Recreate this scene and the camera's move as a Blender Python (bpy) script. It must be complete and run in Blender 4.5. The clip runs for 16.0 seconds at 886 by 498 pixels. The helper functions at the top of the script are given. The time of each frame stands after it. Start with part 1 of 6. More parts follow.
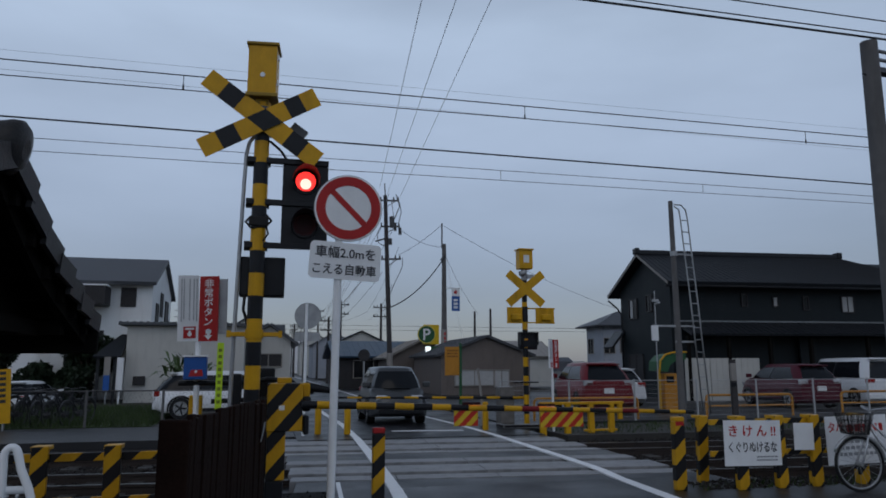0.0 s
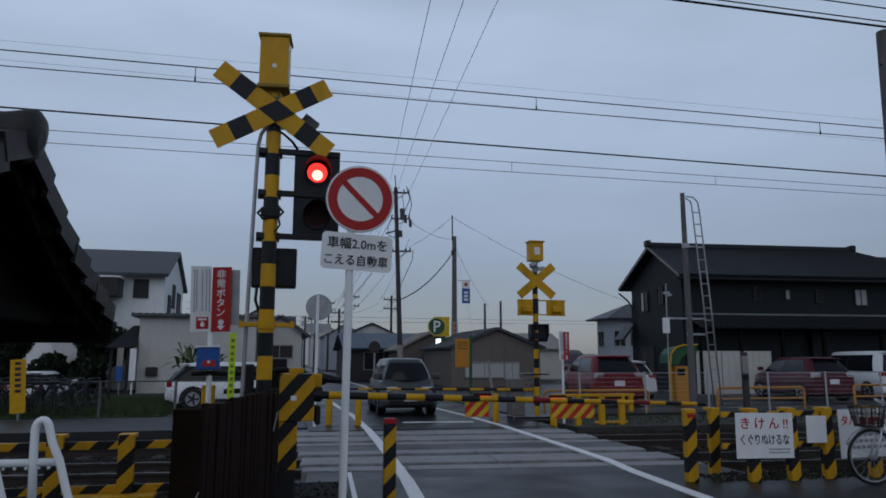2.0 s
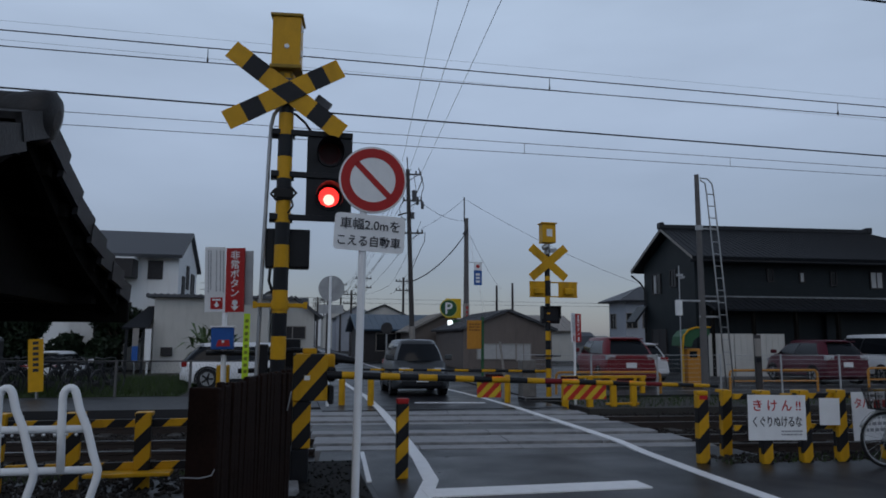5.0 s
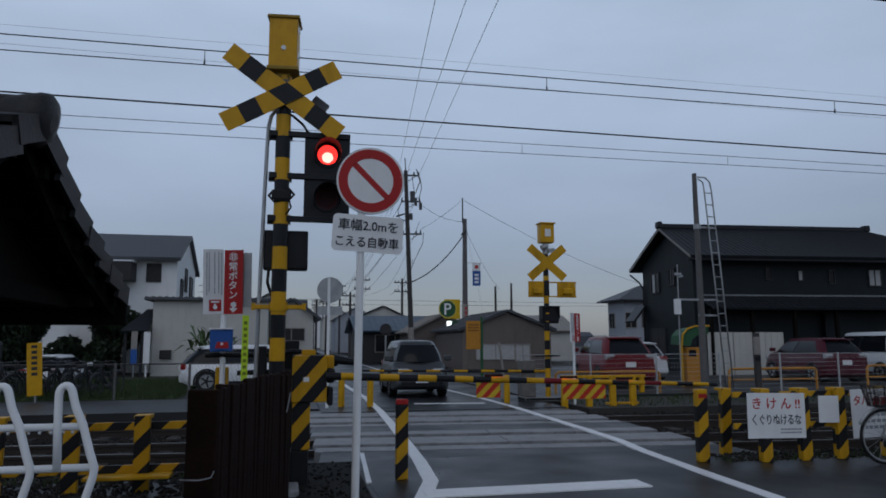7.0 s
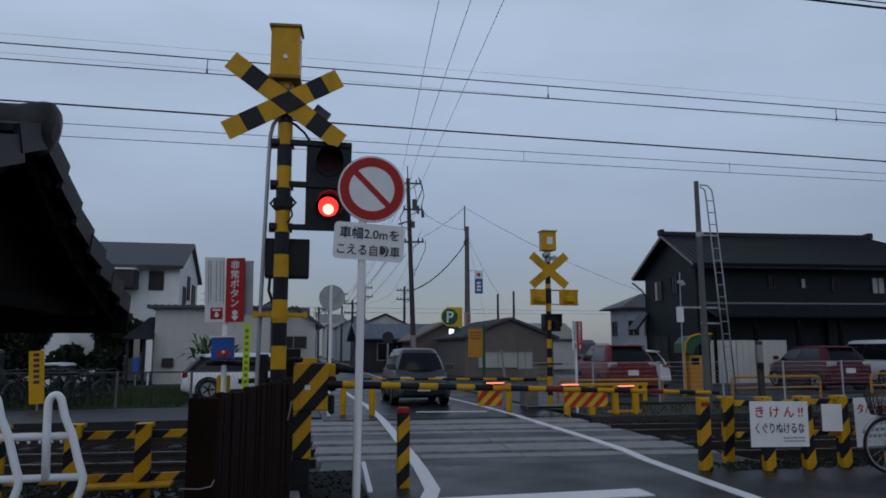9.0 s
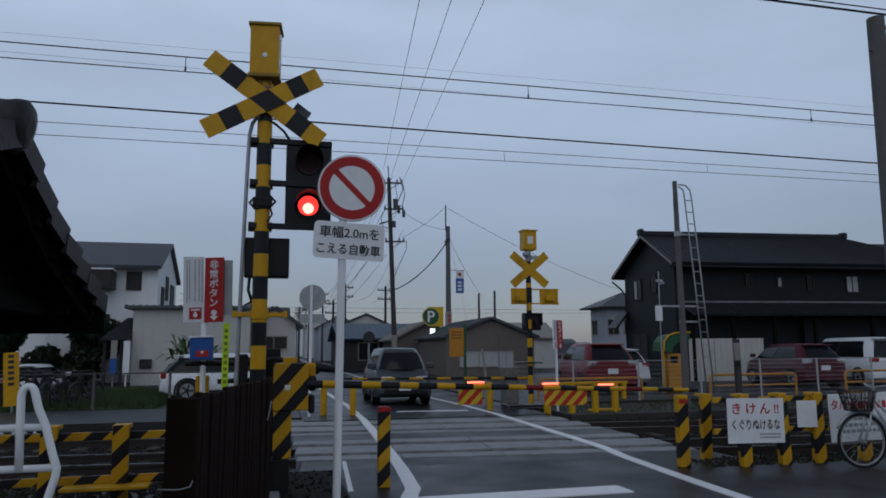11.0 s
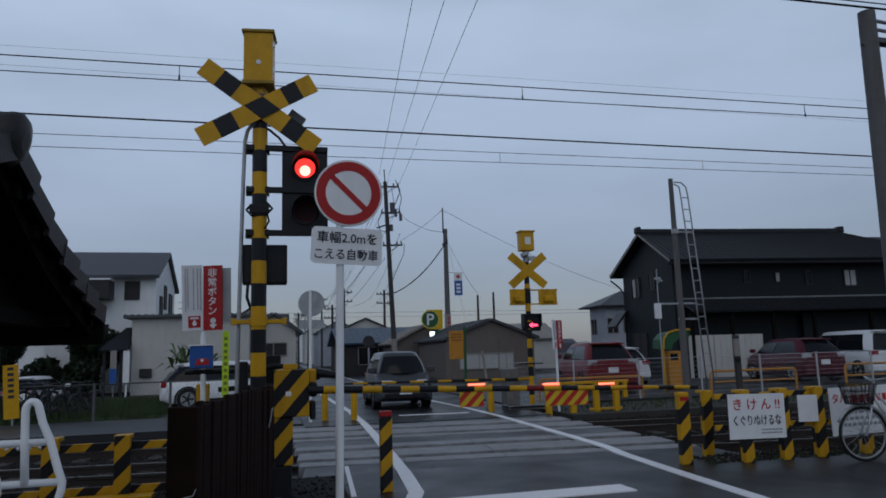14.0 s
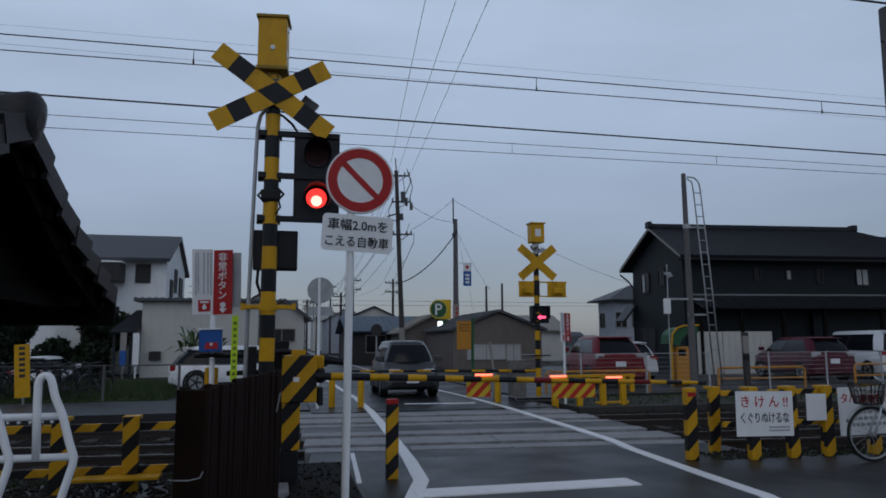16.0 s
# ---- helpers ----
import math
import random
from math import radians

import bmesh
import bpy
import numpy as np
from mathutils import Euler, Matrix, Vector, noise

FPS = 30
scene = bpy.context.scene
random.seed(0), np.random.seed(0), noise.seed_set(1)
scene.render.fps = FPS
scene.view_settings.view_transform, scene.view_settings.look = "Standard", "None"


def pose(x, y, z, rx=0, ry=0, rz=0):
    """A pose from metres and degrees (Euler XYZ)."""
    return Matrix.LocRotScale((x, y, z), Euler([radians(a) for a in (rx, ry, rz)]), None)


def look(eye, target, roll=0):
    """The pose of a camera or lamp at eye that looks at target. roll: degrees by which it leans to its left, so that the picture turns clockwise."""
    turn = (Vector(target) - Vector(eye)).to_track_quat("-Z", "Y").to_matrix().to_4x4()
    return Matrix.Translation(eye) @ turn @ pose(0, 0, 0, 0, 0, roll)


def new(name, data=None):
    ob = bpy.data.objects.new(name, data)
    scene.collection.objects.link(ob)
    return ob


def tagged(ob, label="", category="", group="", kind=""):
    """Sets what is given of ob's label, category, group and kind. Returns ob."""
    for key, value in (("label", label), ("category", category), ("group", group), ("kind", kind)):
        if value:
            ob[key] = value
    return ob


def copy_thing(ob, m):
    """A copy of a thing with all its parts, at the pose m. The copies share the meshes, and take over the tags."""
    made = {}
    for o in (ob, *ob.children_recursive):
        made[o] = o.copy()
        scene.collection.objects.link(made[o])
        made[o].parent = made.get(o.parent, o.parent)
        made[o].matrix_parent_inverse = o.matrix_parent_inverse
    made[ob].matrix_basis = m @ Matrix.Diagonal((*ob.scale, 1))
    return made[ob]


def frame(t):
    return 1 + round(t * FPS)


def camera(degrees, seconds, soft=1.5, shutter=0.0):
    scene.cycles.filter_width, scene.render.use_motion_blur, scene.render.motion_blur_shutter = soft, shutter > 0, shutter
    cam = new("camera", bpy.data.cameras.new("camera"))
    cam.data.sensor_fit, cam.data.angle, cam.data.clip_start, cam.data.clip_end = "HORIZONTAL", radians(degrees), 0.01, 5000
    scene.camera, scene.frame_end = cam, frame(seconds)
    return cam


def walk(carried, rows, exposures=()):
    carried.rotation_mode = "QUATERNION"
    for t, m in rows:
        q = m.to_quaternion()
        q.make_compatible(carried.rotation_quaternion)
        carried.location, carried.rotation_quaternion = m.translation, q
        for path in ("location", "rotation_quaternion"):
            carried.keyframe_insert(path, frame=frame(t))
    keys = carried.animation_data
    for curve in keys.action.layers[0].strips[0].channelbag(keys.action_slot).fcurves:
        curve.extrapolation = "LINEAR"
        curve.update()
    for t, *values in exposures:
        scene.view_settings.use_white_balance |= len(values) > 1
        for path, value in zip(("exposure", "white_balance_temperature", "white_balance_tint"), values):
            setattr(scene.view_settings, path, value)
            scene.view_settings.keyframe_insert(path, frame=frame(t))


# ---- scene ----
cam = camera(64.0, 16.0, soft=1.75)
PATH = [
    (0, (0.003, -0.049, 1.527), (0.48, 1.865, 1.856), -0.1),
    (0.5, (0.006, -0.045, 1.527), (0.478, 1.871, 1.852), 0.3),
    (1, (0.003, -0.042, 1.519), (0.467, 1.878, 1.832), 0.3),
    (1.5, (-0.008, -0.041, 1.52), (0.45, 1.881, 1.829), 0.3),
    (2, (-0.009, -0.043, 1.514), (0.441, 1.881, 1.822), 0.1),
    (2.5, (-0.009, -0.044, 1.515), (0.436, 1.881, 1.821), -0.1),
    (3, (-0.009, -0.056, 1.517), (0.402, 1.878, 1.818), -0.6),
    (3.5, (-0.008, -0.053, 1.514), (0.397, 1.882, 1.817), 0.1),
    (4, (-0.01, -0.048, 1.507), (0.408, 1.887, 1.79), 0.1),
    (6.5, (-0.02, -0.041, 1.504), (0.396, 1.899, 1.755), 0.5),
    (7, (-0.013, -0.043, 1.501), (0.41, 1.894, 1.761), -0.1),
    (7.5, (-0.012, -0.046, 1.502), (0.411, 1.89, 1.774), 0.1),
    (8, (-0.01, -0.047, 1.5), (0.412, 1.888, 1.777), 0.1),
    (8.5, (-0.006, -0.045, 1.505), (0.412, 1.891, 1.784), 0.3),
    (9, (-0.003, -0.046, 1.502), (0.413, 1.89, 1.784), -0.1),
    (9.5, (0.0, -0.041, 1.502), (0.438, 1.89, 1.785), -0.2),
    (10, (0.003, -0.045, 1.496), (0.462, 1.881, 1.779), -0.1),
    (12.5, (0.001, -0.068, 1.494), (0.471, 1.856, 1.772), -0.8),
    (13, (0.001, -0.066, 1.497), (0.466, 1.86, 1.772), -1.1),
    (13.5, (-0.002, -0.066, 1.496), (0.46, 1.86, 1.773), -0.6),
    (14, (0.001, -0.063, 1.497), (0.475, 1.859, 1.785), -1.7),
    (14.5, (-0.002, -0.063, 1.494), (0.472, 1.858, 1.783), -1.1),
    (15, (-0.002, -0.065, 1.494), (0.468, 1.859, 1.771), -0.8),
    (15.5, (-0.004, -0.053, 1.494), (0.45, 1.876, 1.764), -0.3),
    (16, (-0.004, -0.05, 1.492), (0.444, 1.881, 1.753), -0.3),
]
walk(cam, [(t, look(e, g, r)) for t, e, g, r in PATH])

# ---- world, sun ----
world = bpy.data.worlds.new("overcast_evening")
scene.world = world
world.use_nodes = True
wn, wl = world.node_tree.nodes, world.node_tree.links
wn.clear()
w_out = wn.new("ShaderNodeOutputWorld")
w_bg = wn.new("ShaderNodeBackground")
w_sky = wn.new("ShaderNodeTexSky")
w_sky.sky_type = "NISHITA"
w_sky.sun_disc = False
w_sky.sun_elevation, w_sky.sun_rotation = radians(50), radians(200)
w_co = wn.new("ShaderNodeTexCoord")
w_sep = wn.new("ShaderNodeSeparateXYZ")
w_ramp = wn.new("ShaderNodeValToRGB")          # overcast: brightest midway up; the unseen zenith is dimmed to weaken ambient light
w_map = wn.new("ShaderNodeMapping")
w_map.inputs["Scale"].default_value = (1, 1, 3.2)
w_noise = wn.new("ShaderNodeTexNoise")
w_noise.inputs["Scale"].default_value, w_noise.inputs["Detail"].default_value = 1.9, 5
w_nr = wn.new("ShaderNodeMapRange")
w_nr.inputs[1].default_value, w_nr.inputs[2].default_value = 0.3, 0.7
w_nr.inputs[3].default_value, w_nr.inputs[4].default_value = 0.86, 1.13
w_mul = wn.new("ShaderNodeVectorMath")
w_mul.operation = "SCALE"
w_mix = wn.new("ShaderNodeMix")
w_mix.data_type = "RGBA"
w_mix.inputs[0].default_value = 0.03
els = w_ramp.color_ramp.elements
els[0].position, els[0].color = 0.0, (0.108, 0.118, 0.163, 1)
els[1].position, els[1].color = 1.0, (0.09, 0.105, 0.13, 1)
for p, c in ((0.10, (0.146, 0.162, 0.220, 1)), (0.19, (0.240, 0.282, 0.368, 1)), (0.30, (0.345, 0.412, 0.528, 1)), (0.45, (0.385, 0.468, 0.592, 1)), (0.64, (0.15, 0.178, 0.225, 1))):
    e = els.new(p)
    e.color = c
wl.new(w_co.outputs["Generated"], w_sep.inputs[0])
wl.new(w_sep.outputs[2], w_ramp.inputs[0])
wl.new(w_co.outputs["Generated"], w_map.inputs[0])
wl.new(w_map.outputs[0], w_noise.inputs["Vector"])
wl.new(w_noise.outputs[0], w_nr.inputs[0])
wl.new(w_ramp.outputs[0], w_mul.inputs[0])
wl.new(w_nr.outputs[0], w_mul.inputs[3])
wl.new(w_mul.outputs[0], w_mix.inputs[6])
wl.new(w_sky.outputs[0], w_mix.inputs[7])
wl.new(w_mix.outputs[2], w_bg.inputs[0])
wl.new(w_bg.outputs[0], w_out.inputs[0])
w_bg.inputs[1].default_value = 1.0

sun = new("sun", bpy.data.lights.new("sun", "SUN"))
sun.data.energy, sun.data.angle, sun.data.color = 0.18, radians(40), (1.0, 0.95, 0.88)
sun.matrix_world = look((0, 0, 0), (0.35, 0.8, -1.0))


# ---- materials ----
def mat(name, color, rough=0.6, metal=0.0, vary=0.25, scale=6.0, bump=0.0, fine=60.0, stain=0.0, coat=0.0, spec=None, rvar=0.1):
    m = bpy.data.materials.new(name)
    m.use_nodes = True
    n, l = m.node_tree.nodes, m.node_tree.links
    b = n["Principled BSDF"]
    b.inputs["Roughness"].default_value, b.inputs["Metallic"].default_value = rough, metal
    b.inputs["Coat Weight"].default_value = coat
    b.inputs["Specular IOR Level"].default_value = spec if spec is not None else 0.5 if coat or metal or rough < 0.2 else 0.22
    co = n.new("ShaderNodeTexCoord")
    big, small = n.new("ShaderNodeTexNoise"), n.new("ShaderNodeTexNoise")
    for t, s in ((big, scale), (small, fine)):
        t.inputs["Scale"].default_value, t.inputs["Detail"].default_value = s, 5
        l.new(co.outputs["Object"], t.inputs["Vector"])
    add = n.new("ShaderNodeMath")
    add.operation = "MULTIPLY_ADD"
    l.new(small.outputs[0], add.inputs[0])
    add.inputs[1].default_value = 0.5
    l.new(big.outputs[0], add.inputs[2])
    ramp = n.new("ShaderNodeMapRange")
    l.new(add.outputs[0], ramp.inputs[0])
    ramp.inputs[1].default_value, ramp.inputs[2].default_value = 0.45, 1.05
    mix = n.new("ShaderNodeMix")
    mix.data_type = "RGBA"
    l.new(ramp.outputs[0], mix.inputs[0])
    mix.inputs[6].default_value = (*[c * (1 - vary) for c in color], 1)
    mix.inputs[7].default_value = (*[min(1, c * (1 + vary)) for c in color], 1)
    src = mix.outputs[2]
    if stain:
        st = n.new("ShaderNodeTexNoise")
        mp = n.new("ShaderNodeMapping")
        mp.inputs["Scale"].default_value = (1, 1, 0.18)
        l.new(co.outputs["Object"], mp.inputs[0])
        l.new(mp.outputs[0], st.inputs["Vector"])
        st.inputs["Scale"].default_value, st.inputs["Detail"].default_value = 5, 6
        sr = n.new("ShaderNodeMapRange")
        sr.inputs[1].default_value, sr.inputs[2].default_value = 0.52, 0.72
        sr.inputs[4].default_value = stain
        l.new(st.outputs[0], sr.inputs[0])
        mx = n.new("ShaderNodeMix")
        mx.data_type = "RGBA"
        l.new(sr.outputs[0], mx.inputs[0])
        l.new(src, mx.inputs[6])
        mx.inputs[7].default_value = (*[c * 0.35 for c in color], 1)
        src = mx.outputs[2]
    l.new(src, b.inputs["Base Color"])
    rr = n.new("ShaderNodeMapRange")
    rr.inputs[3].default_value, rr.inputs[4].default_value = max(0.02, rough - rvar), min(1, rough + rvar)
    l.new(big.outputs[0], rr.inputs[0])
    l.new(rr.outputs[0], b.inputs["Roughness"])
    if bump:
        bp = n.new("ShaderNodeBump")
        bp.inputs["Strength"].default_value, bp.inputs["Distance"].default_value = bump, 0.01
        l.new(small.outputs[0], bp.inputs["Height"])
        l.new(bp.outputs[0], b.inputs["Normal"])
    return m


def glow(name, color, strength):
    m = bpy.data.materials.new(name)
    m.use_nodes = True
    b = m.node_tree.nodes["Principled BSDF"]
    b.inputs["Base Color"].default_value = (*[c * 0.6 for c in color], 1)
    b.inputs["Emission Color"].default_value = (*color, 1)
    b.inputs["Emission Strength"].default_value = strength
    return m


def hazard(name, period=0.3, slope=1.0, first=(0.55, 0.29, 0.011), second=(0.012, 0.012, 0.014), axis=0, shift=0.0):
    """Diagonal warning stripes, worn, along x + z of the part."""
    m = mat(name, first, 0.45, vary=0.15, stain=0.5)
    n, l = m.node_tree.nodes, m.node_tree.links
    b = n["Principled BSDF"]
    old = b.inputs["Base Color"].links[0].from_socket
    co, sep = n.new("ShaderNodeTexCoord"), n.new("ShaderNodeSeparateXYZ")
    l.new(co.outputs["Object"], sep.inputs[0])
    a = n.new("ShaderNodeMath")
    a.operation = "MULTIPLY_ADD"
    l.new(sep.outputs[axis], a.inputs[0])
    a.inputs[1].default_value = slope
    l.new(sep.outputs[2], a.inputs[2])
    d = n.new("ShaderNodeMath")
    d.operation = "MULTIPLY_ADD"
    l.new(a.outputs[0], d.inputs[0])
    d.inputs[1].default_value, d.inputs[2].default_value = 1 / period, 50.0 + shift
    fr = n.new("ShaderNodeMath")
    fr.operation = "FRACT"
    l.new(d.outputs[0], fr.inputs[0])
    gt = n.new("ShaderNodeMath")
    gt.operation = "GREATER_THAN"
    l.new(fr.outputs[0], gt.inputs[0])
    gt.inputs[1].default_value = 0.5
    mx = n.new("ShaderNodeMix")
    mx.data_type = "RGBA"
    l.new(gt.outputs[0], mx.inputs[0])
    l.new(old, mx.inputs[6])
    mx.inputs[7].default_value = (*second, 1)
    l.new(mx.outputs[2], b.inputs["Base Color"])
    return m


YELLOW = mat("yellow_paint", (0.60, 0.318, 0.010), 0.4, vary=0.12, stain=0.45)
BLACK = mat("black_paint", (0.012, 0.013, 0.016), 0.42, vary=0.3)
HAZARD = hazard("yellow_black_stripes", 0.33, -1.0, shift=0.3)
HAZARD_B = hazard("yellow_black_stripes_steep", 0.38, -1.0)
HAZARD_BIG = hazard("broad_yellow_black_stripes", 0.36, -1.15, shift=0.82)
HAZARD_ARM = hazard("yellow_black_bands", 0.72, 30.0, shift=0.2)
HAZARD_RAIL = hazard("yellow_black_rail", 0.36, -1.0, shift=0.3)
FLAG = hazard("red_yellow_flag", 0.15, -1.0, (0.62, 0.42, 0.03), (0.48, 0.035, 0.02))
RED = mat("red_paint", (0.40, 0.022, 0.022), 0.45, vary=0.12)
WHITE = mat("white_sign_sheet", (0.78, 0.79, 0.80), 0.4, vary=0.05, stain=0.12)
WHITE_PIPE = mat("white_coated_steel", (0.82, 0.83, 0.84), 0.35, vary=0.06)
INK = mat("dark_ink", (0.03, 0.032, 0.04), 0.5, vary=0.1)
INK_PALE = mat("faded_ink", (0.30, 0.31, 0.33), 0.5, vary=0.1)
INK_RED = mat("red_ink", (0.46, 0.03, 0.03), 0.5, vary=0.1)
BLUE = mat("blue_paint", (0.028, 0.105, 0.36), 0.45, vary=0.12, stain=0.2)
LIME = mat("fluorescent_yellow_green", (0.55, 0.78, 0.04), 0.5, vary=0.08)
GALV = mat("galvanised_steel", (0.36, 0.37, 0.38), 0.42, 0.55, vary=0.18, stain=0.25)
STEEL = mat("dark_steel", (0.07, 0.07, 0.075), 0.45, 0.5)
RAIL_STEEL = mat("rusty_rail", (0.028, 0.018, 0.014), 0.6, 0.1, vary=0.4)
RAIL_TOP = mat("polished_rail_head", (0.12, 0.115, 0.115), 0.3, 0.9, vary=0.1)
RUBBER = mat("black_rubber", (0.016, 0.016, 0.017), 0.6)
CONCRETE = mat("weathered_concrete", (0.26, 0.26, 0.265), 0.5, vary=0.45, scale=1.6, bump=0.3, stain=0.6, rvar=0.25)
SLEEPER = mat("dark_wet_sleeper", (0.06, 0.055, 0.05), 0.7, vary=0.4, scale=3, bump=0.3, stain=0.5)
POLE = mat("concrete_pole", (0.13, 0.125, 0.125), 0.7, vary=0.15, stain=0.4)
POLE_DARK = mat("dark_pole", (0.055, 0.05, 0.05), 0.6, vary=0.2)
WIRE = mat("black_cable", (0.018, 0.018, 0.02), 0.5)
WIRE_THIN = mat("pale_thin_wire", (0.26, 0.29, 0.34), 0.5)
WIRE_PALE = mat("grey_cable", (0.16, 0.17, 0.19), 0.5)
BROWN = mat("brown_old_planks", (0.017, 0.009, 0.007), 0.7, spec=0.06, vary=0.5, scale=3, bump=0.6, fine=40, stain=0.5)
ASPHALT = mat("wet_asphalt", (0.016, 0.017, 0.020), 0.40, rvar=0.3, vary=0.5, scale=0.8, bump=0.10, fine=140)
for _m in (ASPHALT,):
    _m.node_tree.nodes["Principled BSDF"].inputs["Specular IOR Level"].default_value = 0.19
ASPHALT_OLD = mat("damp_old_asphalt", (0.026, 0.026, 0.028), 0.45, vary=0.35, scale=0.7, bump=0.3, fine=120)
GROUND = mat("damp_gravel_ground", (0.045, 0.042, 0.038), 0.7, vary=0.5, scale=0.5, bump=0.8, fine=30)
BALLAST = mat("ballast_stone", (0.030, 0.026, 0.024), 0.65, vary=0.6, scale=4, bump=0.5, spec=0.12)
PAINT_LINE = mat("worn_white_line", (0.86, 0.86, 0.87), 0.4, vary=0.10, scale=5, stain=0.25)
GRASS = mat("grass", (0.040, 0.066, 0.018), 0.6, vary=0.45, scale=3)
LEAF = mat("leaf", (0.013, 0.024, 0.011), 0.55, vary=0.5, scale=2)
LEAF_PALE = mat("palm_leaf", (0.075, 0.115, 0.045), 0.5, vary=0.4, scale=2)
BARK = mat("bark", (0.06, 0.045, 0.035), 0.8, vary=0.3, bump=0.6)
TILE = mat("dark_roof_tile", (0.019, 0.021, 0.025), 0.45, vary=0.35, scale=5, bump=0.2)
EARTH_DARK = mat("black_wet_earth", (0.012, 0.011, 0.010), 0.75, vary=0.5, scale=3, bump=0.6, spec=0.08)
TILE_OLD = mat("old_grey_tile", (0.030, 0.029, 0.030), 0.5, vary=0.4, scale=6, bump=0.4, stain=0.5)
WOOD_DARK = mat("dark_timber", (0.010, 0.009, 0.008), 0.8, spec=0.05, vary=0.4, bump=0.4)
WALL_DARK = mat("dark_green_cladding", (0.011, 0.016, 0.019), 0.55, vary=0.2, scale=1.5, stain=0.2)
WALL_WHITE = mat("white_render", (0.76, 0.77, 0.77), 0.7, vary=0.07, scale=1.0, stain=0.12)
WALL_CREAM = mat("pale_render", (0.50, 0.49, 0.46), 0.7, vary=0.08, scale=1.0, stain=0.15)
WALL_BLUE = mat("blue_grey_render", (0.33, 0.35, 0.39), 0.7, vary=0.1, scale=1.0)
WALL_BEIGE = mat("beige_siding", (0.155, 0.13, 0.118), 0.6, vary=0.1, scale=1.0, stain=0.2)
ROOF_GREY = mat("grey_roof", (0.085, 0.09, 0.10), 0.5, vary=0.2, scale=2)
ROOF_BLUE = mat("blue_steel_roof", (0.038, 0.068, 0.105), 0.4, vary=0.15, scale=1.5, stain=0.2)
TRIM = mat("pale_trim", (0.28, 0.26, 0.24), 0.5, vary=0.1)
GLASS = mat("dark_window_glass", (0.010, 0.012, 0.015), 0.08, vary=0.1)
GLASS.node_tree.nodes["Principled BSDF"].inputs["Specular IOR Level"].default_value = 0.2
CURTAIN = mat("pale_curtain", (0.42, 0.42, 0.42), 0.7, vary=0.1)
SHUTTER = mat("dark_shutter", (0.035, 0.033, 0.035), 0.5, vary=0.2)
ORANGE = mat("orange_board", (0.50, 0.22, 0.03), 0.5, vary=0.1, stain=0.2)
GREEN = mat("deep_green_paint", (0.03, 0.10, 0.045), 0.45, vary=0.1)
CAR_RED = mat("dark_red_car_paint", (0.15, 0.006, 0.012), 0.42, 0.0, vary=0.08, coat=0.06, spec=0.3)
CAR_MAROON = mat("maroon_car_paint", (0.075, 0.006, 0.016), 0.42, 0.0, vary=0.08, coat=0.06, spec=0.3)
CAR_WHITE = mat("white_car_paint", (0.72, 0.73, 0.75), 0.35, vary=0.04, coat=0.3)
CAR_GREY = mat("dark_grey_car_paint", (0.05, 0.055, 0.06), 0.35, 0.2, vary=0.08, coat=0.3)
LAMP_RED = mat("red_lamp_plastic", (0.30, 0.012, 0.012), 0.15, vary=0.05, coat=0.5)
LAMP_CLEAR = mat("clear_lamp_plastic", (0.55, 0.56, 0.58), 0.12, 0.3, vary=0.05, coat=0.5)
LENS_OFF = mat("unlit_red_lens", (0.030, 0.003, 0.004), 0.5, vary=0.2)
LENS_ON = glow("lit_red_lens", (1.0, 0.03, 0.025), 1.9)
LENS_CORE = glow("lit_lens_core", (1.0, 0.40, 0.33), 2.4)
LED_ON = glow("lit_red_led", (1.0, 0.16, 0.09), 3.0)
ARROW_ON = glow("lit_red_arrow", (1.0, 0.06, 0.14), 3.0)
SIGN_LIT = glow("lit_white_sign", (0.9, 1.0, 1.0), 1.3)


# ---- mesh helpers ----
def box(bm, x0, x1, y0, y1, z0, z1, m=None, mi=0, bevel=0.0):
    vs = [bm.verts.new(((m @ Vector(p)) if m else Vector(p))) for p in
          ((x0, y0, z0), (x1, y0, z0), (x1, y1, z0), (x0, y1, z0), (x0, y0, z1), (x1, y0, z1), (x1, y1, z1), (x0, y1, z1))]
    fs = [bm.faces.new([vs[i] for i in q]) for q in
          ((3, 2, 1, 0), (4, 5, 6, 7), (0, 1, 5, 4), (1, 2, 6, 5), (2, 3, 7, 6), (3, 0, 4, 7))]
    for f in fs:
        f.material_index = mi
    if bevel:
        es = list({e for f in fs for e in f.edges})
        bmesh.ops.bevel(bm, geom=es, offset=bevel, segments=2, affect="EDGES", profile=0.5)
    return fs


def rod(bm, a, b, r0, r1=None, seg=10, mi=0, caps=True):
    a, b = Vector(a), Vector(b)
    r1 = r0 if r1 is None else r1
    q = (b - a).to_track_quat("Z", "Y")
    ra, rb = [], []
    for i in range(seg):
        t = 2 * math.pi * i / seg
        d = Vector((math.cos(t), math.sin(t), 0))
        ra.append(bm.verts.new(a + q @ (d * r0)))
        rb.append(bm.verts.new(b + q @ (d * r1)))
    for i in range(seg):
        j = (i + 1) % seg
        f = bm.faces.new((ra[i], ra[j], rb[j], rb[i]))
        f.material_index, f.smooth = mi, True
    if caps:
        for f in (bm.faces.new(ra[::-1]), bm.faces.new(rb)):
            f.material_index = mi
            for e in f.edges:
                e.smooth = False


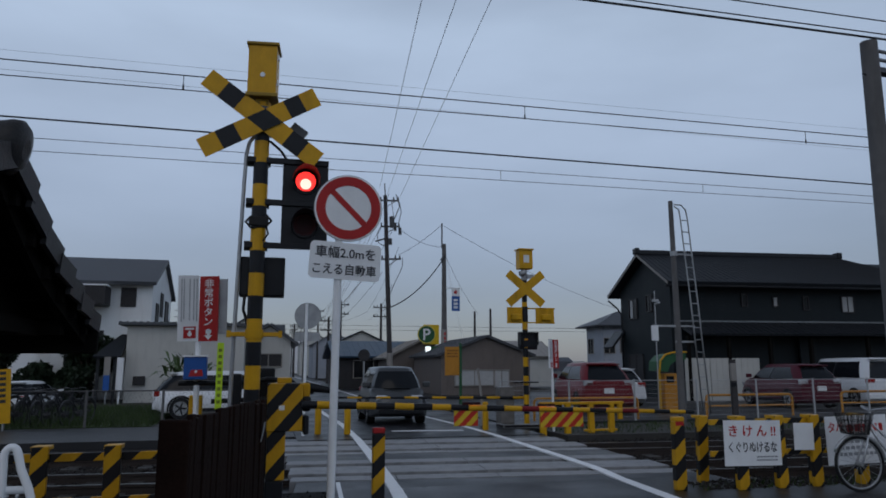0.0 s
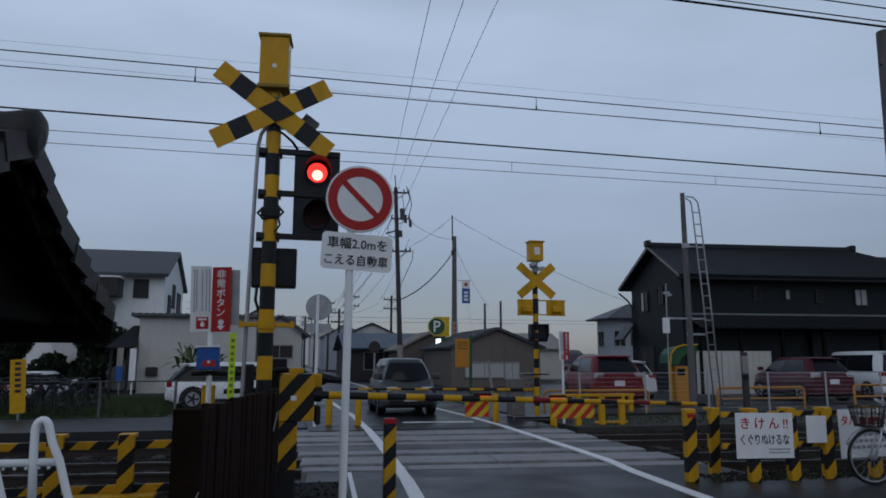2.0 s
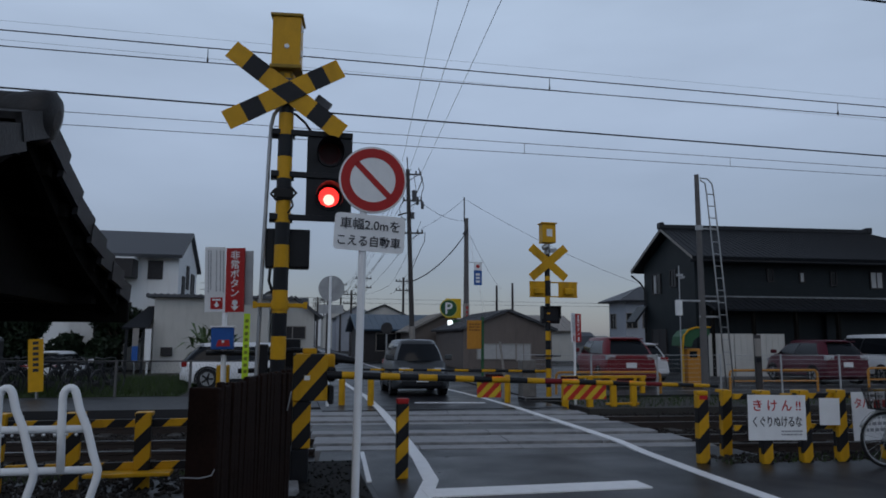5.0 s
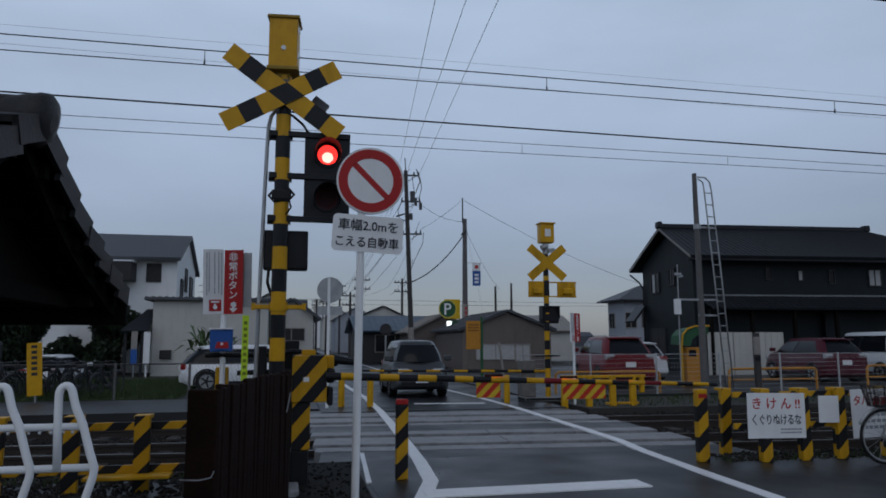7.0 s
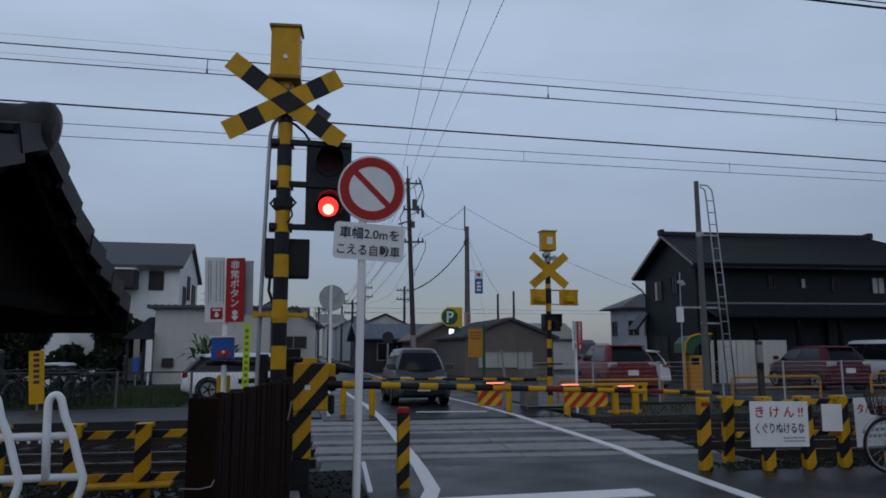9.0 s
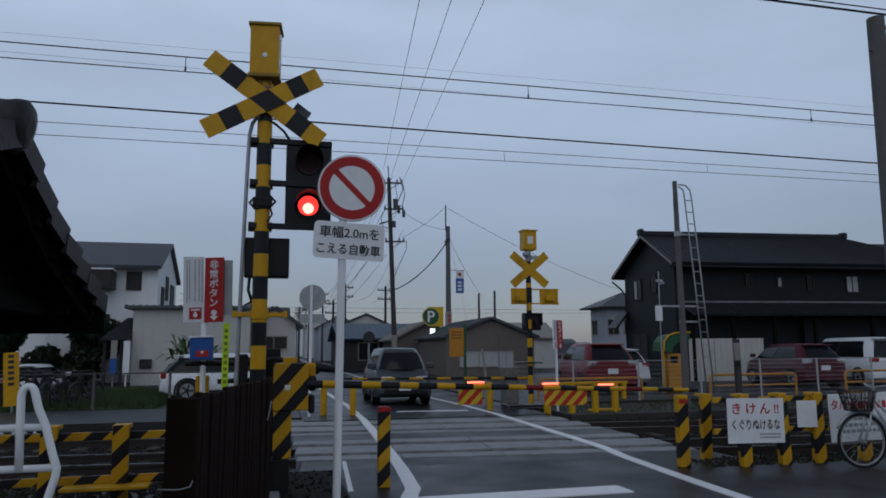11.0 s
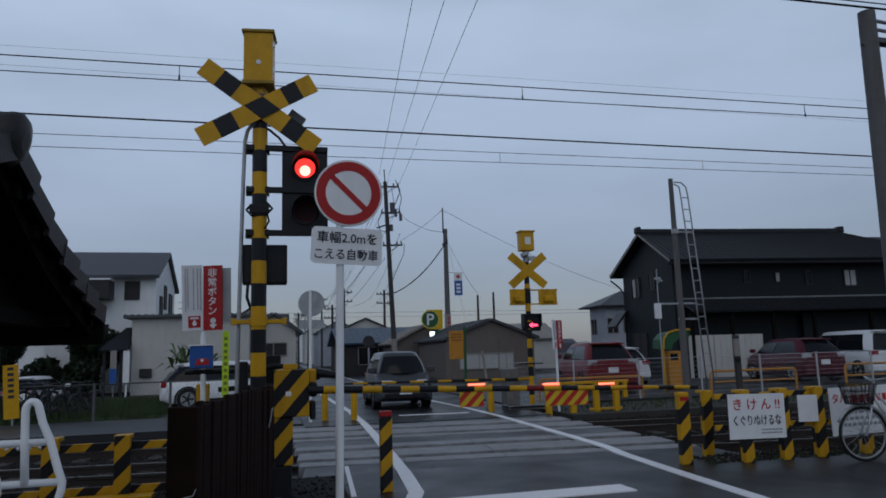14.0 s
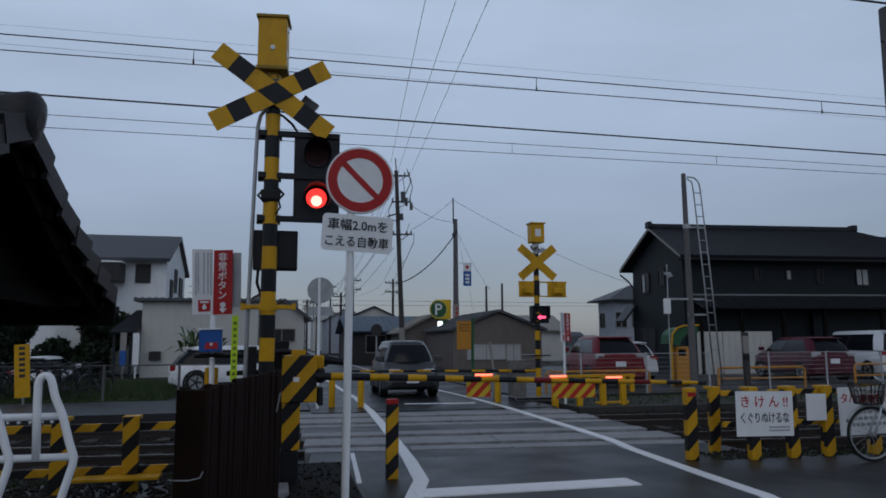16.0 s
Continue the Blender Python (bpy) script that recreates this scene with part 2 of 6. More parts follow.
def pipe(bm, pts, r, seg=8, mi=0):
    """A bent pipe: one swept skin through the points."""
    pts = [Vector(p) for p in pts]
    rings, ref = [], None
    for i, p in enumerate(pts):
        d = (pts[min(i + 1, len(pts) - 1)] - pts[max(i - 1, 0)]).normalized()
        if ref is None:
            ref = Vector((0, 0, 1)) if abs(d.z) < 0.9 else Vector((1, 0, 0))
        u = d.cross(ref).normalized()
        v = u.cross(d).normalized()
        ref = v
        rings.append([bm.verts.new(p + (u * math.cos(t) + v * math.sin(t)) * r)
                      for t in (2 * math.pi * k / seg for k in range(seg))])
    for a, b in zip(rings, rings[1:]):
        for k in range(seg):
            f = bm.faces.new((a[k], a[(k + 1) % seg], b[(k + 1) % seg], b[k]))
            f.smooth, f.material_index = True, mi
    bm.faces.new(rings[0][::-1]).material_index = mi
    bm.faces.new(rings[-1]).material_index = mi


def banded(bm, stops, seg=16):
    """One tube through (point, radius, material) stops; the material holds up to the next stop."""
    p = [Vector(s[0]) for s in stops]
    q = (p[-1] - p[0]).to_track_quat("Z", "Y")
    rings = []
    for a, (_, r, _m) in zip(p, stops):
        rings.append([bm.verts.new(a + q @ Vector((r * math.cos(t), r * math.sin(t), 0))) for t in (2 * math.pi * k / seg for k in range(seg))])
    for i in range(len(rings) - 1):
        for k in range(seg):
            f = bm.faces.new((rings[i][k], rings[i][(k + 1) % seg], rings[i + 1][(k + 1) % seg], rings[i + 1][k]))
            f.smooth, f.material_index = True, stops[i][2]
    for f, s in ((bm.faces.new(rings[0][::-1]), stops[0]), (bm.faces.new(rings[-1]), stops[-2])):
        f.material_index = s[2]
        for e in f.edges:
            e.smooth = False


def banded_board(bm, m, stops, half, skew, thick=0.016):
    """One board along x, painted black and yellow between the stops; the two middle edges run along the crossing board."""
    rings = []
    mid = len(stops) // 2
    for i, x in enumerate(stops):
        k = skew if i in (mid - 1, mid) else 0.0
        rings.append([bm.verts.new(m @ Vector((x + k * z, y, z))) for y, z in ((-thick / 2, -half), (thick / 2, -half), (thick / 2, half), (-thick / 2, half))])
    for i in range(len(stops) - 1):
        for k in range(4):
            bm.faces.new((rings[i][k], rings[i][(k + 1) % 4], rings[i + 1][(k + 1) % 4], rings[i + 1][k])).material_index = i % 2
    bm.faces.new(rings[0])
    bm.faces.new(rings[-1])


def sag(a, b, drop, n=14):
    a, b = Vector(a), Vector(b)
    return [a.lerp(b, i / n) - Vector((0, 0, drop * 4 * (i / n) * (1 - i / n))) for i in range(n + 1)]


def disc(bm, c, r, depth, seg=32, mi=0, back=None):
    """A round plate facing -y."""
    c = Vector(c)
    f = [bm.verts.new(c + Vector((r * math.cos(t), 0, r * math.sin(t)))) for t in (2 * math.pi * k / seg for k in range(seg))]
    g = [bm.verts.new(v.co + Vector((0, depth, 0))) for v in f]
    bm.faces.new(f).material_index = mi
    bm.faces.new(g[::-1]).material_index = mi if back is None else back
    for k in range(seg):
        q = bm.faces.new((f[k], g[k], g[(k + 1) % seg], f[(k + 1) % seg]))
        q.material_index = mi if back is None else back


def ringplate(bm, c, r0, r1, depth, seg=40, mi=0):
    c = Vector(c)
    rows = []
    for r, y in ((r0, 0), (r1, 0), (r1, depth), (r0, depth)):
        rows.append([bm.verts.new(c + Vector((r * math.cos(t), y, r * math.sin(t)))) for t in (2 * math.pi * k / seg for k in range(seg))])
    for i in range(4):
        a, b = rows[i], rows[(i + 1) % 4]
        for k in range(seg):
            bm.faces.new((a[k], a[(k + 1) % seg], b[(k + 1) % seg], b[k])).material_index = mi


def prism(bm, outline, y0, y1, mi=0, m=None):
    """An outline in x, z pushed from y0 to y1."""
    f = [bm.verts.new((m @ Vector((x, y0, z))) if m else (x, y0, z)) for x, z in outline]
    g = [bm.verts.new((m @ Vector((x, y1, z))) if m else (x, y1, z)) for x, z in outline]
    bm.faces.new(f).material_index = mi
    bm.faces.new(g[::-1]).material_index = mi
    n = len(f)
    for k in range(n):
        bm.faces.new((f[k], g[k], g[(k + 1) % n], f[(k + 1) % n])).material_index = mi


def mesh_of(name, bm, mats):
    bmesh.ops.recalc_face_normals(bm, faces=bm.faces)
    me = bpy.data.meshes.new(name)
    bm.to_mesh(me)
    bm.free()
    for m in (mats if isinstance(mats, (list, tuple)) else [mats]):
        me.materials.append(m)
    return me


def part(name, bm, material, parent, label=""):
    ob = new(name, mesh_of(name, bm, material))
    ob.parent = parent
    return tagged(ob, label)


def thing(name, m, label, category, group="", kind=""):
    ob = new(name)
    ob.empty_display_size = 0.1
    ob.matrix_basis = m
    return tagged(ob, label, category, group, kind)


def solid(name, bm, material, label, category="", group="", kind="", m=None):
    ob = new(name, mesh_of(name, bm, material))
    if m:
        ob.matrix_basis = m
    return tagged(ob, label, category, group, kind)


def B():
    return bmesh.new()


def text(name, body, height, material, parent, m, label="", width=None, vertical=False):
    """Raised lettering in the built-in font, facing -y, centred on m."""
    cu = bpy.data.curves.new(name, "FONT")
    cu.body = "\n".join(body) if vertical else body
    cu.align_x, cu.align_y = "CENTER", "CENTER"
    cu.size, cu.extrude, cu.resolution_u = 1.0, 0.001, 3
    cu.offset = 0.012
    tmp = new(name, cu)
    bpy.context.view_layer.update()
    me = bpy.data.meshes.new_from_object(tmp.evaluated_get(bpy.context.evaluated_depsgraph_get()))
    bpy.data.objects.remove(tmp)
    co = np.array([v.co for v in me.vertices]) if len(me.vertices) else np.zeros((1, 3))
    lo, hi = co.min(0), co.max(0)
    s = height / max(0.01, hi[1] - lo[1])
    sx = (width / max(0.01, hi[0] - lo[0])) if width else s
    mid = (lo + hi) / 2
    for v in me.vertices:
        v.co = ((v.co.x - mid[0]) * sx, (v.co.y - mid[1]) * s, v.co.z)
    me.materials.clear()
    me.materials.append(material)
    ob = new(name, me)
    ob.parent = parent
    ob.matrix_basis = m @ pose(0, 0, 0, 90, 0, 0)
    return tagged(ob, label)


def bars(bm, x0, x1, z0, z1, y, rows, seed=1, fill=0.5):
    """Unreadable small print as rows of short bars."""
    rnd = random.Random(seed)
    h = (z1 - z0) / rows
    for i in range(rows):
        x, zt = x0, z1 - (i + 0.25) * h
        while x < x1 - 0.004:
            w = min(rnd.uniform(0.4, 1.0) * h * 1.2, x1 - x)
            box(bm, x, x + w, y - 0.002, y, zt - h * fill, zt)
            x += w + h * 0.25


# ---- ground, road, tracks ----
def slab(name, x0, x1, y0, y1, z0, z1, material, label, kind="structure"):
    bm = B()
    box(bm, x0, x1, y0, y1, z0, z1)
    return solid(name, bm, material, label, kind=kind)


slab("ground", -900, 900, -300, 1500, -0.9, -0.22, GROUND, "damp gravel and earth ground to the horizon")
slab("pavement", -14, 30, -14, 8.55, -0.22, -0.004, ASPHALT_OLD, "damp patched asphalt apron before the crossing")
slab("pavement", -40, 0.75, 16.9, 20.6, -0.22, -0.03, ASPHALT_OLD, "damp side lane along the tracks")
slab("pavement", 6.6, 60, 19.2, 42.0, -0.22, -0.01, ASPHALT_OLD, "damp asphalt of the car park")
slab("pavement", -8.2, 0.75, 20.6, 60.0, -0.22, -0.045, GROUND, "bare earth yard beyond the side lane")
slab("pavement", -40, -8.2, 20.6, 30.0, -0.22, -0.045, GROUND, "bare earth yard behind the bicycles")
slab("road", 0.45, 6.3, 8.55, 9.3, -0.22, 0.0, ASPHALT, "wet dark asphalt between stop line and rails")
slab("road", 0.75, 6.35, 15.7, 420, -0.22, 0.0, ASPHALT, "wet dark asphalt road running away")
road = slab("road", 0.9, 6.3, -14, 8.55, -0.2, 0.0, ASPHALT, "wet dark asphalt before the stop line")

# the tracks run a little askew to the road; levels across them are given where x = 3
SKEW = -5.0
TRACK_A, TRACK_B, HALF_GAUGE = 10.98, 13.95, 0.533
WIRE_A, WIRE_B = 10.65, 14.24


def along_track(x, v, z=0.0):
    """A pose x metres along the tracks on the line that crosses x = 3 at y = v."""
    return pose(3, v, 0, 0, 0, SKEW) @ pose(x - 3, 0, z)


def rail(y):
    t = thing("rail", along_track(0, y, -0.05), "rusty steel rail with a polished head", "rail", "rails of the two tracks")
    bm = B()
    prism(bm, [(-0.06, -0.17), (0.06, -0.17), (0.06, -0.155), (0.012, -0.14), (0.012, -0.05), (0.034, -0.04), (0.034, -0.012),
               (-0.034, -0.012), (-0.034, -0.04), (-0.012, -0.05), (-0.012, -0.14), (-0.06, -0.155)], -70, 90,
          m=Matrix.Rotation(radians(-90), 4, "Z"))
    part("rail_web", bm, RAIL_STEEL, t)
    bm = B()
    box(bm, -70, 90, -0.03, 0.03, -0.012, 0.0)
    part("rail_head", bm, RAIL_TOP, t, "polished rail head")


for yc in (TRACK_A, TRACK_B):
    rail(yc - HALF_GAUGE)
    rail(yc + HALF_GAUGE)

# crossing panels: long concrete beams with dark gaps beside the rails
crossing = thing("crossing_deck", pose(0, 0, 0), "worn concrete crossing panels between the rails", "crossing", kind="structure")
panel_mesh = {}
for y0, y1, dark in ((8.95, 9.93, True), (9.93, 10.31, False), (10.61, 11.34, False), (11.68, 12.10, False), (12.10, 12.95, True),
                     (12.95, 13.24, False), (13.58, 14.30, False), (14.66, 15.35, False), (15.35, 16.0, True)):
    w = 5.9 if dark else 1.475
    key = (round(y1 - y0, 3), dark)
    bm = B()
    box(bm, 0.006, w - 0.006, 0.004, y1 - y0 - 0.004, -0.16, 0.0, bevel=0.01)
    panel_mesh[key] = mesh_of("panel", bm, ASPHALT if dark else CONCRETE)
    for k in range(1 if dark else 4):
        ob = new("panel", panel_mesh[key])
        ob.parent = crossing
        ob.matrix_basis = along_track(0.38 + w * k, y0, -0.012 if dark else random.uniform(-0.005, 0.002))
bm = B()
box(bm, -2.7, 3.29, -2.9, 3.5, -0.2, -0.15, along_track(3, 12.3))
part("deck_bed", bm, BLACK, crossing)

# sleepers in the open track
sl = B()
box(sl, -0.11, 0.11, -1.0, 1.0, -0.34, -0.165, bevel=0.012)
sleeper_mesh = mesh_of("sleeper", sl, SLEEPER)
sleepers = thing("sleeper_row", pose(0, 0, 0), "concrete sleepers half sunk in ballast", "sleepers", kind="structure")
for yc in (TRACK_A, TRACK_B):
    for i in range(-24, 46):
        x = i * 0.62
        if 0.2 < x < 6.4:
            continue
        ob = new("sleeper", sleeper_mesh)
        ob.parent = sleepers
        ob.matrix_basis = along_track(x, yc)


def stones(name, n, x0, x1, y0, y1, z, size, material, label, skip=None, seed=3):
    r = np.random.RandomState(seed)
    base = np.array([(1, 0, 0), (-1, 0, 0), (0, 1, 0), (0, -1, 0), (0, 0, 1), (0, 0, -1)], float)
    tri = np.array([(0, 2, 4), (2, 1, 4), (1, 3, 4), (3, 0, 4), (2, 0, 5), (1, 2, 5), (3, 1, 5), (0, 3, 5)])
    vs, fs = [], []
    k = 0
    while k < n:
        x, y = r.uniform(x0, x1), r.uniform(y0, y1)
        if skip and skip(x, y):
            n -= 1
            continue
        s = size * r.uniform(0.6, 1.4)
        q = Euler(r.uniform(0, 6.28, 3)).to_matrix()
        p = (base * s * r.uniform(0.6, 1.2, (6, 3))) @ np.array(q).T + (x, y, z + r.uniform(-0.3, 0.5) * size)
        vs.extend(p.tolist())
        fs.extend((tri + 6 * k).tolist())
        k += 1
    me = bpy.data.meshes.new(name)
    me.from_pydata(vs, [], fs)
    me.materials.append(material)
    return tagged(new(name, me), label, "", "", "stuff")


bm = B()
box(bm, -70, 0.2, 8.6, 16.9, -0.3, -0.215)
box(bm, 6.45, 90, 8.6, 15.9, -0.3, -0.215)
solid("ballast_bed", bm, BALLAST, "dark wet ballast bed under the tracks", kind="structure")
stones("ballast", 9000, -6, 0.3, 8.7, 15.9, -0.20, 0.035, BALLAST, "loose dark wet ballast stones")
stones("ballast", 15000, 6.32, 24, 8.3, 15.9, -0.20, 0.038, BALLAST, "loose dark wet ballast stones", seed=5)
stones("gravel", 1500, -5.0, -0.15, 7.45, 8.6, 0.0, 0.028, BALLAST, "loose stones at the foot of the barrier", seed=9)
bm = B()
box(bm, -0.25, 0.84, 6.75, 9.22, -0.1, 0.005)
solid("verge", bm, EARTH_DARK, "black wet earth verge beside the gate machine", kind="structure")
stones("gravel", 350, -0.2, 0.82, 6.8, 9.2, 0.0, 0.022, EARTH_DARK, "loose dark stones round the gate machine", seed=11)
stones("gravel", 700, 5.5, 9.5, 8.15, 8.75, 0.0, 0.03, BALLAST, "loose stones at the foot of the barrier", seed=7)


# ---- road markings ----
def line(points, width, label, top=0.010):
    bm = B()
    p = [Vector((x, y, 0)) for x, y in points]
    rings = []
    for i, q in enumerate(p):
        a = (q - p[i - 1]).normalized() if i else None
        b = (p[i + 1] - q).normalized() if i < len(p) - 1 else None
        d = (a + b).normalized() if a and b else a or b
        k = 1 / max(0.5, d.dot(a or b))
        s = d.cross(Vector((0, 0, 1))) * width / 2 * k
        rings.append([bm.verts.new(q + o + Vector((0, 0, z))) for o, z in ((-s, -0.012), (s, -0.012), (s, top), (-s, top))])
    for a, b in zip(rings, rings[1:]):
        for k in range(4):
            bm.faces.new((a[k], a[(k + 1) % 4], b[(k + 1) % 4], b[k]))
    bm.faces.new(rings[0][::-1])
    bm.faces.new(rings[-1])
    return solid("road_marking", bm, PAINT_LINE, label, kind="structure")


line([(0.45, 4.0), (1.33, 7.0), (1.555, 7.77), (1.68, 9.2)], 0.17, "worn white edge line")
line([(1.68, 9.2), (1.79, 11.0), (1.90, 13.1), (2.02, 15.8)], 0.16, "worn white edge line on the crossing")
line([(2.02, 15.8), (2.10, 19.5), (2.02, 24), (1.9, 45), (1.8, 120)], 0.15, "worn white edge line beyond the crossing")
line([(4.2, 4.2), (4.64, 6.2), (4.72, 7.6), (4.84, 9.2)], 0.16, "worn white edge line")
line([(4.84, 9.2), (4.99, 10.2), (5.05, 11.5), (5.12, 14.2), (5.17, 15.8)], 0.15, "worn white edge line on the crossing")
line([(5.17, 15.8), (5.14, 18.7), (4.95, 22), (4.9, 60), (4.9, 120)], 0.13, "worn white edge line beyond the crossing")
line([(1.36, 7.10), (2.2, 7.11), (3.74, 7.13)], 0.36, "worn white stop line", 0.015)
line([(3.07, 17.42), (4.8, 17.2)], 0.20, "worn white stop line of the opposite lane", 0.006)
line([(1.02, 9.88), (0.885, 7.80)], 0.055, "narrow white line beside the gate")


# ---- near crossing signal ----
def banded_post(parent, z0, z1, r, first, step, name="post", yellow_first=True):
    bm = B()
    z, stops = z0, []
    while z < z1 - 1e-6:
        k = math.floor((z - first) / step + 1e-6)
        stops.append(((0, 0, z), r, k % 2))
        z = min(z1, first + (k + 1) * step)
    banded(bm, stops + [((0, 0, z1), r, 0)], 20)
    return part(name, bm, [YELLOW, BLACK], parent, "yellow and black banded steel post")


def lamp_disc(name, parent, r, m):
    """A lens that glows on one face and is dark on the other."""
    bm = B()
    disc(bm, (0, -0.004, 0), r, 0.008, 28, mi=0, back=1)
    disc(bm, (0, -0.008, -0.28 * r), r * 0.55, 0.003, 20, mi=2, back=0)
    ob = part(name, bm, [LENS_ON, LENS_OFF, LENS_CORE], parent, "red signal lens")
    ob.matrix_basis = m
    return ob


SIG = pose(-0.11, 7.5, 0)
signal = thing("crossing_signal", SIG, "yellow and black banded crossing signal with crossbuck and red lamps", "crossing signal", "crossing signals")
banded_post(signal, 0, 4.34, 0.078, 1.31, 0.236)
CROSS = (0.018, 4.115)
for ang, left, right, skew, yy in ((-35.4, 0.74, 0.70, 0.435, -0.105), (29.8, 0.72, 0.62, -0.435, -0.122)):
    bm = B()
    inner = 0.103 / math.sin(radians(65.2))
    stops = [-left, -left * 0.72, -left * 0.43, -inner, inner, right * 0.43, right * 0.72, right]
    banded_board(bm, pose(CROSS[0], yy, CROSS[1], 0, -ang, 0), stops, 0.103, skew)
    part("crossbuck_board", bm, [YELLOW, BLACK], signal, "yellow and black board")
bm = B()
box(bm, -0.05, 0.05, -0.1, 0.1, 4.1, 4.28)
box(bm, -0.09, 0.09, 0.05, 0.12, -0.09, 0.09, pose(0.36, 0, 4.05, 0, 35, 0))
rod(bm, (0, 0.08, 4.10), (0.36, 0.08, 4.07), 0.018)
part("crossbuck_bracket", bm, STEEL, signal)
bm = B()
mrot = pose(-0.012, 0, 0, 0, 0, -6)
box(bm, -0.15, 0.15, -0.14, 0.14, 4.40, 4.95, mrot, bevel=0.012)
part("speaker_box", bm, YELLOW, signal, "yellow steel speaker box")
bm = B()
box(bm, -0.17, 0.172, -0.16, 0.16, 4.945, 4.98, mrot, bevel=0.008)
lid_mat = mat("dull_yellow_lid", (0.30, 0.19, 0.03), 0.5)
part("box_lid", bm, lid_mat, signal, "dull yellow lid")
bm = B()
box(bm, -0.165, 0.165, -0.155, 0.155, 4.37, 4.41, mrot, bevel=0.006)
box(bm, -0.07, 0.07, -0.07, 0.07, 4.30, 4.37, mrot, bevel=0.01)
part("box_base", bm, lid_mat, signal, "dull yellow base")
bm = B()
disc(bm, (-0.02, -0.152, 4.61), 0.026, 0.01, 12)
for zz in (4.5, 4.78):
    rod(bm, (0.14, -0.15, zz), (0.14, -0.15, zz + 0.06), 0.012, seg=8)
part("box_catch", bm, WHITE, signal, "pale catch")
# lamp boards
for z0, z1 in ((3.26, 3.685), (2.80, 3.23)):
    bm = B()
    box(bm, 0.23, 0.71, -0.03, 0.0, z0, z1, bevel=0.006)
    part("lamp_board", bm, BLACK, signal, "black lamp backing board")
for zz in (3.70, 3.245, 2.785):
    bm = B()
    box(bm, -0.13, 0.71, -0.055, -0.005, zz - 0.03, zz + 0.03, bevel=0.005)
    box(bm, -0.14, 0.1, 0.0, 0.09, zz - 0.045, zz + 0.045)
    part("arm", bm, BLACK, signal, "black arm bracket")
LENSES = []
for zc in (3.49, 3.015):
    bm = B()
    seg, r = 28, 0.135
    ra, rb = [], []
    for k in range(seg + 1):
        t = radians(-35) + (2 * math.pi - radians(110)) * k / seg
        ra.append((0.47 + r * math.cos(t), -0.03, zc + r * math.sin(t)))
        ln = 0.10 + 0.20 * max(0, math.sin(t) * 0.5 + 0.5)
        rb.append((0.47 + r * 1.04 * math.cos(t), -0.03 - ln, zc + r * 1.04 * math.sin(t) - 0.02))
    va, vb = [bm.verts.new(p) for p in ra], [bm.verts.new(p) for p in rb]
    for k in range(seg):
        bm.faces.new((va[k], va[k + 1], vb[k + 1], vb[k]))
    bmesh.ops.solidify(bm, geom=list(bm.faces), thickness=0.006)
    part("hood", bm, BLACK, signal, "black lamp hood")
    bm = B()
    ringplate(bm, (0.47, -0.05, zc), 0.11, 0.14, 0.03)
    disc(bm, (0.47, -0.022, zc), 0.11, 0.004, 24)
    part("lamp_rim", bm, BLACK, signal)
    LENSES.append((lamp_disc("lens", signal, 0.106, pose(0.47, -0.045, zc)), Vector((0.47, -0.045, zc))))
bm = B()
box(bm, -0.17, 0.29, 0.085, 0.24, 2.26, 2.68, bevel=0.015)
box(bm, -0.15, 0.27, 0.075, 0.09, 2.28, 2.66)
part("direction_indicator", bm, BLACK, signal, "black box seen from behind")
bm = B()
box(bm, -0.27, 0.28, -0.025, 0.025, 1.84, 1.885, bevel=0.006)
rod(bm, (0, 0, 1.82), (0, 0, 1.91), 0.092, seg=18)
for xx in (-0.25, 0.26):
    box(bm, xx - 0.02, xx + 0.02, -0.03, 0.03, 1.83, 1.9)
part("foot_rest", bm, YELLOW, signal, "yellow foot bar")
bm = B()
pipe(bm, [(-0.02, 0.02, 3.98), (-0.08, 0.01, 3.97), (-0.13, 0.02, 3.9), (-0.155, 0.03, 3.78), (-0.165, 0.04, 3.5), (-0.19, 0.06, 2.4), (-0.21, 0.06, 1.2), (-0.21, 0.06, 0)], 0.021)
part("conduit", bm, GALV, signal, "grey steel conduit")
bm = B()
rod(bm, (-0.02, -0.02, 3.93), (-0.02, -0.02, 4.02), 0.045)
part("conduit_cap", bm, WHITE_PIPE, signal, "white conduit cap")
bm = B()
pipe(bm, [(0.03, -0.03, 3.93), (0.1, -0.03, 3.9), (0.2, -0.02, 3.82), (0.27, -0.01, 3.72)], 0.014)
part("cable", bm, RUBBER, signal, "black cable")
bm = B()
pipe(bm, [(-0.08, -0.05, 3.08), (-0.13, -0.06, 3.02), (-0.08, -0.07, 2.96), (0.08, -0.08, 2.98), (0.13, -0.06, 3.04), (0.07, -0.08, 3.1)], 0.014)
pipe(bm, [(0.06, -0.06, 3.05), (0.1, -0.08, 2.9), (0.05, -0.08, 2.82)], 0.01)
box(bm, -0.1, 0.1, -0.1, -0.05, 2.98, 3.08, bevel=0.01)
part("cable_clamp", bm, RUBBER, signal, "black clamp with cable loops")
bm = B()
pipe(bm, [(-0.11, 0.08, 2.28), (-0.12, 0.07, 2.12), (-0.08, 0.06, 2.0), (-0.04, 0.05, 1.9)], 0.016)
part("cable", bm, RUBBER, signal, "black cable")
bm = B()
box(bm, -0.25, 0.25, -0.25, 0.25, -0.2, 0.06, bevel=0.02)
part("footing", bm, CONCRETE, signal)

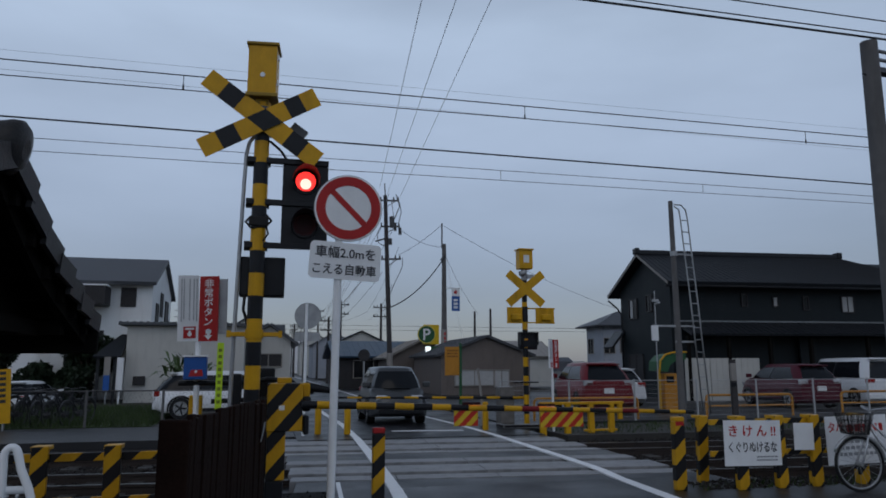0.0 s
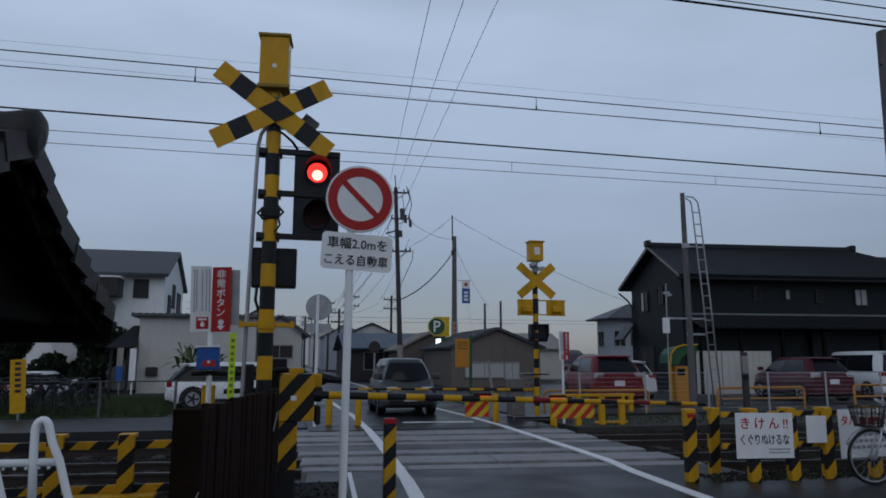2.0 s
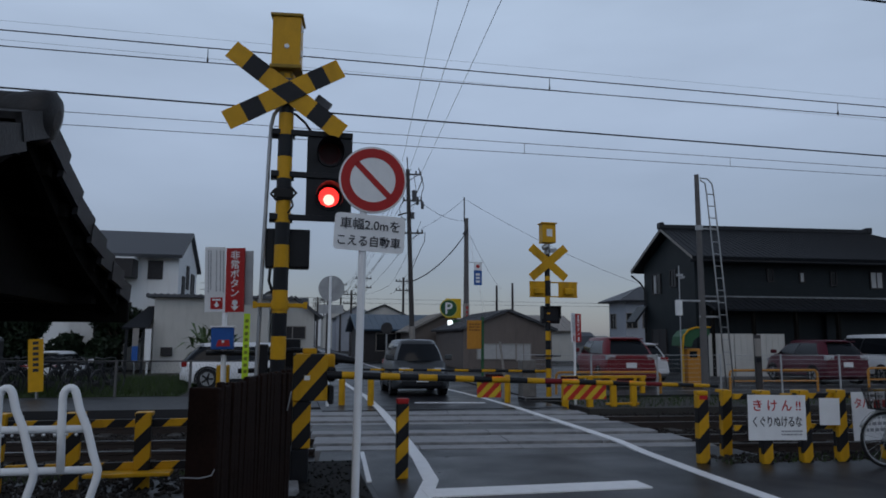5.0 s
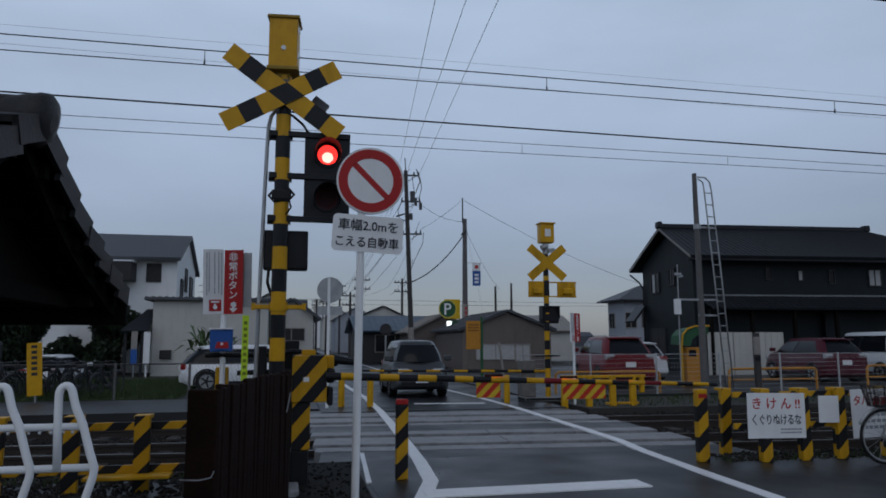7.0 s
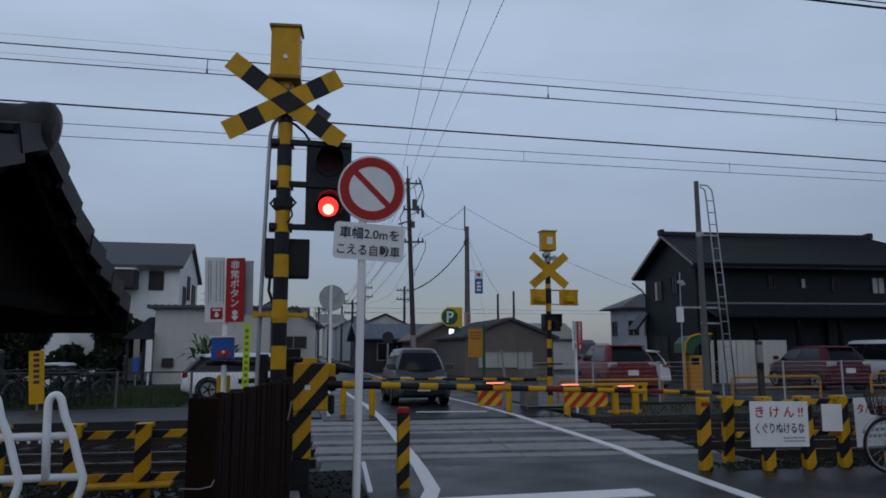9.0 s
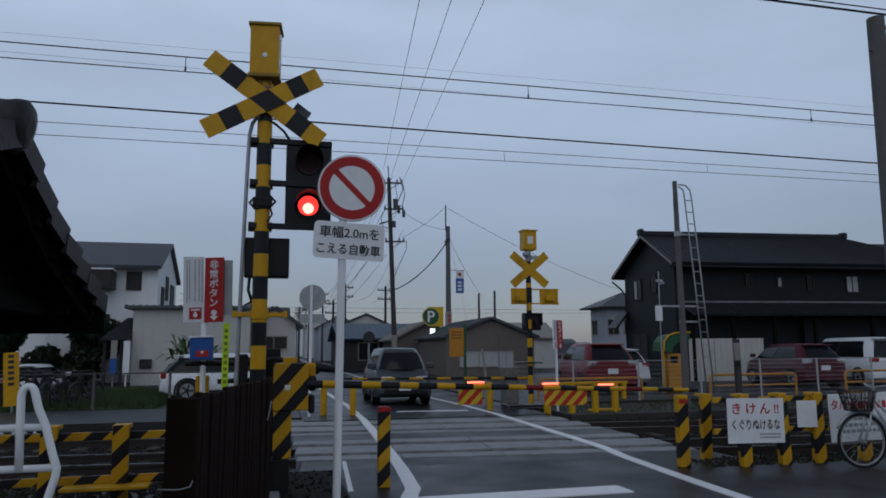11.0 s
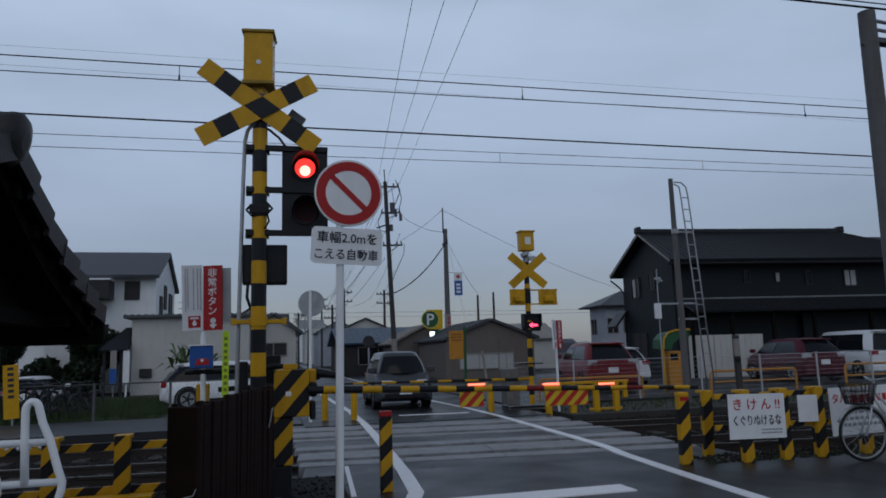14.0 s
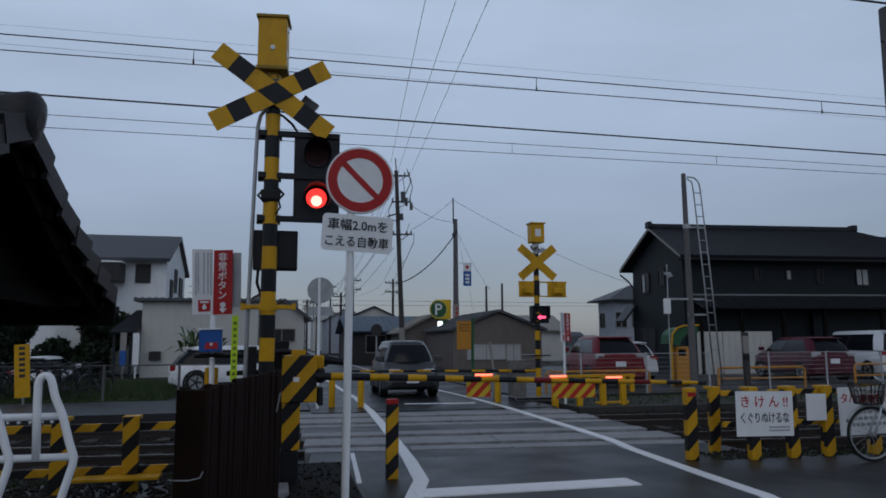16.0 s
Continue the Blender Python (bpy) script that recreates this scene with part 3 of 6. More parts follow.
# ---- near gate machine and lowered arm ----
gate = thing("crossing_gate", pose(0.05, 7.82, 0), "striped crossing gate machine with its arm lowered", "crossing gate", "crossing gates")
bm = B()
box(bm, 0.0, 0.37, 0.0, 0.4, 0.86, 1.36, bevel=0.012)
part("machine_cover", bm, HAZARD_BIG, gate, "broad yellow and black striped cover")
bm = B()
box(bm, 0.01, 0.20, 0.03, 0.36, 0.36, 0.86, bevel=0.01)
part("machine_stand", bm, HAZARD_BIG, gate, "striped stand")
bm = B()
box(bm, 0.0, 0.19, 0.05, 0.36, -0.1, 0.36, bevel=0.02)
part("machine_foot", bm, BLACK, gate, "dark machine foot")
bm = B()
box(bm, 0.10, 0.25, 0.1, 0.3, 1.36, 1.42, bevel=0.008)
part("machine_cap", bm, YELLOW, gate, "yellow cap")
bm = B()
box(bm, 0.36, 0.45, 0.1, 0.3, 1.2, 1.36, bevel=0.02)
part("machine_hub", bm, YELLOW, gate, "yellow hub cover")
bm = B()
box(bm, 0.12, 0.18, -0.006, 0.0, 1.08, 1.13)
part("machine_plate", bm, WHITE, gate, "small pale plate")
bm = B()
pipe(bm, [(-0.95, 0.5, 1.36), (-0.2, 0.5, 1.36), (0.0, 0.48, 1.40), (0.25, 0.46, 1.38), (0.42, 0.44, 1.25)], 0.028)
pipe(bm, [(-0.6, 0.5, 1.16), (0.0, 0.46, 1.18), (0.3, 0.42, 1.16)], 0.028)
box(bm, 0.36, 0.46, 0.05, 0.36, 1.06, 1.22, bevel=0.03)
rod(bm, (0.4, 0.2, 1.32), (0.72, 0.2, 1.27), 0.06, 0.03)
box(bm, 0.38, 0.44, 0.02, 0.3, 0.82, 1.02, bevel=0.02)
rod(bm, (0.2, 0.44, 1.2), (0.5, 0.44, 1.28), 0.05)
box(bm, -0.42, -0.28, 0.4, 0.6, 1.12, 1.46, bevel=0.02)
part("counterweight", bm, BLACK, gate, "black counterweight arms")
bm = B()
ARM0, ARM1 = Vector((0.45, -0.02, 1.135)), Vector((5.05, -0.02, 0.985))
stops = [(ARM0.lerp(ARM1, s), 0.042 - 0.02 * s, k) for s, k in [(-0.02, 1)] + [(0.0147 + 0.0457 * j, 2 if j in (11, 17) else j % 2) for j in range(21)] + [(0.9744, 1), (1.0, 1)]]
banded(bm, stops, 12)
arm = part("arm", bm, [YELLOW, BLACK, mat("faded_dark_red", (0.16, 0.012, 0.016), 0.5)], gate, "yellow and black banded gate arm")
for x0, x1, drop in ((2.03, 2.31, 0.17), (3.06, 3.59, 0.17)):
    bm = B()
    zt = ARM0.lerp(ARM1, (x0 - 0.45) / 4.6).z - 0.035
    box(bm, x0, x1, -0.028, -0.022, zt - drop, zt)
    part("flag", bm, FLAG, gate, "red and yellow striped flag")
    bm = B()
    for xx in (x0 + 0.05, x1 - 0.05):
        box(bm, xx, xx + 0.02, -0.035, -0.015, zt - 0.01, zt + 0.05)
    part("flag_clip", bm, STEEL, gate)
LEDS = []
for xx in (2.23, 3.13, 3.83):
    c = ARM0.lerp(ARM1, (xx - 0.45) / 4.6) + Vector((0, -0.01, 0.048))
    bm = B()
    box(bm, -0.105, 0.105, 0.0, 0.012, -0.014, 0.014, mi=0)
    box(bm, -0.10, 0.10, -0.012, 0.0, -0.011, 0.011, mi=1)
    ob = part("led_strip", bm, [LENS_OFF, LED_ON], gate, "red warning strip lamp")
    ob.matrix_basis = Matrix.Translation(c)
    LEDS.append((ob, c))

# ---- prohibition sign ----
sign = thing("road_sign", pose(0.585, 6.24, 0), "round red and white prohibition sign with text plate on a pole", "road sign", "road signs")
bm = B()
rod(bm, (0, 0, 0), (0.03, 0, 3.15), 0.035, seg=16)
part("pole", bm, WHITE_PIPE, sign, "white steel pole")
SC = (0.10, -0.045, 2.94)
bm = B()
disc(bm, (SC[0], -0.045, SC[2]), 0.302, 0.004, 48)
part("sign_face", bm, WHITE, sign, "white disc")
bm = B()
ringplate(bm, (SC[0], -0.049, SC[2]), 0.205, 0.288, 0.004, 48)
box(bm, -0.21, 0.21, -0.004, 0.0, -0.026, 0.026, pose(SC[0], -0.045, SC[2], 0, 45, 0))
part("sign_ring", bm, RED, sign, "red ring and bar")
bm = B()
ringplate(bm, (SC[0], -0.043, SC[2]), 0.296, 0.306, 0.02, 48)
box(bm, 0.0, 0.06, -0.04, 0.04, 2.8, 2.84)
box(bm, 0.0, 0.06, -0.04, 0.04, 3.04, 3.08)
part("sign_rim", bm, GALV, sign)
plate_m = pose(0.08, -0.045, 2.455, 0, 3.0, 0)
bm = B()
rc = [(sx * (0.275 + 0.04 * math.cos(a)), sz * (0.125 + 0.04 * math.sin(a))) for sx, sz, seq in
      ((1, 1, (0, 0.52, 1.05, 1.57)), (-1, 1, (1.57, 1.05, 0.52, 0)), (-1, -1, (0, 0.52, 1.05, 1.57)), (1, -1, (1.57, 1.05, 0.52, 0))) for a in seq]
prism(bm, rc, 0.0, 0.004, m=plate_m)
pl = part("text_plate", bm, WHITE, sign, "white plate with black lettering")
text("lettering", "車幅2.0mを", 0.105, INK, pl, plate_m @ pose(0, -0.003, 0.075), width=0.53)
text("lettering", "こえる自動車", 0.10, INK, pl, plate_m @ pose(0, -0.003, -0.075), width=0.56)

# ---- bollard ----
def marker_post(m, h, w, material, label, top=RED, group="yellow and black barrier posts"):
    t = thing("bollard", m, label, "bollard", group)
    bm = B()
    box(bm, -w / 2, w / 2, -0.05, 0.05, 0, h - 0.06, bevel=0.012)
    part("shaft", bm, material, t)
    bm = B()
    box(bm, -w / 2, w / 2, -0.05, 0.05, h - 0.06, h, bevel=0.012)
    part("top", bm, top, t, "red top" if top is RED else "yellow top")
    return t


marker_post(pose(1.26, 7.95, 0), 0.87, 0.135, HAZARD, "yellow and black striped bollard with a red top beside the lane")
mp = marker_post(pose(5.15, 8.25, 0, 0, 0, 0), 0.90, 0.15, HAZARD_B, "yellow and black striped marker post at the road edge", YELLOW)
bm = B()
box(bm, -0.055, 0.055, -0.056, -0.05, 0.79, 0.84)
part("mark", bm, RED, mp, "red mark")


# ---- low striped barriers ----
def barrier_post(m, h=0.9, w=0.15, material=HAZARD):
    t = thing("barrier_post", m, "yellow and black striped barrier post made from an old rail", "barrier post", "yellow and black barrier posts")
    bm = B()
    box(bm, -w / 2, w / 2, -0.03, 0.03, 0, h, bevel=0.008)
    box(bm, -0.015, 0.015, 0.03, 0.14, 0, h - 0.005)
    part("flange", bm, material, t)
    bm = B()
    box(bm, -w / 2 - 0.005, w / 2 + 0.005, -0.02, 0.15, h - 0.035, h + 0.005, bevel=0.006)
    part("cap", bm, YELLOW, t, "yellow cap")
    return t


bp = barrier_post(pose(5.78, 8.70, -0.03, 0, 2, 0), 0.9, 0.14, HAZARD_B)
for x in (5.92, 6.50, 7.03, 7.75, 8.5, 9.3):
    copy_thing(bp, pose(x, 8.05, 0.0, 0, random.uniform(-1.5, 1.5), 0))
rails_r = thing("barrier_rail", pose(0, 8.12, 0), "yellow and black striped barrier rails along the track", "barrier rail", "barrier rails")
for z in (0.83, 0.44):
    bm = B()
    box(bm, 5.52, 9.6, -0.02, 0.02, z - 0.035, z + 0.035, bevel=0.006)
    part("rail_bar", bm, HAZARD_RAIL, rails_r)
lp = barrier_post(pose(-1.42, 7.86, 0, 0, -1, 0), 0.76, 0.155, HAZARD)
for x in (-2.1, -2.8, -3.5, -4.2, -0.55):
    copy_thing(lp, pose(x, 7.9, 0, 0, random.uniform(-1.5, 1.5), 0))
rails_l = thing("barrier_rail", pose(0, 7.94, 0), "yellow and black striped barrier rails along the track", "barrier rail", "barrier rails")
for z, y in ((0.65, 0.0), (0.225, -0.02)):
    bm = B()
    box(bm, -5.0, -0.4, -0.02 + y, 0.02 + y, z - 0.04, z + 0.04, bevel=0.006)
    part("rail_bar", bm, HAZARD_RAIL, rails_l)
bm = B()
box(bm, -1.93, -1.12, -0.28, -0.05, 0.155, 0.19, bevel=0.008)
part("rail_bar", bm, YELLOW, rails_l, "wide yellow bar")

# notice boards hung on the barrier
def notice(m, w, h, label):
    t = thing("notice_board", m, label, "notice board", "notice boards on the barrier")
    bm = B()
    box(bm, -w / 2, w / 2, 0, 0.006, -h / 2, h / 2)
    part("board", bm, WHITE, t)
    return t


nb = notice(pose(6.06, 8.008, 0.572, 0, 1, 0), 0.83, 0.56, "white notice board with red and black lettering on the striped barrier")
text("lettering", "き け ん !!", 0.14, INK_RED, nb, pose(0.0, -0.003, 0.15), "red lettering", width=0.68)
text("lettering", "くぐりぬけるな", 0.13, INK, nb, pose(0.0, -0.003, -0.05), "black lettering", width=0.70)
bm = B()
bars(bm, 0.05, 0.36, -0.23, -0.15, -0.001, 2, 5)
part("small_print", bm, INK_PALE, nb)
notice(pose(6.83, 8.008, 0.635, 0, 1, 0), 0.30, 0.34, "small blank white plate on the striped barrier")
nb = notice(pose(7.66, 8.008, 0.575, 0, -1, 0), 0.98, 0.62, "white notice board with red and black lettering behind the bicycle")
text("lettering", "タバ", 0.13, INK_RED, nb, pose(-0.33, -0.003, 0.17), "red lettering", width=0.24)
bm = B()
bars(bm, -0.15, 0.42, 0.11, 0.23, -0.001, 1, 9, 0.8)
part("small_print", bm, INK_RED, nb)
bm = B()
bars(bm, -0.3, 0.35, -0.22, 0.02, -0.001, 3, 8)
part("small_print", bm, INK_PALE, nb)

# ---- brown plank fence ----
fence = thing("plank_fence", pose(0, 0, 0), "old dark brown plank fence with an uneven top", "fence")
FA, FB = Vector((-0.465, 4.98, 0)), Vector((0.02, 7.2, 0))
fd = (FB - FA).normalized()
fang = math.degrees(math.atan2(fd.y, fd.x))
x, i, flen = 0.0, 0, (FB - FA).length
while x < flen:
    w = random.uniform(0.085, 0.13)
    bm = B()
    h = 1.215 + random.uniform(-0.02, 0.02)
    box(bm, 0, w - 0.008, -0.02, 0.02, 0, h, bevel=0.009)
    ob = part("plank", bm, BROWN, fence)
    ob.matrix_basis = Matrix.Translation(FA + fd * x) @ pose(0, random.uniform(-0.008, 0.008), 0, random.uniform(-0.6, 0.6), 0, fang)
    x += w
bm = B()
box(bm, -0.19, 0.025, -0.03, 0.03, 0, 1.19, bevel=0.012)
ob = part("end_board", bm, BROWN, fence, "broad end board")
ob.matrix_basis = Matrix.Translation(FA) @ pose(0, -0.02, 0, 0, 0, -22)
bm = B()
for z in (0.3, 0.95):
    box(bm, 0, flen, 0.02, 0.06, z - 0.04, z + 0.04)
ob = part("fence_rail", bm, BROWN, fence)
ob.matrix_basis = Matrix.Translation(FA) @ pose(0, 0, 0, 0, 0, fang)
bm = B()
pipe(bm, [(-0.66, 4.86, 0.635), (-0.54, 4.87, 0.625), (-0.47, 4.9, 0.635), (-0.455, 4.92, 0.67)], 0.004)
part("wire_tie", bm, GALV, fence, "loose pale wire")
bm = B()
pipe(bm, [(0.0, 6.85, 0.86), (0.02, 6.95, 0.95), (0.03, 7.0, 1.02)], 0.006)
part("wire_tie", bm, GALV, fence, "loose pale wire")

# ---- emergency button ----
def emergency(m, label, boxed=True):
    t = thing("emergency_button_sign", m, label, "warning sign", "emergency button signs")
    bm = B()
    rod(bm, (0.0, 0.03, 0), (0.0, 0.03, 1.85), 0.03, seg=12)
    part("pole", bm, WHITE_PIPE, t, "white pole")
    wm = pose(0.0, 0, 2.18, 0, -1, 8)
    bm = B()
    box(bm, -0.222, 0.0, -0.004, 0.03, -0.36, 0.37, wm)
    pa = part("white_panel", bm, WHITE, t, "white panel with small print")
    bm = B()
    for k in range(5):
        xx = (-0.19, -0.165, -0.105, -0.062, -0.03)[k]
        r = random.Random(k + 2)
        z = 0.33
        while z > -0.12:
            ll = r.uniform(0.012, 0.03)
            box(bm, xx, xx + 0.012, -0.008, -0.004, z - ll, z, wm)
            z -= ll + 0.008
    part("small_print", bm, INK_PALE, pa)
    bm = B()
    box(bm, -0.16, -0.03, -0.008, -0.004, -0.33, -0.20, wm)
    sq = part("red_square", bm, RED, pa)
    bm = B()
    box(bm, -0.14, -0.05, -0.012, -0.008, -0.235, -0.215, wm)
    disc(bm, wm @ Vector((-0.095, -0.012, -0.285)), 0.024, 0.003, 14)
    box(bm, -0.105, -0.085, -0.012, -0.008, -0.28, -0.245, wm)
    part("hand_mark", bm, WHITE, pa)
    rm = pose(0.0, 0, 2.18, 0, 0, -14)
    bm = B()
    box(bm, 0.004, 0.212, -0.004, 0.03, -0.365, 0.36, rm)
    pr = part("red_panel", bm, RED, t, "red panel with white lettering")
    text("lettering", "非常ボタン", 0.52, WHITE, pr, rm @ pose(0.108, -0.006, 0.07), "white lettering", width=0.10, vertical=True)
    bm = B()
    box(bm, 0.085, 0.145, -0.008, -0.004, -0.28, -0.24, rm)
    prism(bm, [(0.07, -0.30), (0.16, -0.30), (0.115, -0.35)], -0.008, -0.004, m=rm)
    box(bm, 0.1, 0.13, -0.008, -0.004, -0.30, -0.23, rm)
    part("arrow_mark", bm, WHITE, pr)
    bm = B()
    box(bm, 0.05, 0.30, 0.05, 0.08, 1.9, 2.52)
    part("back_panel", bm, GALV, t, "grey back panel")
    if not boxed:
        return t
    bm = B()
    box(bm, -0.13, 0.11, -0.10, 0.04, 1.40, 1.645, bevel=0.012)
    bx = part("button_box", bm, BLUE, t, "blue push-button box")
    bm = B()
    box(bm, -0.14, 0.12, -0.115, 0.05, 1.645, 1.662)
    part("box_roof", bm, WHITE_PIPE, bx)
    bm = B()
    prism(bm, [(-0.075, 1.435), (0.075, 1.435), (0.065, 1.505), (-0.05, 1.505)], -0.106, -0.10)
    disc(bm, (0.0, -0.11, 1.485), 0.016, 0.004, 12, mi=1)
    part("box_mark", bm, [INK_RED, WHITE], bx)
    return t


emergency(pose(-0.69, 8.3, 0, 0, -1.0, 0), "red and white emergency button sign over a blue box")
strip = thing("marker_strip", pose(-0.472, 8.25, 0), "yellow-green fluorescent marker strip on a thin pole", "marker strip")
bm = B()
box(bm, -0.035, 0.035, -0.008, 0.0, 1.08, 1.8)
st = part("strip", bm, LIME, strip)
bm = B()
for k in range(9):
    box(bm, -0.018, 0.018, -0.011, -0.008, 1.14 + 0.07 * k, 1.175 + 0.07 * k)
part("small_print", bm, mat("olive_print", (0.20, 0.27, 0.03), 0.5), st)
bm = B()
rod(bm, (0, 0.012, 0), (0, 0.012, 1.8), 0.011)
part("strip_pole", bm, GALV, strip)
cab = thing("cable_box", pose(-0.72, 8.55, 0), "small yellow steel cable box on a short post", "cable box")
bm = B()
box(bm, -0.08, 0.06, -0.06, 0.06, 0.95, 1.22, bevel=0.01)
part("box_body", bm, YELLOW, cab)
bm = B()
rod(bm, (-0.01, 0, 0), (-0.01, 0, 0.96), 0.03)
part("post", bm, GALV, cab)
bm = B()
box(bm, -0.11, 0.11, -0.12, 0.12, 0, 1.52, bevel=0.015)
cabinet = solid("relay_cabinet", bm, BLACK, "dark relay cabinet behind the signal post", "cabinet", m=pose(0.02, 8.55, 0))


# ---- far crossing signal ----
FY = 17.6
far = thing("crossing_signal", pose(6.62, FY, 0), "crossing signal seen from behind with a plain yellow crossbuck", "crossing signal", "crossing signals")
banded_post(far, 0, 4.1, 0.07, 0.1, 0.24)
for ang in (-40, 40):
    bm = B()
    box(bm, -0.63, 0.63, -0.008, 0.008, -0.11, 0.11, pose(0.0, -0.09 - 0.01 * (ang > 0), 3.57, 0, -ang, 0), bevel=0.004)
    part("crossbuck_board", bm, YELLOW, far, "plain yellow back of a crossbuck board")
bm = B()
box(bm, -0.17, 0.2, -0.15, 0.15, 4.1, 4.6, bevel=0.012)
sb = part("speaker_box", bm, YELLOW, far, "yellow steel speaker box")
bm = B()
box(bm, -0.06, 0.1, -0.156, -0.15, 4.26, 4.46)
part("plate", bm, WHITE, sb, "small white plate")
bm = B()
box(bm, -0.20, 0.23, -0.18, 0.18, 4.6, 4.635, bevel=0.006)
part("box_lid", bm, YELLOW, far)
bm = B()
rod(bm, (-0.16, -0.12, 3.95), (-0.02, -0.12, 4.0), 0.07)
rod(bm, (0.0, 0, 3.8), (0.0, 0, 4.08), 0.085)
box(bm, 0.05, 0.24, -0.1, -0.04, 3.84, 3.95)
part("fitting", bm, GALV, far, "grey steel fittings")
for x0, x1 in ((-0.49, -0.06), (0.31, 0.82)):
    bm = B()
    box(bm, x0, x1, -0.03, 0.03, 2.66, 3.08, bevel=0.01)
    xm = (x0 + x1) / 2
    box(bm, xm - 0.13, xm + 0.13, -0.14, -0.03, 2.74, 2.9, bevel=0.03)
    part("lamp_back", bm, YELLOW, far, "yellow back of a lamp")
bm = B()
box(bm, -0.49, 0.85, 0.0, 0.04, 3.04, 3.075)
box(bm, -0.49, 0.85, 0.0, 0.04, 2.67, 2.70)
rod(bm, (0, 0, 2.7), (0, 0, 3.1), 0.085, mi=1)
part("lamp_arm", bm, [YELLOW, BLACK], far)
bm = B()
box(bm, -0.18, 0.31, -0.05, 0.1, 1.98, 2.43, bevel=0.012)
box(bm, -0.18, 0.31, -0.16, -0.05, 2.41, 2.43)
box(bm, -0.18, -0.165, -0.16, -0.05, 2.1, 2.43)
box(bm, 0.295, 0.31, -0.16, -0.05, 2.1, 2.43)
part("direction_indicator", bm, BLACK, far, "black train direction box")
bm = B()
box(bm, -0.2, 0.2, 0.0, 0.006, -0.09, 0.09, mi=0)
prism(bm, [(-0.13, 0.0), (-0.03, -0.07), (-0.03, -0.028), (0.11, -0.028), (0.11, 0.028), (-0.03, 0.028), (-0.03, 0.07)], -0.006, 0.0, mi=1)
ARROW = part("arrow_plate", bm, [BLACK, ARROW_ON], far, "red arrow lamp")
ARROW_AT = Vector((0.1, -0.085, 2.13))
ARROW.matrix_basis = Matrix.Translation(ARROW_AT)
bm = B()
rod(bm, (0, 0, 1.12), (0, 0, 1.16), 0.13, mi=1)
box(bm, -0.34, 0.34, -0.02, 0.02, 1.12, 1.15, mi=1)
part("foot_rest", bm, [CONCRETE, BLACK], far, "black foot bar")
bm = B()
box(bm, -0.7, 0.5, -0.2, 0.4, 0, 0.10, mi=1, bevel=0.02)
part("footing", bm, [CONCRETE, BLACK], far)

emergency(pose(7.13, 17.0, -0.32, 0, 0, 38), "red and white emergency button sign on a white pole", False)

# ---- far gate ----
fgate = thing("crossing_gate", pose(6.15, 17.95, 0), "crossing gate with its banded arm lowered over the opposite lane", "crossing gate", "crossing gates")
bm = B()
box(bm, -0.18, 0.2, -0.18, 0.22, 0.0, 1.02, bevel=0.02)
part("machine_cover", bm, mat("grey_machine_paint", (0.16, 0.15, 0.14), 0.5, stain=0.3), fgate, "grey gate machine")
bm = B()
n = 14
banded(bm, [(Vector((0.5, -0.2, 0.74)).lerp(Vector((-4.5, -0.2, 0.80)), i / n), 0.04 - 0.015 * i / n, i % 2) for i in range(n + 1)], 10)
part("arm", bm, [YELLOW, BLACK], fgate, "yellow and black banded gate arm")


def guard_post(x, y, h=0.66, r=0.075):
    t = thing("guard_post", pose(x, y, 0), "short yellow steel guard post", "guard post", "yellow guard posts")
    bm = B()
    rod(bm, (0, 0, 0), (0, 0, h), r, seg=14)
    part("post_tube", bm, YELLOW, t)
    bm = B()
    rod(bm, (0, 0, h), (0, 0, h + 0.02), r * 0.9, r * 0.5, seg=14)
    part("post_cap", bm, YELLOW, t)


for x, y in ((1.27, 17.1), (1.93, 16.9), (5.38, 17.2)):
    guard_post(x, y)
yf = thing("steel_barrier", pose(0, 16.4, 0), "yellow steel barrier frame beside the track", "barrier")
for x in (6.58, 7.22, 7.84, 8.38):
    bm = B()
    box(bm, x - 0.07, x + 0.07, -0.06, 0.06, -0.2, 0.68, bevel=0.01)
    part("upright", bm, YELLOW, yf)
bm = B()
box(bm, 6.5, 8.72, -0.05, 0.05, 0.62, 0.69, bevel=0.01)
box(bm, 7.65, 8.52, -0.05, 0.05, -0.02, 0.03, bevel=0.01)
box(bm, 8.57, 8.68, -0.05, 0.05, 0.25, 0.62, bevel=0.01)
part("cross_bar", bm, YELLOW, yf)

# back of the opposite prohibition sign
rs = thing("road_sign", pose(0.92, 16.8, 0), "grey back of a round road sign on a white pole", "road sign", "road signs")
bm = B()
rod(bm, (0, 0, 0), (0, 0, 3.0), 0.035, seg=12)
part("pole", bm, WHITE_PIPE, rs)
bm = B()
disc(bm, (0.03, 0.04, 2.72), 0.30, 0.005, 40)
part("sign_back", bm, GALV, rs, "grey sign back")
bm = B()
ringplate(bm, (0.03, 0.035, 2.72), 0.29, 0.305, 0.02, 40)
box(bm, -0.05, 0.05, -0.01, 0.05, 2.6, 2.64)
box(bm, -0.05, 0.05, -0.01, 0.05, 2.8, 2.84)
part("sign_rim", bm, GALV, rs)
bm = B()
box(bm, -0.26, 0.32, 0.04, 0.046, 2.13, 2.34)
part("text_plate", bm, GALV, rs, "grey plate back")


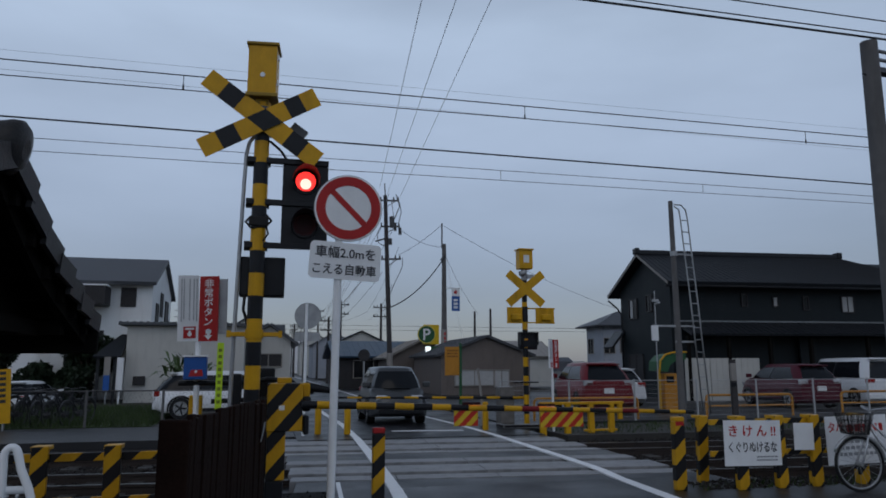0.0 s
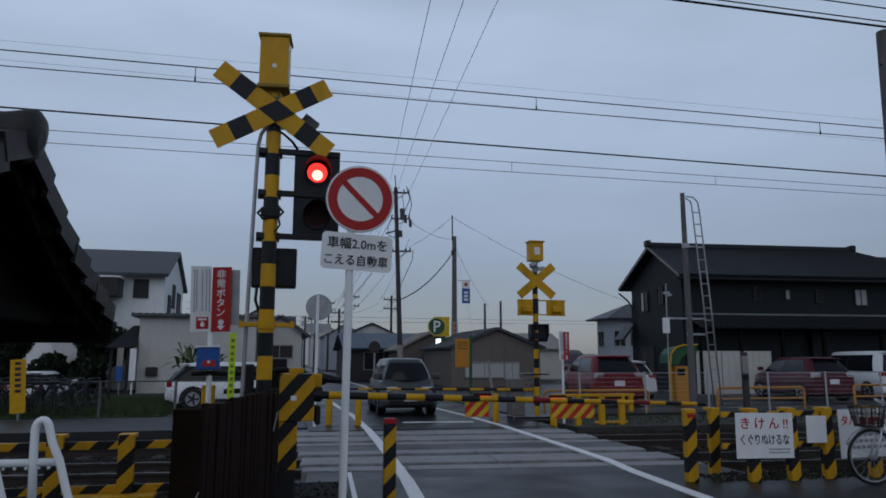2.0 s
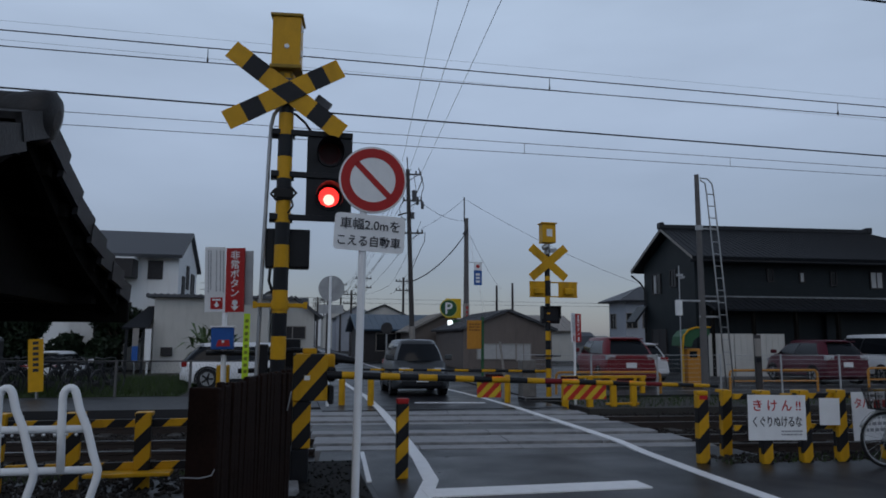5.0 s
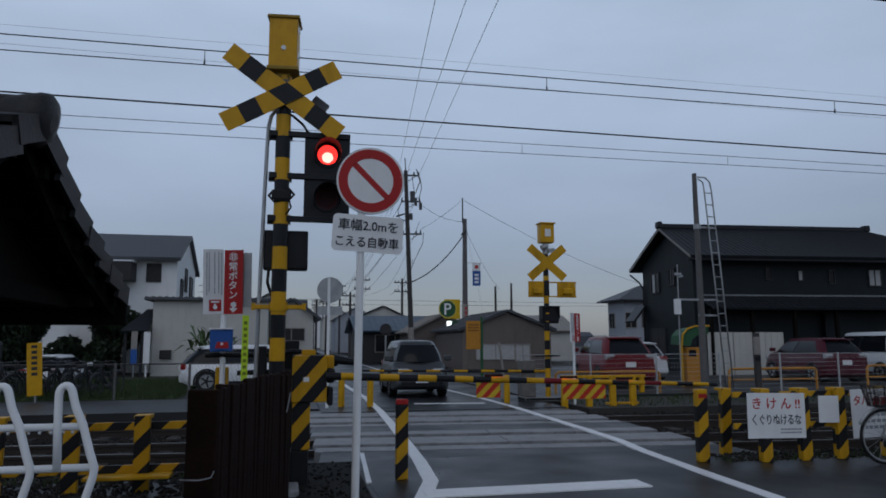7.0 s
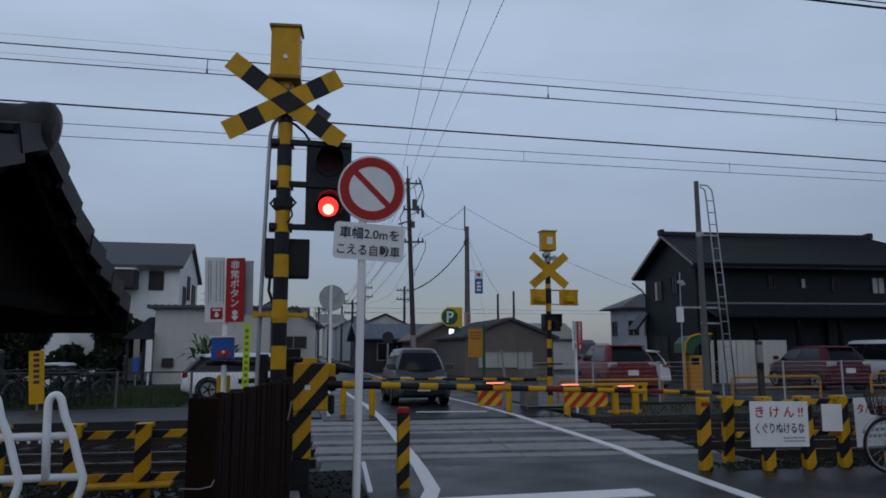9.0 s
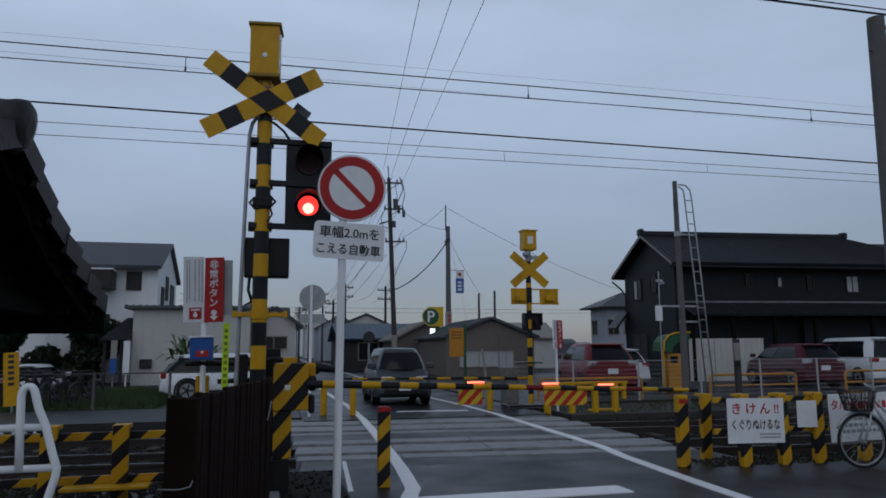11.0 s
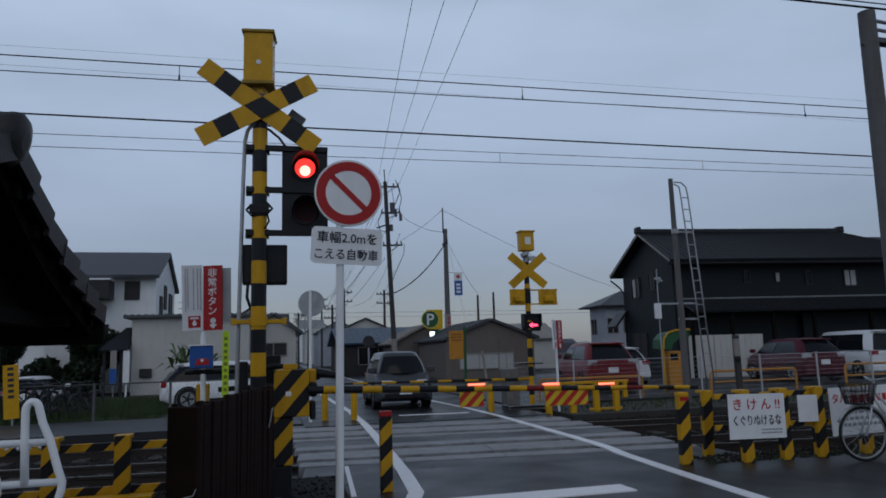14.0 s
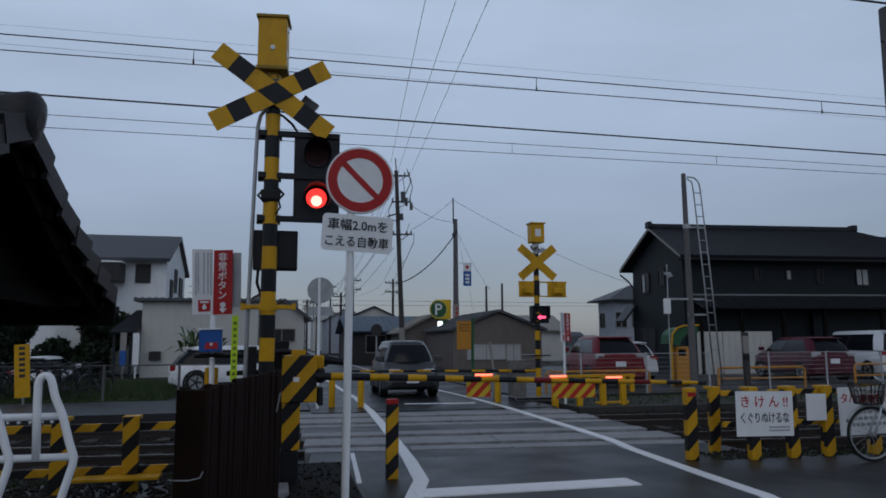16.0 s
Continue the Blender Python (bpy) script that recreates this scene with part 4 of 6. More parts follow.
# ---- cars ----
def car(m, label, paint, L, W, H, belt, hood, kind="suv", group="parked cars", lights="rear"):
    """Nose towards +x. Body, glazing, roof, bumpers, lamps, wheels."""
    t = thing("car", m, label, "car", group)
    hw = W / 2

    def loft(bm, st, mi=0):
        rings = []
        for x, z0, z1, w0, w1 in st:
            r = min(0.06, (z1 - z0) / 3)
            pts = [(-w0, z0 + r), (-w0 + 0.04, z0), (w0 - 0.04, z0), (w0, z0 + r), (w0 * 0.5 + w1 * 0.5 + 0.015, (z0 + z1) / 2), (w1, z1 - r), (w1 - 0.07, z1),
                   (-w1 + 0.07, z1), (-w1, z1 - r), (-(w0 * 0.5 + w1 * 0.5 + 0.015), (z0 + z1) / 2)]
            rings.append([bm.verts.new((x, y, z)) for y, z in pts])
        for a, b in zip(rings, rings[1:]):
            for k in range(len(a)):
                f = bm.faces.new((a[k], a[(k + 1) % len(a)], b[(k + 1) % len(a)], b[k]))
                f.smooth, f.material_index = True, mi
        bm.faces.new(rings[0][::-1]).material_index = mi
        bm.faces.new(rings[-1]).material_index = mi

    x0, x1 = -L / 2, L / 2
    g = 0.20
    bm = B()
    loft(bm, [(x0, 0.42, belt - 0.12, hw - 0.10, hw - 0.14), (x0 + 0.07, 0.30, belt - 0.04, hw - 0.04, hw - 0.14), (x0 + 0.3, g, belt, hw, hw - 0.09),
              (x0 + L * 0.35, g, belt, hw, hw - 0.08), (x1 - hood - 0.2, g, belt - 0.01, hw, hw - 0.08), (x1 - hood + 0.2, g, belt - 0.03, hw, hw - 0.08),
              (x1 - 0.35, g, belt - 0.12, hw - 0.03, hw - 0.16), (x1 - 0.1, 0.26, belt - 0.24, hw - 0.1, hw - 0.24), (x1, 0.34, belt - 0.38, hw - 0.22, hw - 0.34)])
    part("body", bm, paint, t)
    rear_lean = {"suv": 0.55, "van": 0.42, "kei": 0.2, "estate": 0.55}[kind]
    front_lean = {"suv": 0.85, "van": 0.95, "kei": 0.55, "estate": 1.0}[kind]
    gx0, gx1 = x0 + 0.10, x1 - hood + 0.30
    rx0, rx1 = gx0 + rear_lean, gx1 - front_lean
    gm, rm = (gx0 + gx1) / 2 + 0.1, (rx0 + rx1) / 2 + 0.1
    zt, b0 = H - 0.075, belt - 0.02
    # half outline from tail to nose at the belt and under the roof, and what follows each point
    ring = [((gx0 - 0.05, 0), (rx0 - 0.04, 0), "glass"), ((gx0 - 0.03, hw * 0.45), (rx0 - 0.02, hw * 0.40), "glass"), ((gx0 + 0.02, hw - 0.25), (rx0 + 0.03, hw - 0.46), "paint"),
            ((gx0 + 0.10, hw - 0.14), (rx0 + 0.11, hw - 0.37), "paint"), ((gx0 + 0.36, hw - 0.085), (rx0 + 0.34, hw - 0.30), "glass"), ((gm, hw - 0.075), (rm, hw - 0.275), "black"),
            ((gm + 0.10, hw - 0.075), (rm + 0.08, hw - 0.275), "glass"), ((gx1 - 0.40, hw - 0.10), (rx1 - 0.14, hw - 0.31), "paint"), ((gx1 - 0.28, hw - 0.17), (rx1 - 0.04, hw - 0.37), "glass"),
            ((gx1 - 0.08, hw * 0.45), (rx1 + 0.05, hw * 0.40), "glass"), ((gx1 - 0.02, 0), (rx1 + 0.07, 0), "glass")]
    if kind == "estate":
        ring = [(lo_, hi_, "glass" if i < 4 else what) for i, (lo_, hi_, what) in enumerate(ring)]
    levels = (0.0, 0.3, 0.6, 0.88, 1.0)

    def cab(i, f, side):
        (xa, ya), (xb, yb), _ = ring[i]
        swell = 0.05 * math.sin(math.pi * min(1.0, f * 0.92))
        x, y = xa + (xb - xa) * f, ya + (yb - ya) * f
        return (x + (swell if i > 7 else -swell if i < 3 else 0), side * (y + (swell * 0.7 if 1 < i < 9 else 0)), b0 + (zt - b0) * f)

    for tag, nm, mt, lb, sides in (("glass", "glazing", GLASS, "dark window glass", (1, -1)), ("paint", "cabin_frame", paint, "", (1, -1)),
                                   ("black", "pillar", BLACK, "black pillar", (1,)), ("black", "pillar", BLACK, "black pillar", (-1,))):
        bm = B()
        for side in sides:
            for i in range(len(ring) - 1):
                for a, b in zip(levels, levels[1:]):
                    if ("paint" if a > 0.8 else ring[i][2]) == tag:
                        f = bm.faces.new([bm.verts.new(cab(k, e, side)) for k, e in ((i, a), (i + 1, a), (i + 1, b), (i, b))])
                        f.smooth = True
        bmesh.ops.remove_doubles(bm, verts=bm.verts, dist=0.001)
        part(nm, bm, mt, t, lb)
    bm = B()
    top = [cab(i, 1.0, 1) for i in range(len(ring))] + [cab(i, 1.0, -1) for i in range(len(ring) - 2, 0, -1)]
    xc = (rx0 + rx1) / 2
    loops = [[bm.verts.new((xc + (x - xc) * k, y * k, zt + dz)) for x, y, z in top] for k, dz in ((1.0, 0.0), (0.96, 0.035), (0.8, 0.058), (0.45, 0.072))]
    for a, b in zip(loops, loops[1:]):
        for k in range(len(a)):
            bm.faces.new((a[k], a[(k + 1) % len(a)], b[(k + 1) % len(a)], b[k])).smooth = True
    bm.faces.new(loops[-1])
    part("roof", bm, paint, t)
    if kind == "suv":
        for side in (1, -1):
            bm = B()
            pipe(bm, [(rx0 + 0.2, side * (hw - 0.40), H - 0.03), (rx0 + 0.35, side * (hw - 0.40), H + 0.02), (rx1 - 0.45, side * (hw - 0.41), H + 0.02), (rx1 - 0.25, side * (hw - 0.41), H - 0.03)], 0.018, seg=6)
            part("roof_rail", bm, GALV, t, "grey roof rail")
    for x in (x0 + 0.78, x1 - 0.82):
        for s in (1, -1):
            bm = B()
            rod(bm, (x, s * (hw - 0.20), 0.33), (x, s * (hw + 0.005), 0.33), 0.33, seg=28)
            ty = part("wheel", bm, RUBBER, t, "black tyre")
            bm = B()
            rod(bm, (x, s * (hw - 0.05), 0.33), (x, s * (hw + 0.012), 0.33), 0.215, seg=20)
            rim = part("rim", bm, GALV, ty, "grey wheel rim")
            bm = B()
            for k in range(5):
                a = 2 * math.pi * k / 5
                rod(bm, (x, s * (hw + 0.013), 0.33), (x + 0.19 * math.cos(a), s * (hw + 0.013), 0.33 + 0.19 * math.sin(a)), 0.03, seg=6)
            part("spoke", bm, BLACK, ty)
    for x in (x0 + 0.78, x1 - 0.82):
        for s in (1, -1):
            bm = B()
            pipe(bm, [(x + 0.37 * math.cos(a), s * (hw - 0.012), 0.33 + 0.37 * math.sin(a)) for a in [-0.3 + 3.74 * k / 12 for k in range(13)]], 0.03, seg=6)
            part("wheel_arch", bm, BLACK, t, "black wheel arch")
    for s in (1, -1):
        bm = B()
        y0, y1 = sorted((s * (hw - 0.03), s * (hw + 0.004)))
        box(bm, x0 + 1.2, x1 - 1.25, y0, y1, 0.22, 0.33, bevel=0.01)
        part("sill", bm, BLACK, t, "black sill")
    bm = B()
    box(bm, rx0 - 0.22, rx0 + 0.05, -hw + 0.36, hw - 0.36, H - 0.085, H - 0.05, bevel=0.012)
    part("spoiler", bm, paint, t)
    zb = belt - 0.06
    for s in (1, -1):
        bm = B()
        box(bm, x0 + 0.0, x0 + 0.16, s * (hw - 0.40) if s > 0 else -(hw - 0.08), s * (hw - 0.08) if s > 0 else -(hw - 0.40), zb - 0.16, zb + 0.02, bevel=0.03)
        part("tail_lamp", bm, LAMP_RED if lights != "clear" else LAMP_CLEAR, t, "tail lamp")
        bm = B()
        y0, y1 = sorted((s * (hw - 0.48), s * (hw - 0.16)))
        box(bm, x1 - 0.34, x1 - 0.085, y0, y1, belt - 0.34, belt - 0.20, bevel=0.04)
        part("headlight", bm, LAMP_CLEAR, t, "clear headlight")
        bm = B()
        y0, y1 = sorted((s * (hw - 0.06), s * (hw + 0.15)))
        box(bm, gx1 - 0.42, gx1 - 0.28, y0, y1, belt, belt + 0.15, bevel=0.03)
        part("door_mirror", bm, paint, t)
    bm = B()
    box(bm, x0 - 0.03, x0 + 0.25, -hw + 0.08, hw - 0.08, 0.30, 0.52, bevel=0.05)
    part("rear_bumper", bm, paint, t)
    bm = B()
    box(bm, x1 - 0.22, x1 + 0.02, -hw + 0.22, hw - 0.22, 0.26, 0.46, bevel=0.05)
    part("front_bumper", bm, BLACK, t)
    bm = B()
    box(bm, x0 - 0.04, x0 + 0.02, -0.17, 0.17, 0.66, 0.83, bevel=0.006)
    part("number_plate", bm, WHITE, t, "white plate")
    bm = B()
    box(bm, x1 - 0.03, x1 + 0.03, -0.17, 0.17, 0.40, 0.57, bevel=0.006)
    part("number_plate", bm, WHITE, t, "white plate")
    return t


car(pose(11.5, 24.14, 0, 0, 0, 81), "dark red sports utility vehicle parked tail first to the tracks", CAR_RED, 4.55, 1.84, 1.69, 1.13, 0.95, "suv", lights="clear")
car(pose(13.75, 27.2, 0, 0, 0, 84), "white car parked beside the dark red vehicle", CAR_WHITE, 4.2, 1.7, 1.5, 0.98, 0.95, "van")
car(pose(20.05, 24.3, 0, 0, 0, 82), "maroon hatchback parked behind the white wire fence", CAR_MAROON, 4.35, 1.78, 1.64, 1.10, 1.0, "van", lights="clear")
car(pose(23.35, 24.6, 0, 0, 0, 79), "tall white minivan parked behind the white wire fence", CAR_WHITE, 4.6, 1.75, 1.88, 1.12, 0.85, "kei")
car(pose(-1.0, 24.7, -0.045, 0, 0, 8), "low white estate car parked before the pale shed", CAR_WHITE, 4.75, 1.78, 1.47, 0.92, 0.95, "estate")
car(pose(-9.35, 33.0, -0.22, 0, 0, 80), "white compact car parked beyond the bicycles", CAR_WHITE, 3.6, 1.6, 1.24, 0.72, 0.85, "estate")
car(pose(3.62, 20.9, 0, 0, 0, -91), "dark grey small car waiting behind the opposite gate", CAR_GREY, 3.5, 1.6, 1.56, 0.98, 0.62, "kei", group="waiting cars")


# ---- white wire fence of the car park ----
FENCE_WHITE = mat("dull_white_wire", (0.42, 0.43, 0.44), 0.5, vary=0.1)
wf = thing("wire_fence", pose(0, 19.0, 0), "white steel wire fence along the car park", "fence")
for i in range(9):
    x = 6.38 + 2.05 * i
    bm = B()
    rod(bm, (x, 0, 0), (x, 0, 1.17), 0.028, seg=10)
    part("fence_post", bm, FENCE_WHITE, wf)
for i in range(8):
    bm = B()
    x = 6.38 + 2.05 * i
    for k in range(9):
        z = 0.12 + 1.02 * k / 8
        rod(bm, (x, -0.03, z), (x + 2.05, -0.03, z), 0.0035 if k < 8 else 0.010, seg=5)
    for k in range(1, 22):
        rod(bm, (x + 2.05 * k / 22, -0.03, 0.1), (x + 2.05 * k / 22, -0.03, 1.15), 0.0013, seg=4)
    part("mesh_panel", bm, FENCE_WHITE, wf)


def hoop(x0, x1, y, h, label):
    bm = B()
    r = 0.12
    pts = [(x0, y, 0), (x0, y, h - r)]
    pts += [(x0 + r - r * math.cos(a), y, h - r + r * math.sin(a)) for a in (0.4, 0.8, 1.2, 1.57)]
    pts += [(x1 - r + r * math.sin(a), y, h - r + r * math.cos(a)) for a in (0.0, 0.4, 0.8, 1.2, 1.57)]
    pts += [(x1, y, 0)]
    pipe(bm, pts, 0.038)
    rod(bm, (x0, y, h * 0.5), (x1, y, h * 0.5), 0.03)
    return solid("guard_hoop", bm, ORANGE, label, "guard hoop", "orange guard hoops")


hoop(13.3, 16.4, 19.7, 0.66, "orange steel guard hoop in the car park")
hoop(18.3, 21.2, 19.7, 0.72, "orange steel guard hoop in the car park")
hoop(7.6, 10.9, 19.6, 0.62, "orange steel guard hoop in the car park")

# ticket machine with a green and yellow canopy
tm = thing("ticket_machine", pose(13.62, 22.4, 0) @ Matrix.Diagonal((0.95, 1.0, 0.9, 1.0)), "yellow parking ticket machine under a green and yellow canopy", "ticket machine")
bm = B()
box(bm, -0.24, 0.3, -0.2, 0.25, 0.0, 1.45, bevel=0.04)
part("machine_body", bm, ORANGE, tm)
bm = B()
prism(bm, [(-0.55, 1.55), (-0.5, 1.9), (-0.3, 2.12), (0.0, 2.2), (0.55, 2.22), (0.55, 1.95), (0.1, 1.9), (-0.1, 1.75), (-0.2, 1.5)], -0.4, 0.3)
part("canopy", bm, GREEN, tm, "green canopy")
bm = B()
for a, b in (((-0.55, 1.5), (-0.5, 1.92)), ((-0.5, 1.92), (-0.3, 2.15)), ((-0.3, 2.15), (0.0, 2.24)), ((0.0, 2.24), (0.58, 2.26))):
    rod(bm, (a[0], -0.42, a[1]), (b[0], -0.42, b[1]), 0.035, seg=8)
box(bm, -0.58, -0.52, -0.42, -0.3, 0, 1.6)
part("canopy_frame", bm, YELLOW, tm, "yellow canopy frame")
bm = B()
box(bm, -0.15, 0.15, -0.21, -0.2, 1.1, 1.35)
part("screen", bm, GLASS, tm)

# ---- steel ladder mast ----
lm = thing("ladder_mast", pose(10.88, 17.2, 0), "grey steel mast with a side ladder", "mast")
bm = B()
rod(bm, (0.0, 0, -0.2), (-0.02, 0, 6.1), 0.105, 0.062, seg=16)
part("mast_tube", bm, POLE, lm)
for dx in (0.22, 0.44):
    bm = B()
    pts = [(dx + 0.34, -0.1, 0.3), (dx + 0.16, -0.1, 3.2), (dx - 0.02, -0.1, 5.6)]
    if dx < 0.3:
        pts += [(dx - 0.05, -0.1, 5.85), (0.05, -0.05, 5.95)]
    else:
        pts += [(dx - 0.06, -0.1, 5.85), (dx - 0.2, -0.1, 5.98), (0.05, -0.05, 6.0)]
    pipe(bm, pts, 0.02)
    part("ladder_rail", bm, GALV, lm)
for k in range(16):
    z = 0.6 + 0.33 * k
    off = 0.34 - 0.18 * (z - 0.3) / 2.9 if z < 3.2 else 0.16 - 0.18 * (z - 3.2) / 2.4
    bm = B()
    rod(bm, (0.22 + off, -0.1, z), (0.44 + off, -0.1, z), 0.014)
    part("rung", bm, GALV, lm)
bm = B()
for z in (2.2, 2.62, 4.6):
    box(bm, -0.1 if z != 2.62 else -0.76, 0.5, -0.04, 0.0, z - 0.025, z + 0.025)
rod(bm, (0, 0, 4.55), (0, 0, 4.68), 0.10)
part("bracket", bm, GALV, lm)
bm = B()
rod(bm, (-0.75, -0.1, 0.3), (-0.72, -0.1, 3.55), 0.016)
box(bm, -0.8, -0.62, -0.13, -0.08, 3.26, 3.33)
rod(bm, (-0.72, -0.12, 3.2), (-0.58, -0.12, 3.24), 0.03)
part("side_pipe", bm, GALV, lm)
bm = B()
box(bm, -0.87, -0.69, -0.16, -0.1, 2.22, 2.62)
part("notice", bm, WHITE, lm, "small white notice")
# dark stub post near the fence
tb = thing("trackside_box", pose(12.06, 16.6, 0), "dark post with a grey steel box beside the track", "trackside box")
bm = B()
box(bm, -0.075, 0.075, -0.06, 0.06, -0.2, 1.72, bevel=0.015)
part("box_post", bm, POLE_DARK, tb)
bm = B()
box(bm, -0.14, 0.02, -0.14, -0.06, 1.16, 1.62, bevel=0.015)
part("box_body", bm, TRIM, tb, "pale grey steel box")
bm = B()
box(bm, -0.13, 0.03, -0.12, -0.06, 1.0, 1.12, bevel=0.01)
part("junction", bm, BLACK, tb, "dark junction box")

# ---- catenary mast and wires ----
cm = thing("catenary_mast", pose(9.13, 8.6, 0), "tall grey concrete catenary mast", "mast")
bm = B()
rod(bm, (-0.05, 0, -0.3), (0.02, 0, 6.62), 0.16, 0.125, seg=20)
part("mast_tube", bm, POLE, cm)
bm = B()
for z in (6.2, 6.35, 6.5):
    rod(bm, (0.1, 0, z), (0.7, 0.3, z + 0.15), 0.03)
box(bm, 0.1, 0.5, -0.08, 0.08, 6.1, 6.18)
rod(bm, (-0.2, -0.05, 6.05), (-0.1, 0, 6.07), 0.015)
part("bracket", bm, STEEL, cm, "dark bracket")


def wire(a, b, r, drop, label, material=WIRE, group="overhead line wires"):
    bm = B()
    pipe(bm, sag(a, b, drop, 24), r, seg=6)
    return solid("overhead_wire", bm, material, label, "wire", group)


def track_wire(y, zl, zr, r, label, material=WIRE):
    """A wire along the tracks, level given where it crosses the view's two sides."""
    xl, xr = -0.38 * y, 1.0 * y
    k = (zr - zl) / (xr - xl)
    return wire((-70, y, zl + k * (-70 - xl)), (90, y, zr + k * (90 - xr)), r, 0.0, label, material)


track_wire(WIRE_A, 5.850, 5.862, 0.009, "dark messenger wire over the near track")
track_wire(WIRE_A, 5.614, 5.658, 0.008, "contact wire over the near track")
track_wire(WIRE_B, 5.795, 5.764, 0.007, "messenger wire over the far track", WIRE_PALE)
track_wire(WIRE_B, 5.542, 5.571, 0.007, "contact wire over the far track", WIRE_PALE)
track_wire(15.9, 6.722, 6.602, 0.019, "thick dark feeder cable along the tracks")
track_wire(9.2, 5.136, 5.05, 0.002, "thin grey wire along the tracks", WIRE_THIN)
track_wire(11.2, 6.221, 6.244, 0.002, "thin grey wire along the tracks", WIRE_THIN)
hg = B()
for x in (-6.8, -1.33, 4.09, 9.65, 15.2):
    rod(hg, (x, WIRE_A, 5.63), (x, WIRE_A, 5.86), 0.006, seg=6)
    rod(hg, (x, WIRE_A, 5.63), (x, WIRE_A, 5.70), 0.014, seg=6)
solid("hangers", hg, WIRE, "wire hangers between messenger and contact wire", kind="stuff")
hg = B()
for x in (-0.2, 4.87, 9.88, 14.9):
    rod(hg, (x, WIRE_B, 5.56), (x, WIRE_B, 5.79), 0.006, seg=6)
solid("hangers", hg, WIRE_PALE, "wire hangers between messenger and contact wire", kind="stuff")
wire((-60, 8.5, 6.69), (60, 8.5, 6.62), 0.017, 0, "thick dark feeder cable at the mast top")
wire((-60, 8.45, 6.74), (60, 8.45, 6.68), 0.010, 0, "dark feeder cable at the mast top")
wire((-60, 8.5, 7.05), (60, 8.5, 6.9), 0.010, 0, "dark cable over the near masts")
# power lines along the road
for (xa, ya), xb, zb in (((3.99, 19.3), 6.7, 12.8), ((4.88, 19.1), 7.2, 12.4), ((5.81, 18.9), 7.94, 12.1)):
    k, kz = (xb - xa) / (43.4 - ya), (zb - 11.5) / (43.4 - ya)
    wire((xa - k * 30, ya - 30, 11.5 - kz * 30), (xb, 43.4, zb), 0.010, 0.0, "thin power line above the road", WIRE_PALE, "power lines along the road")


# ---- utility poles ----
def utility_pole(x, y, h, r=0.15, material=POLE_DARK, arms=(0.4, 1.6, 3.2), span=0.9, band=0.0, lean=0.0, side=0.0):
    t = thing("utility_pole", pose(x, y, 0, 0, lean, 0), "tall dark utility pole with cross-arms and insulators", "utility pole", "utility poles")
    bm = B()
    rod(bm, (0, 0, -0.3), (0, 0, h), r * 1.1, r * 0.75, seg=14)
    part("pole_shaft", bm, material, t)
    for d in arms:
        bm = B()
        box(bm, side - span, side + span, -0.05, 0.05, h - d - 0.05, h - d + 0.05)
        for s in (-0.9, -0.45, 0.45, 0.9):
            rod(bm, (side + s * span, 0, h - d - 0.05), (side + s * span, 0, h - d + 0.22), 0.05, seg=8)
        rod(bm, (side + span * 0.7, 0, h - d), (0, 0, h - d - 0.45), 0.025, seg=6)
        part("cross_arm", bm, STEEL, t)
    if band:
        bm = B()
        rod(bm, (0, 0, 0.6), (0, 0, band), r * 1.14, seg=14)
        part("wrap", bm, TRIM, t, "pale notice wrap")
    return t


p1 = utility_pole(7.53, 43.4, 12.3, 0.16, arms=(0.32, 2.0, 4.08), span=0.62, band=2.4, lean=-2.2, side=0.26)
bm = B()
rod(bm, (0.35, -0.2, 10.2), (0.35, -0.2, 10.9), 0.16)
rod(bm, (0.55, -0.15, 10.0), (0.55, -0.15, 10.5), 0.09)
pipe(bm, [(0.7, 0, 12.4), (0.9, 0, 11.6), (0.6, 0, 10.9), (0.3, -0.1, 10.4)], 0.03)
pipe(bm, [(0.9, 0, 11.9), (1.0, 0, 11.2), (0.8, 0, 10.5)], 0.025)
pipe(bm, [(0.4, 0, 11.9), (0.5, 0, 11.0), (0.3, 0, 10.4)], 0.02)
pipe(bm, [(-0.3, 0, 10.3), (-0.6, -0.1, 9.7), (-0.5, -0.1, 9.2), (0, 0, 9.0)], 0.025)
rod(bm, (0.85, -0.15, 9.75), (0.85, -0.15, 10.2), 0.10)
rod(bm, (0.2, -0.2, 9.1), (0.2, -0.2, 9.5), 0.12)
rod(bm, (-0.7, 0, 9.35), (0.0, 0, 9.55), 0.05)
rod(bm, (0, 0, 12.3), (-0.02, 0, 13.1), 0.035)
pipe(bm, [(1.0, 0, 8.3), (0.95, 0, 7.7), (0.3, 0, 6.4), (0.1, 0, 5.9)], 0.02)
part("transformer", bm, STEEL, p1, "dark transformer fittings")
p2 = utility_pole(12.0, 47.8, 10.1, 0.2, POLE, arms=(), band=4.1)
bm = B()
rod(bm, (-0.15, 0, 9.8), (-0.15, 0, 11.6), 0.05)
rod(bm, (-0.2, -0.1, 8.9), (0.05, -0.1, 9.3), 0.12)
part("mast_pipe", bm, STEEL, p2)
bm = B()
box(bm, 0.55, 1.12, -0.02, 0.02, 5.4, 6.43, mi=1)
for zz in (6.15, 5.9, 5.65):
    box(bm, 0.68, 0.98, -0.026, -0.02, zz - 0.08, zz + 0.08, mi=0)
rod(bm, (0.83, -0.026, 6.72), (0.83, -0.02, 6.72), 0.13, mi=2)
box(bm, 0.55, 1.12, -0.02, 0.02, 6.43, 7.0, mi=0)
rod(bm, (0, 0, 7.0), (1.2, 0, 7.0), 0.03)
rod(bm, (0.2, 0, 9.0), (0.55, 0, 7.0), 0.012)
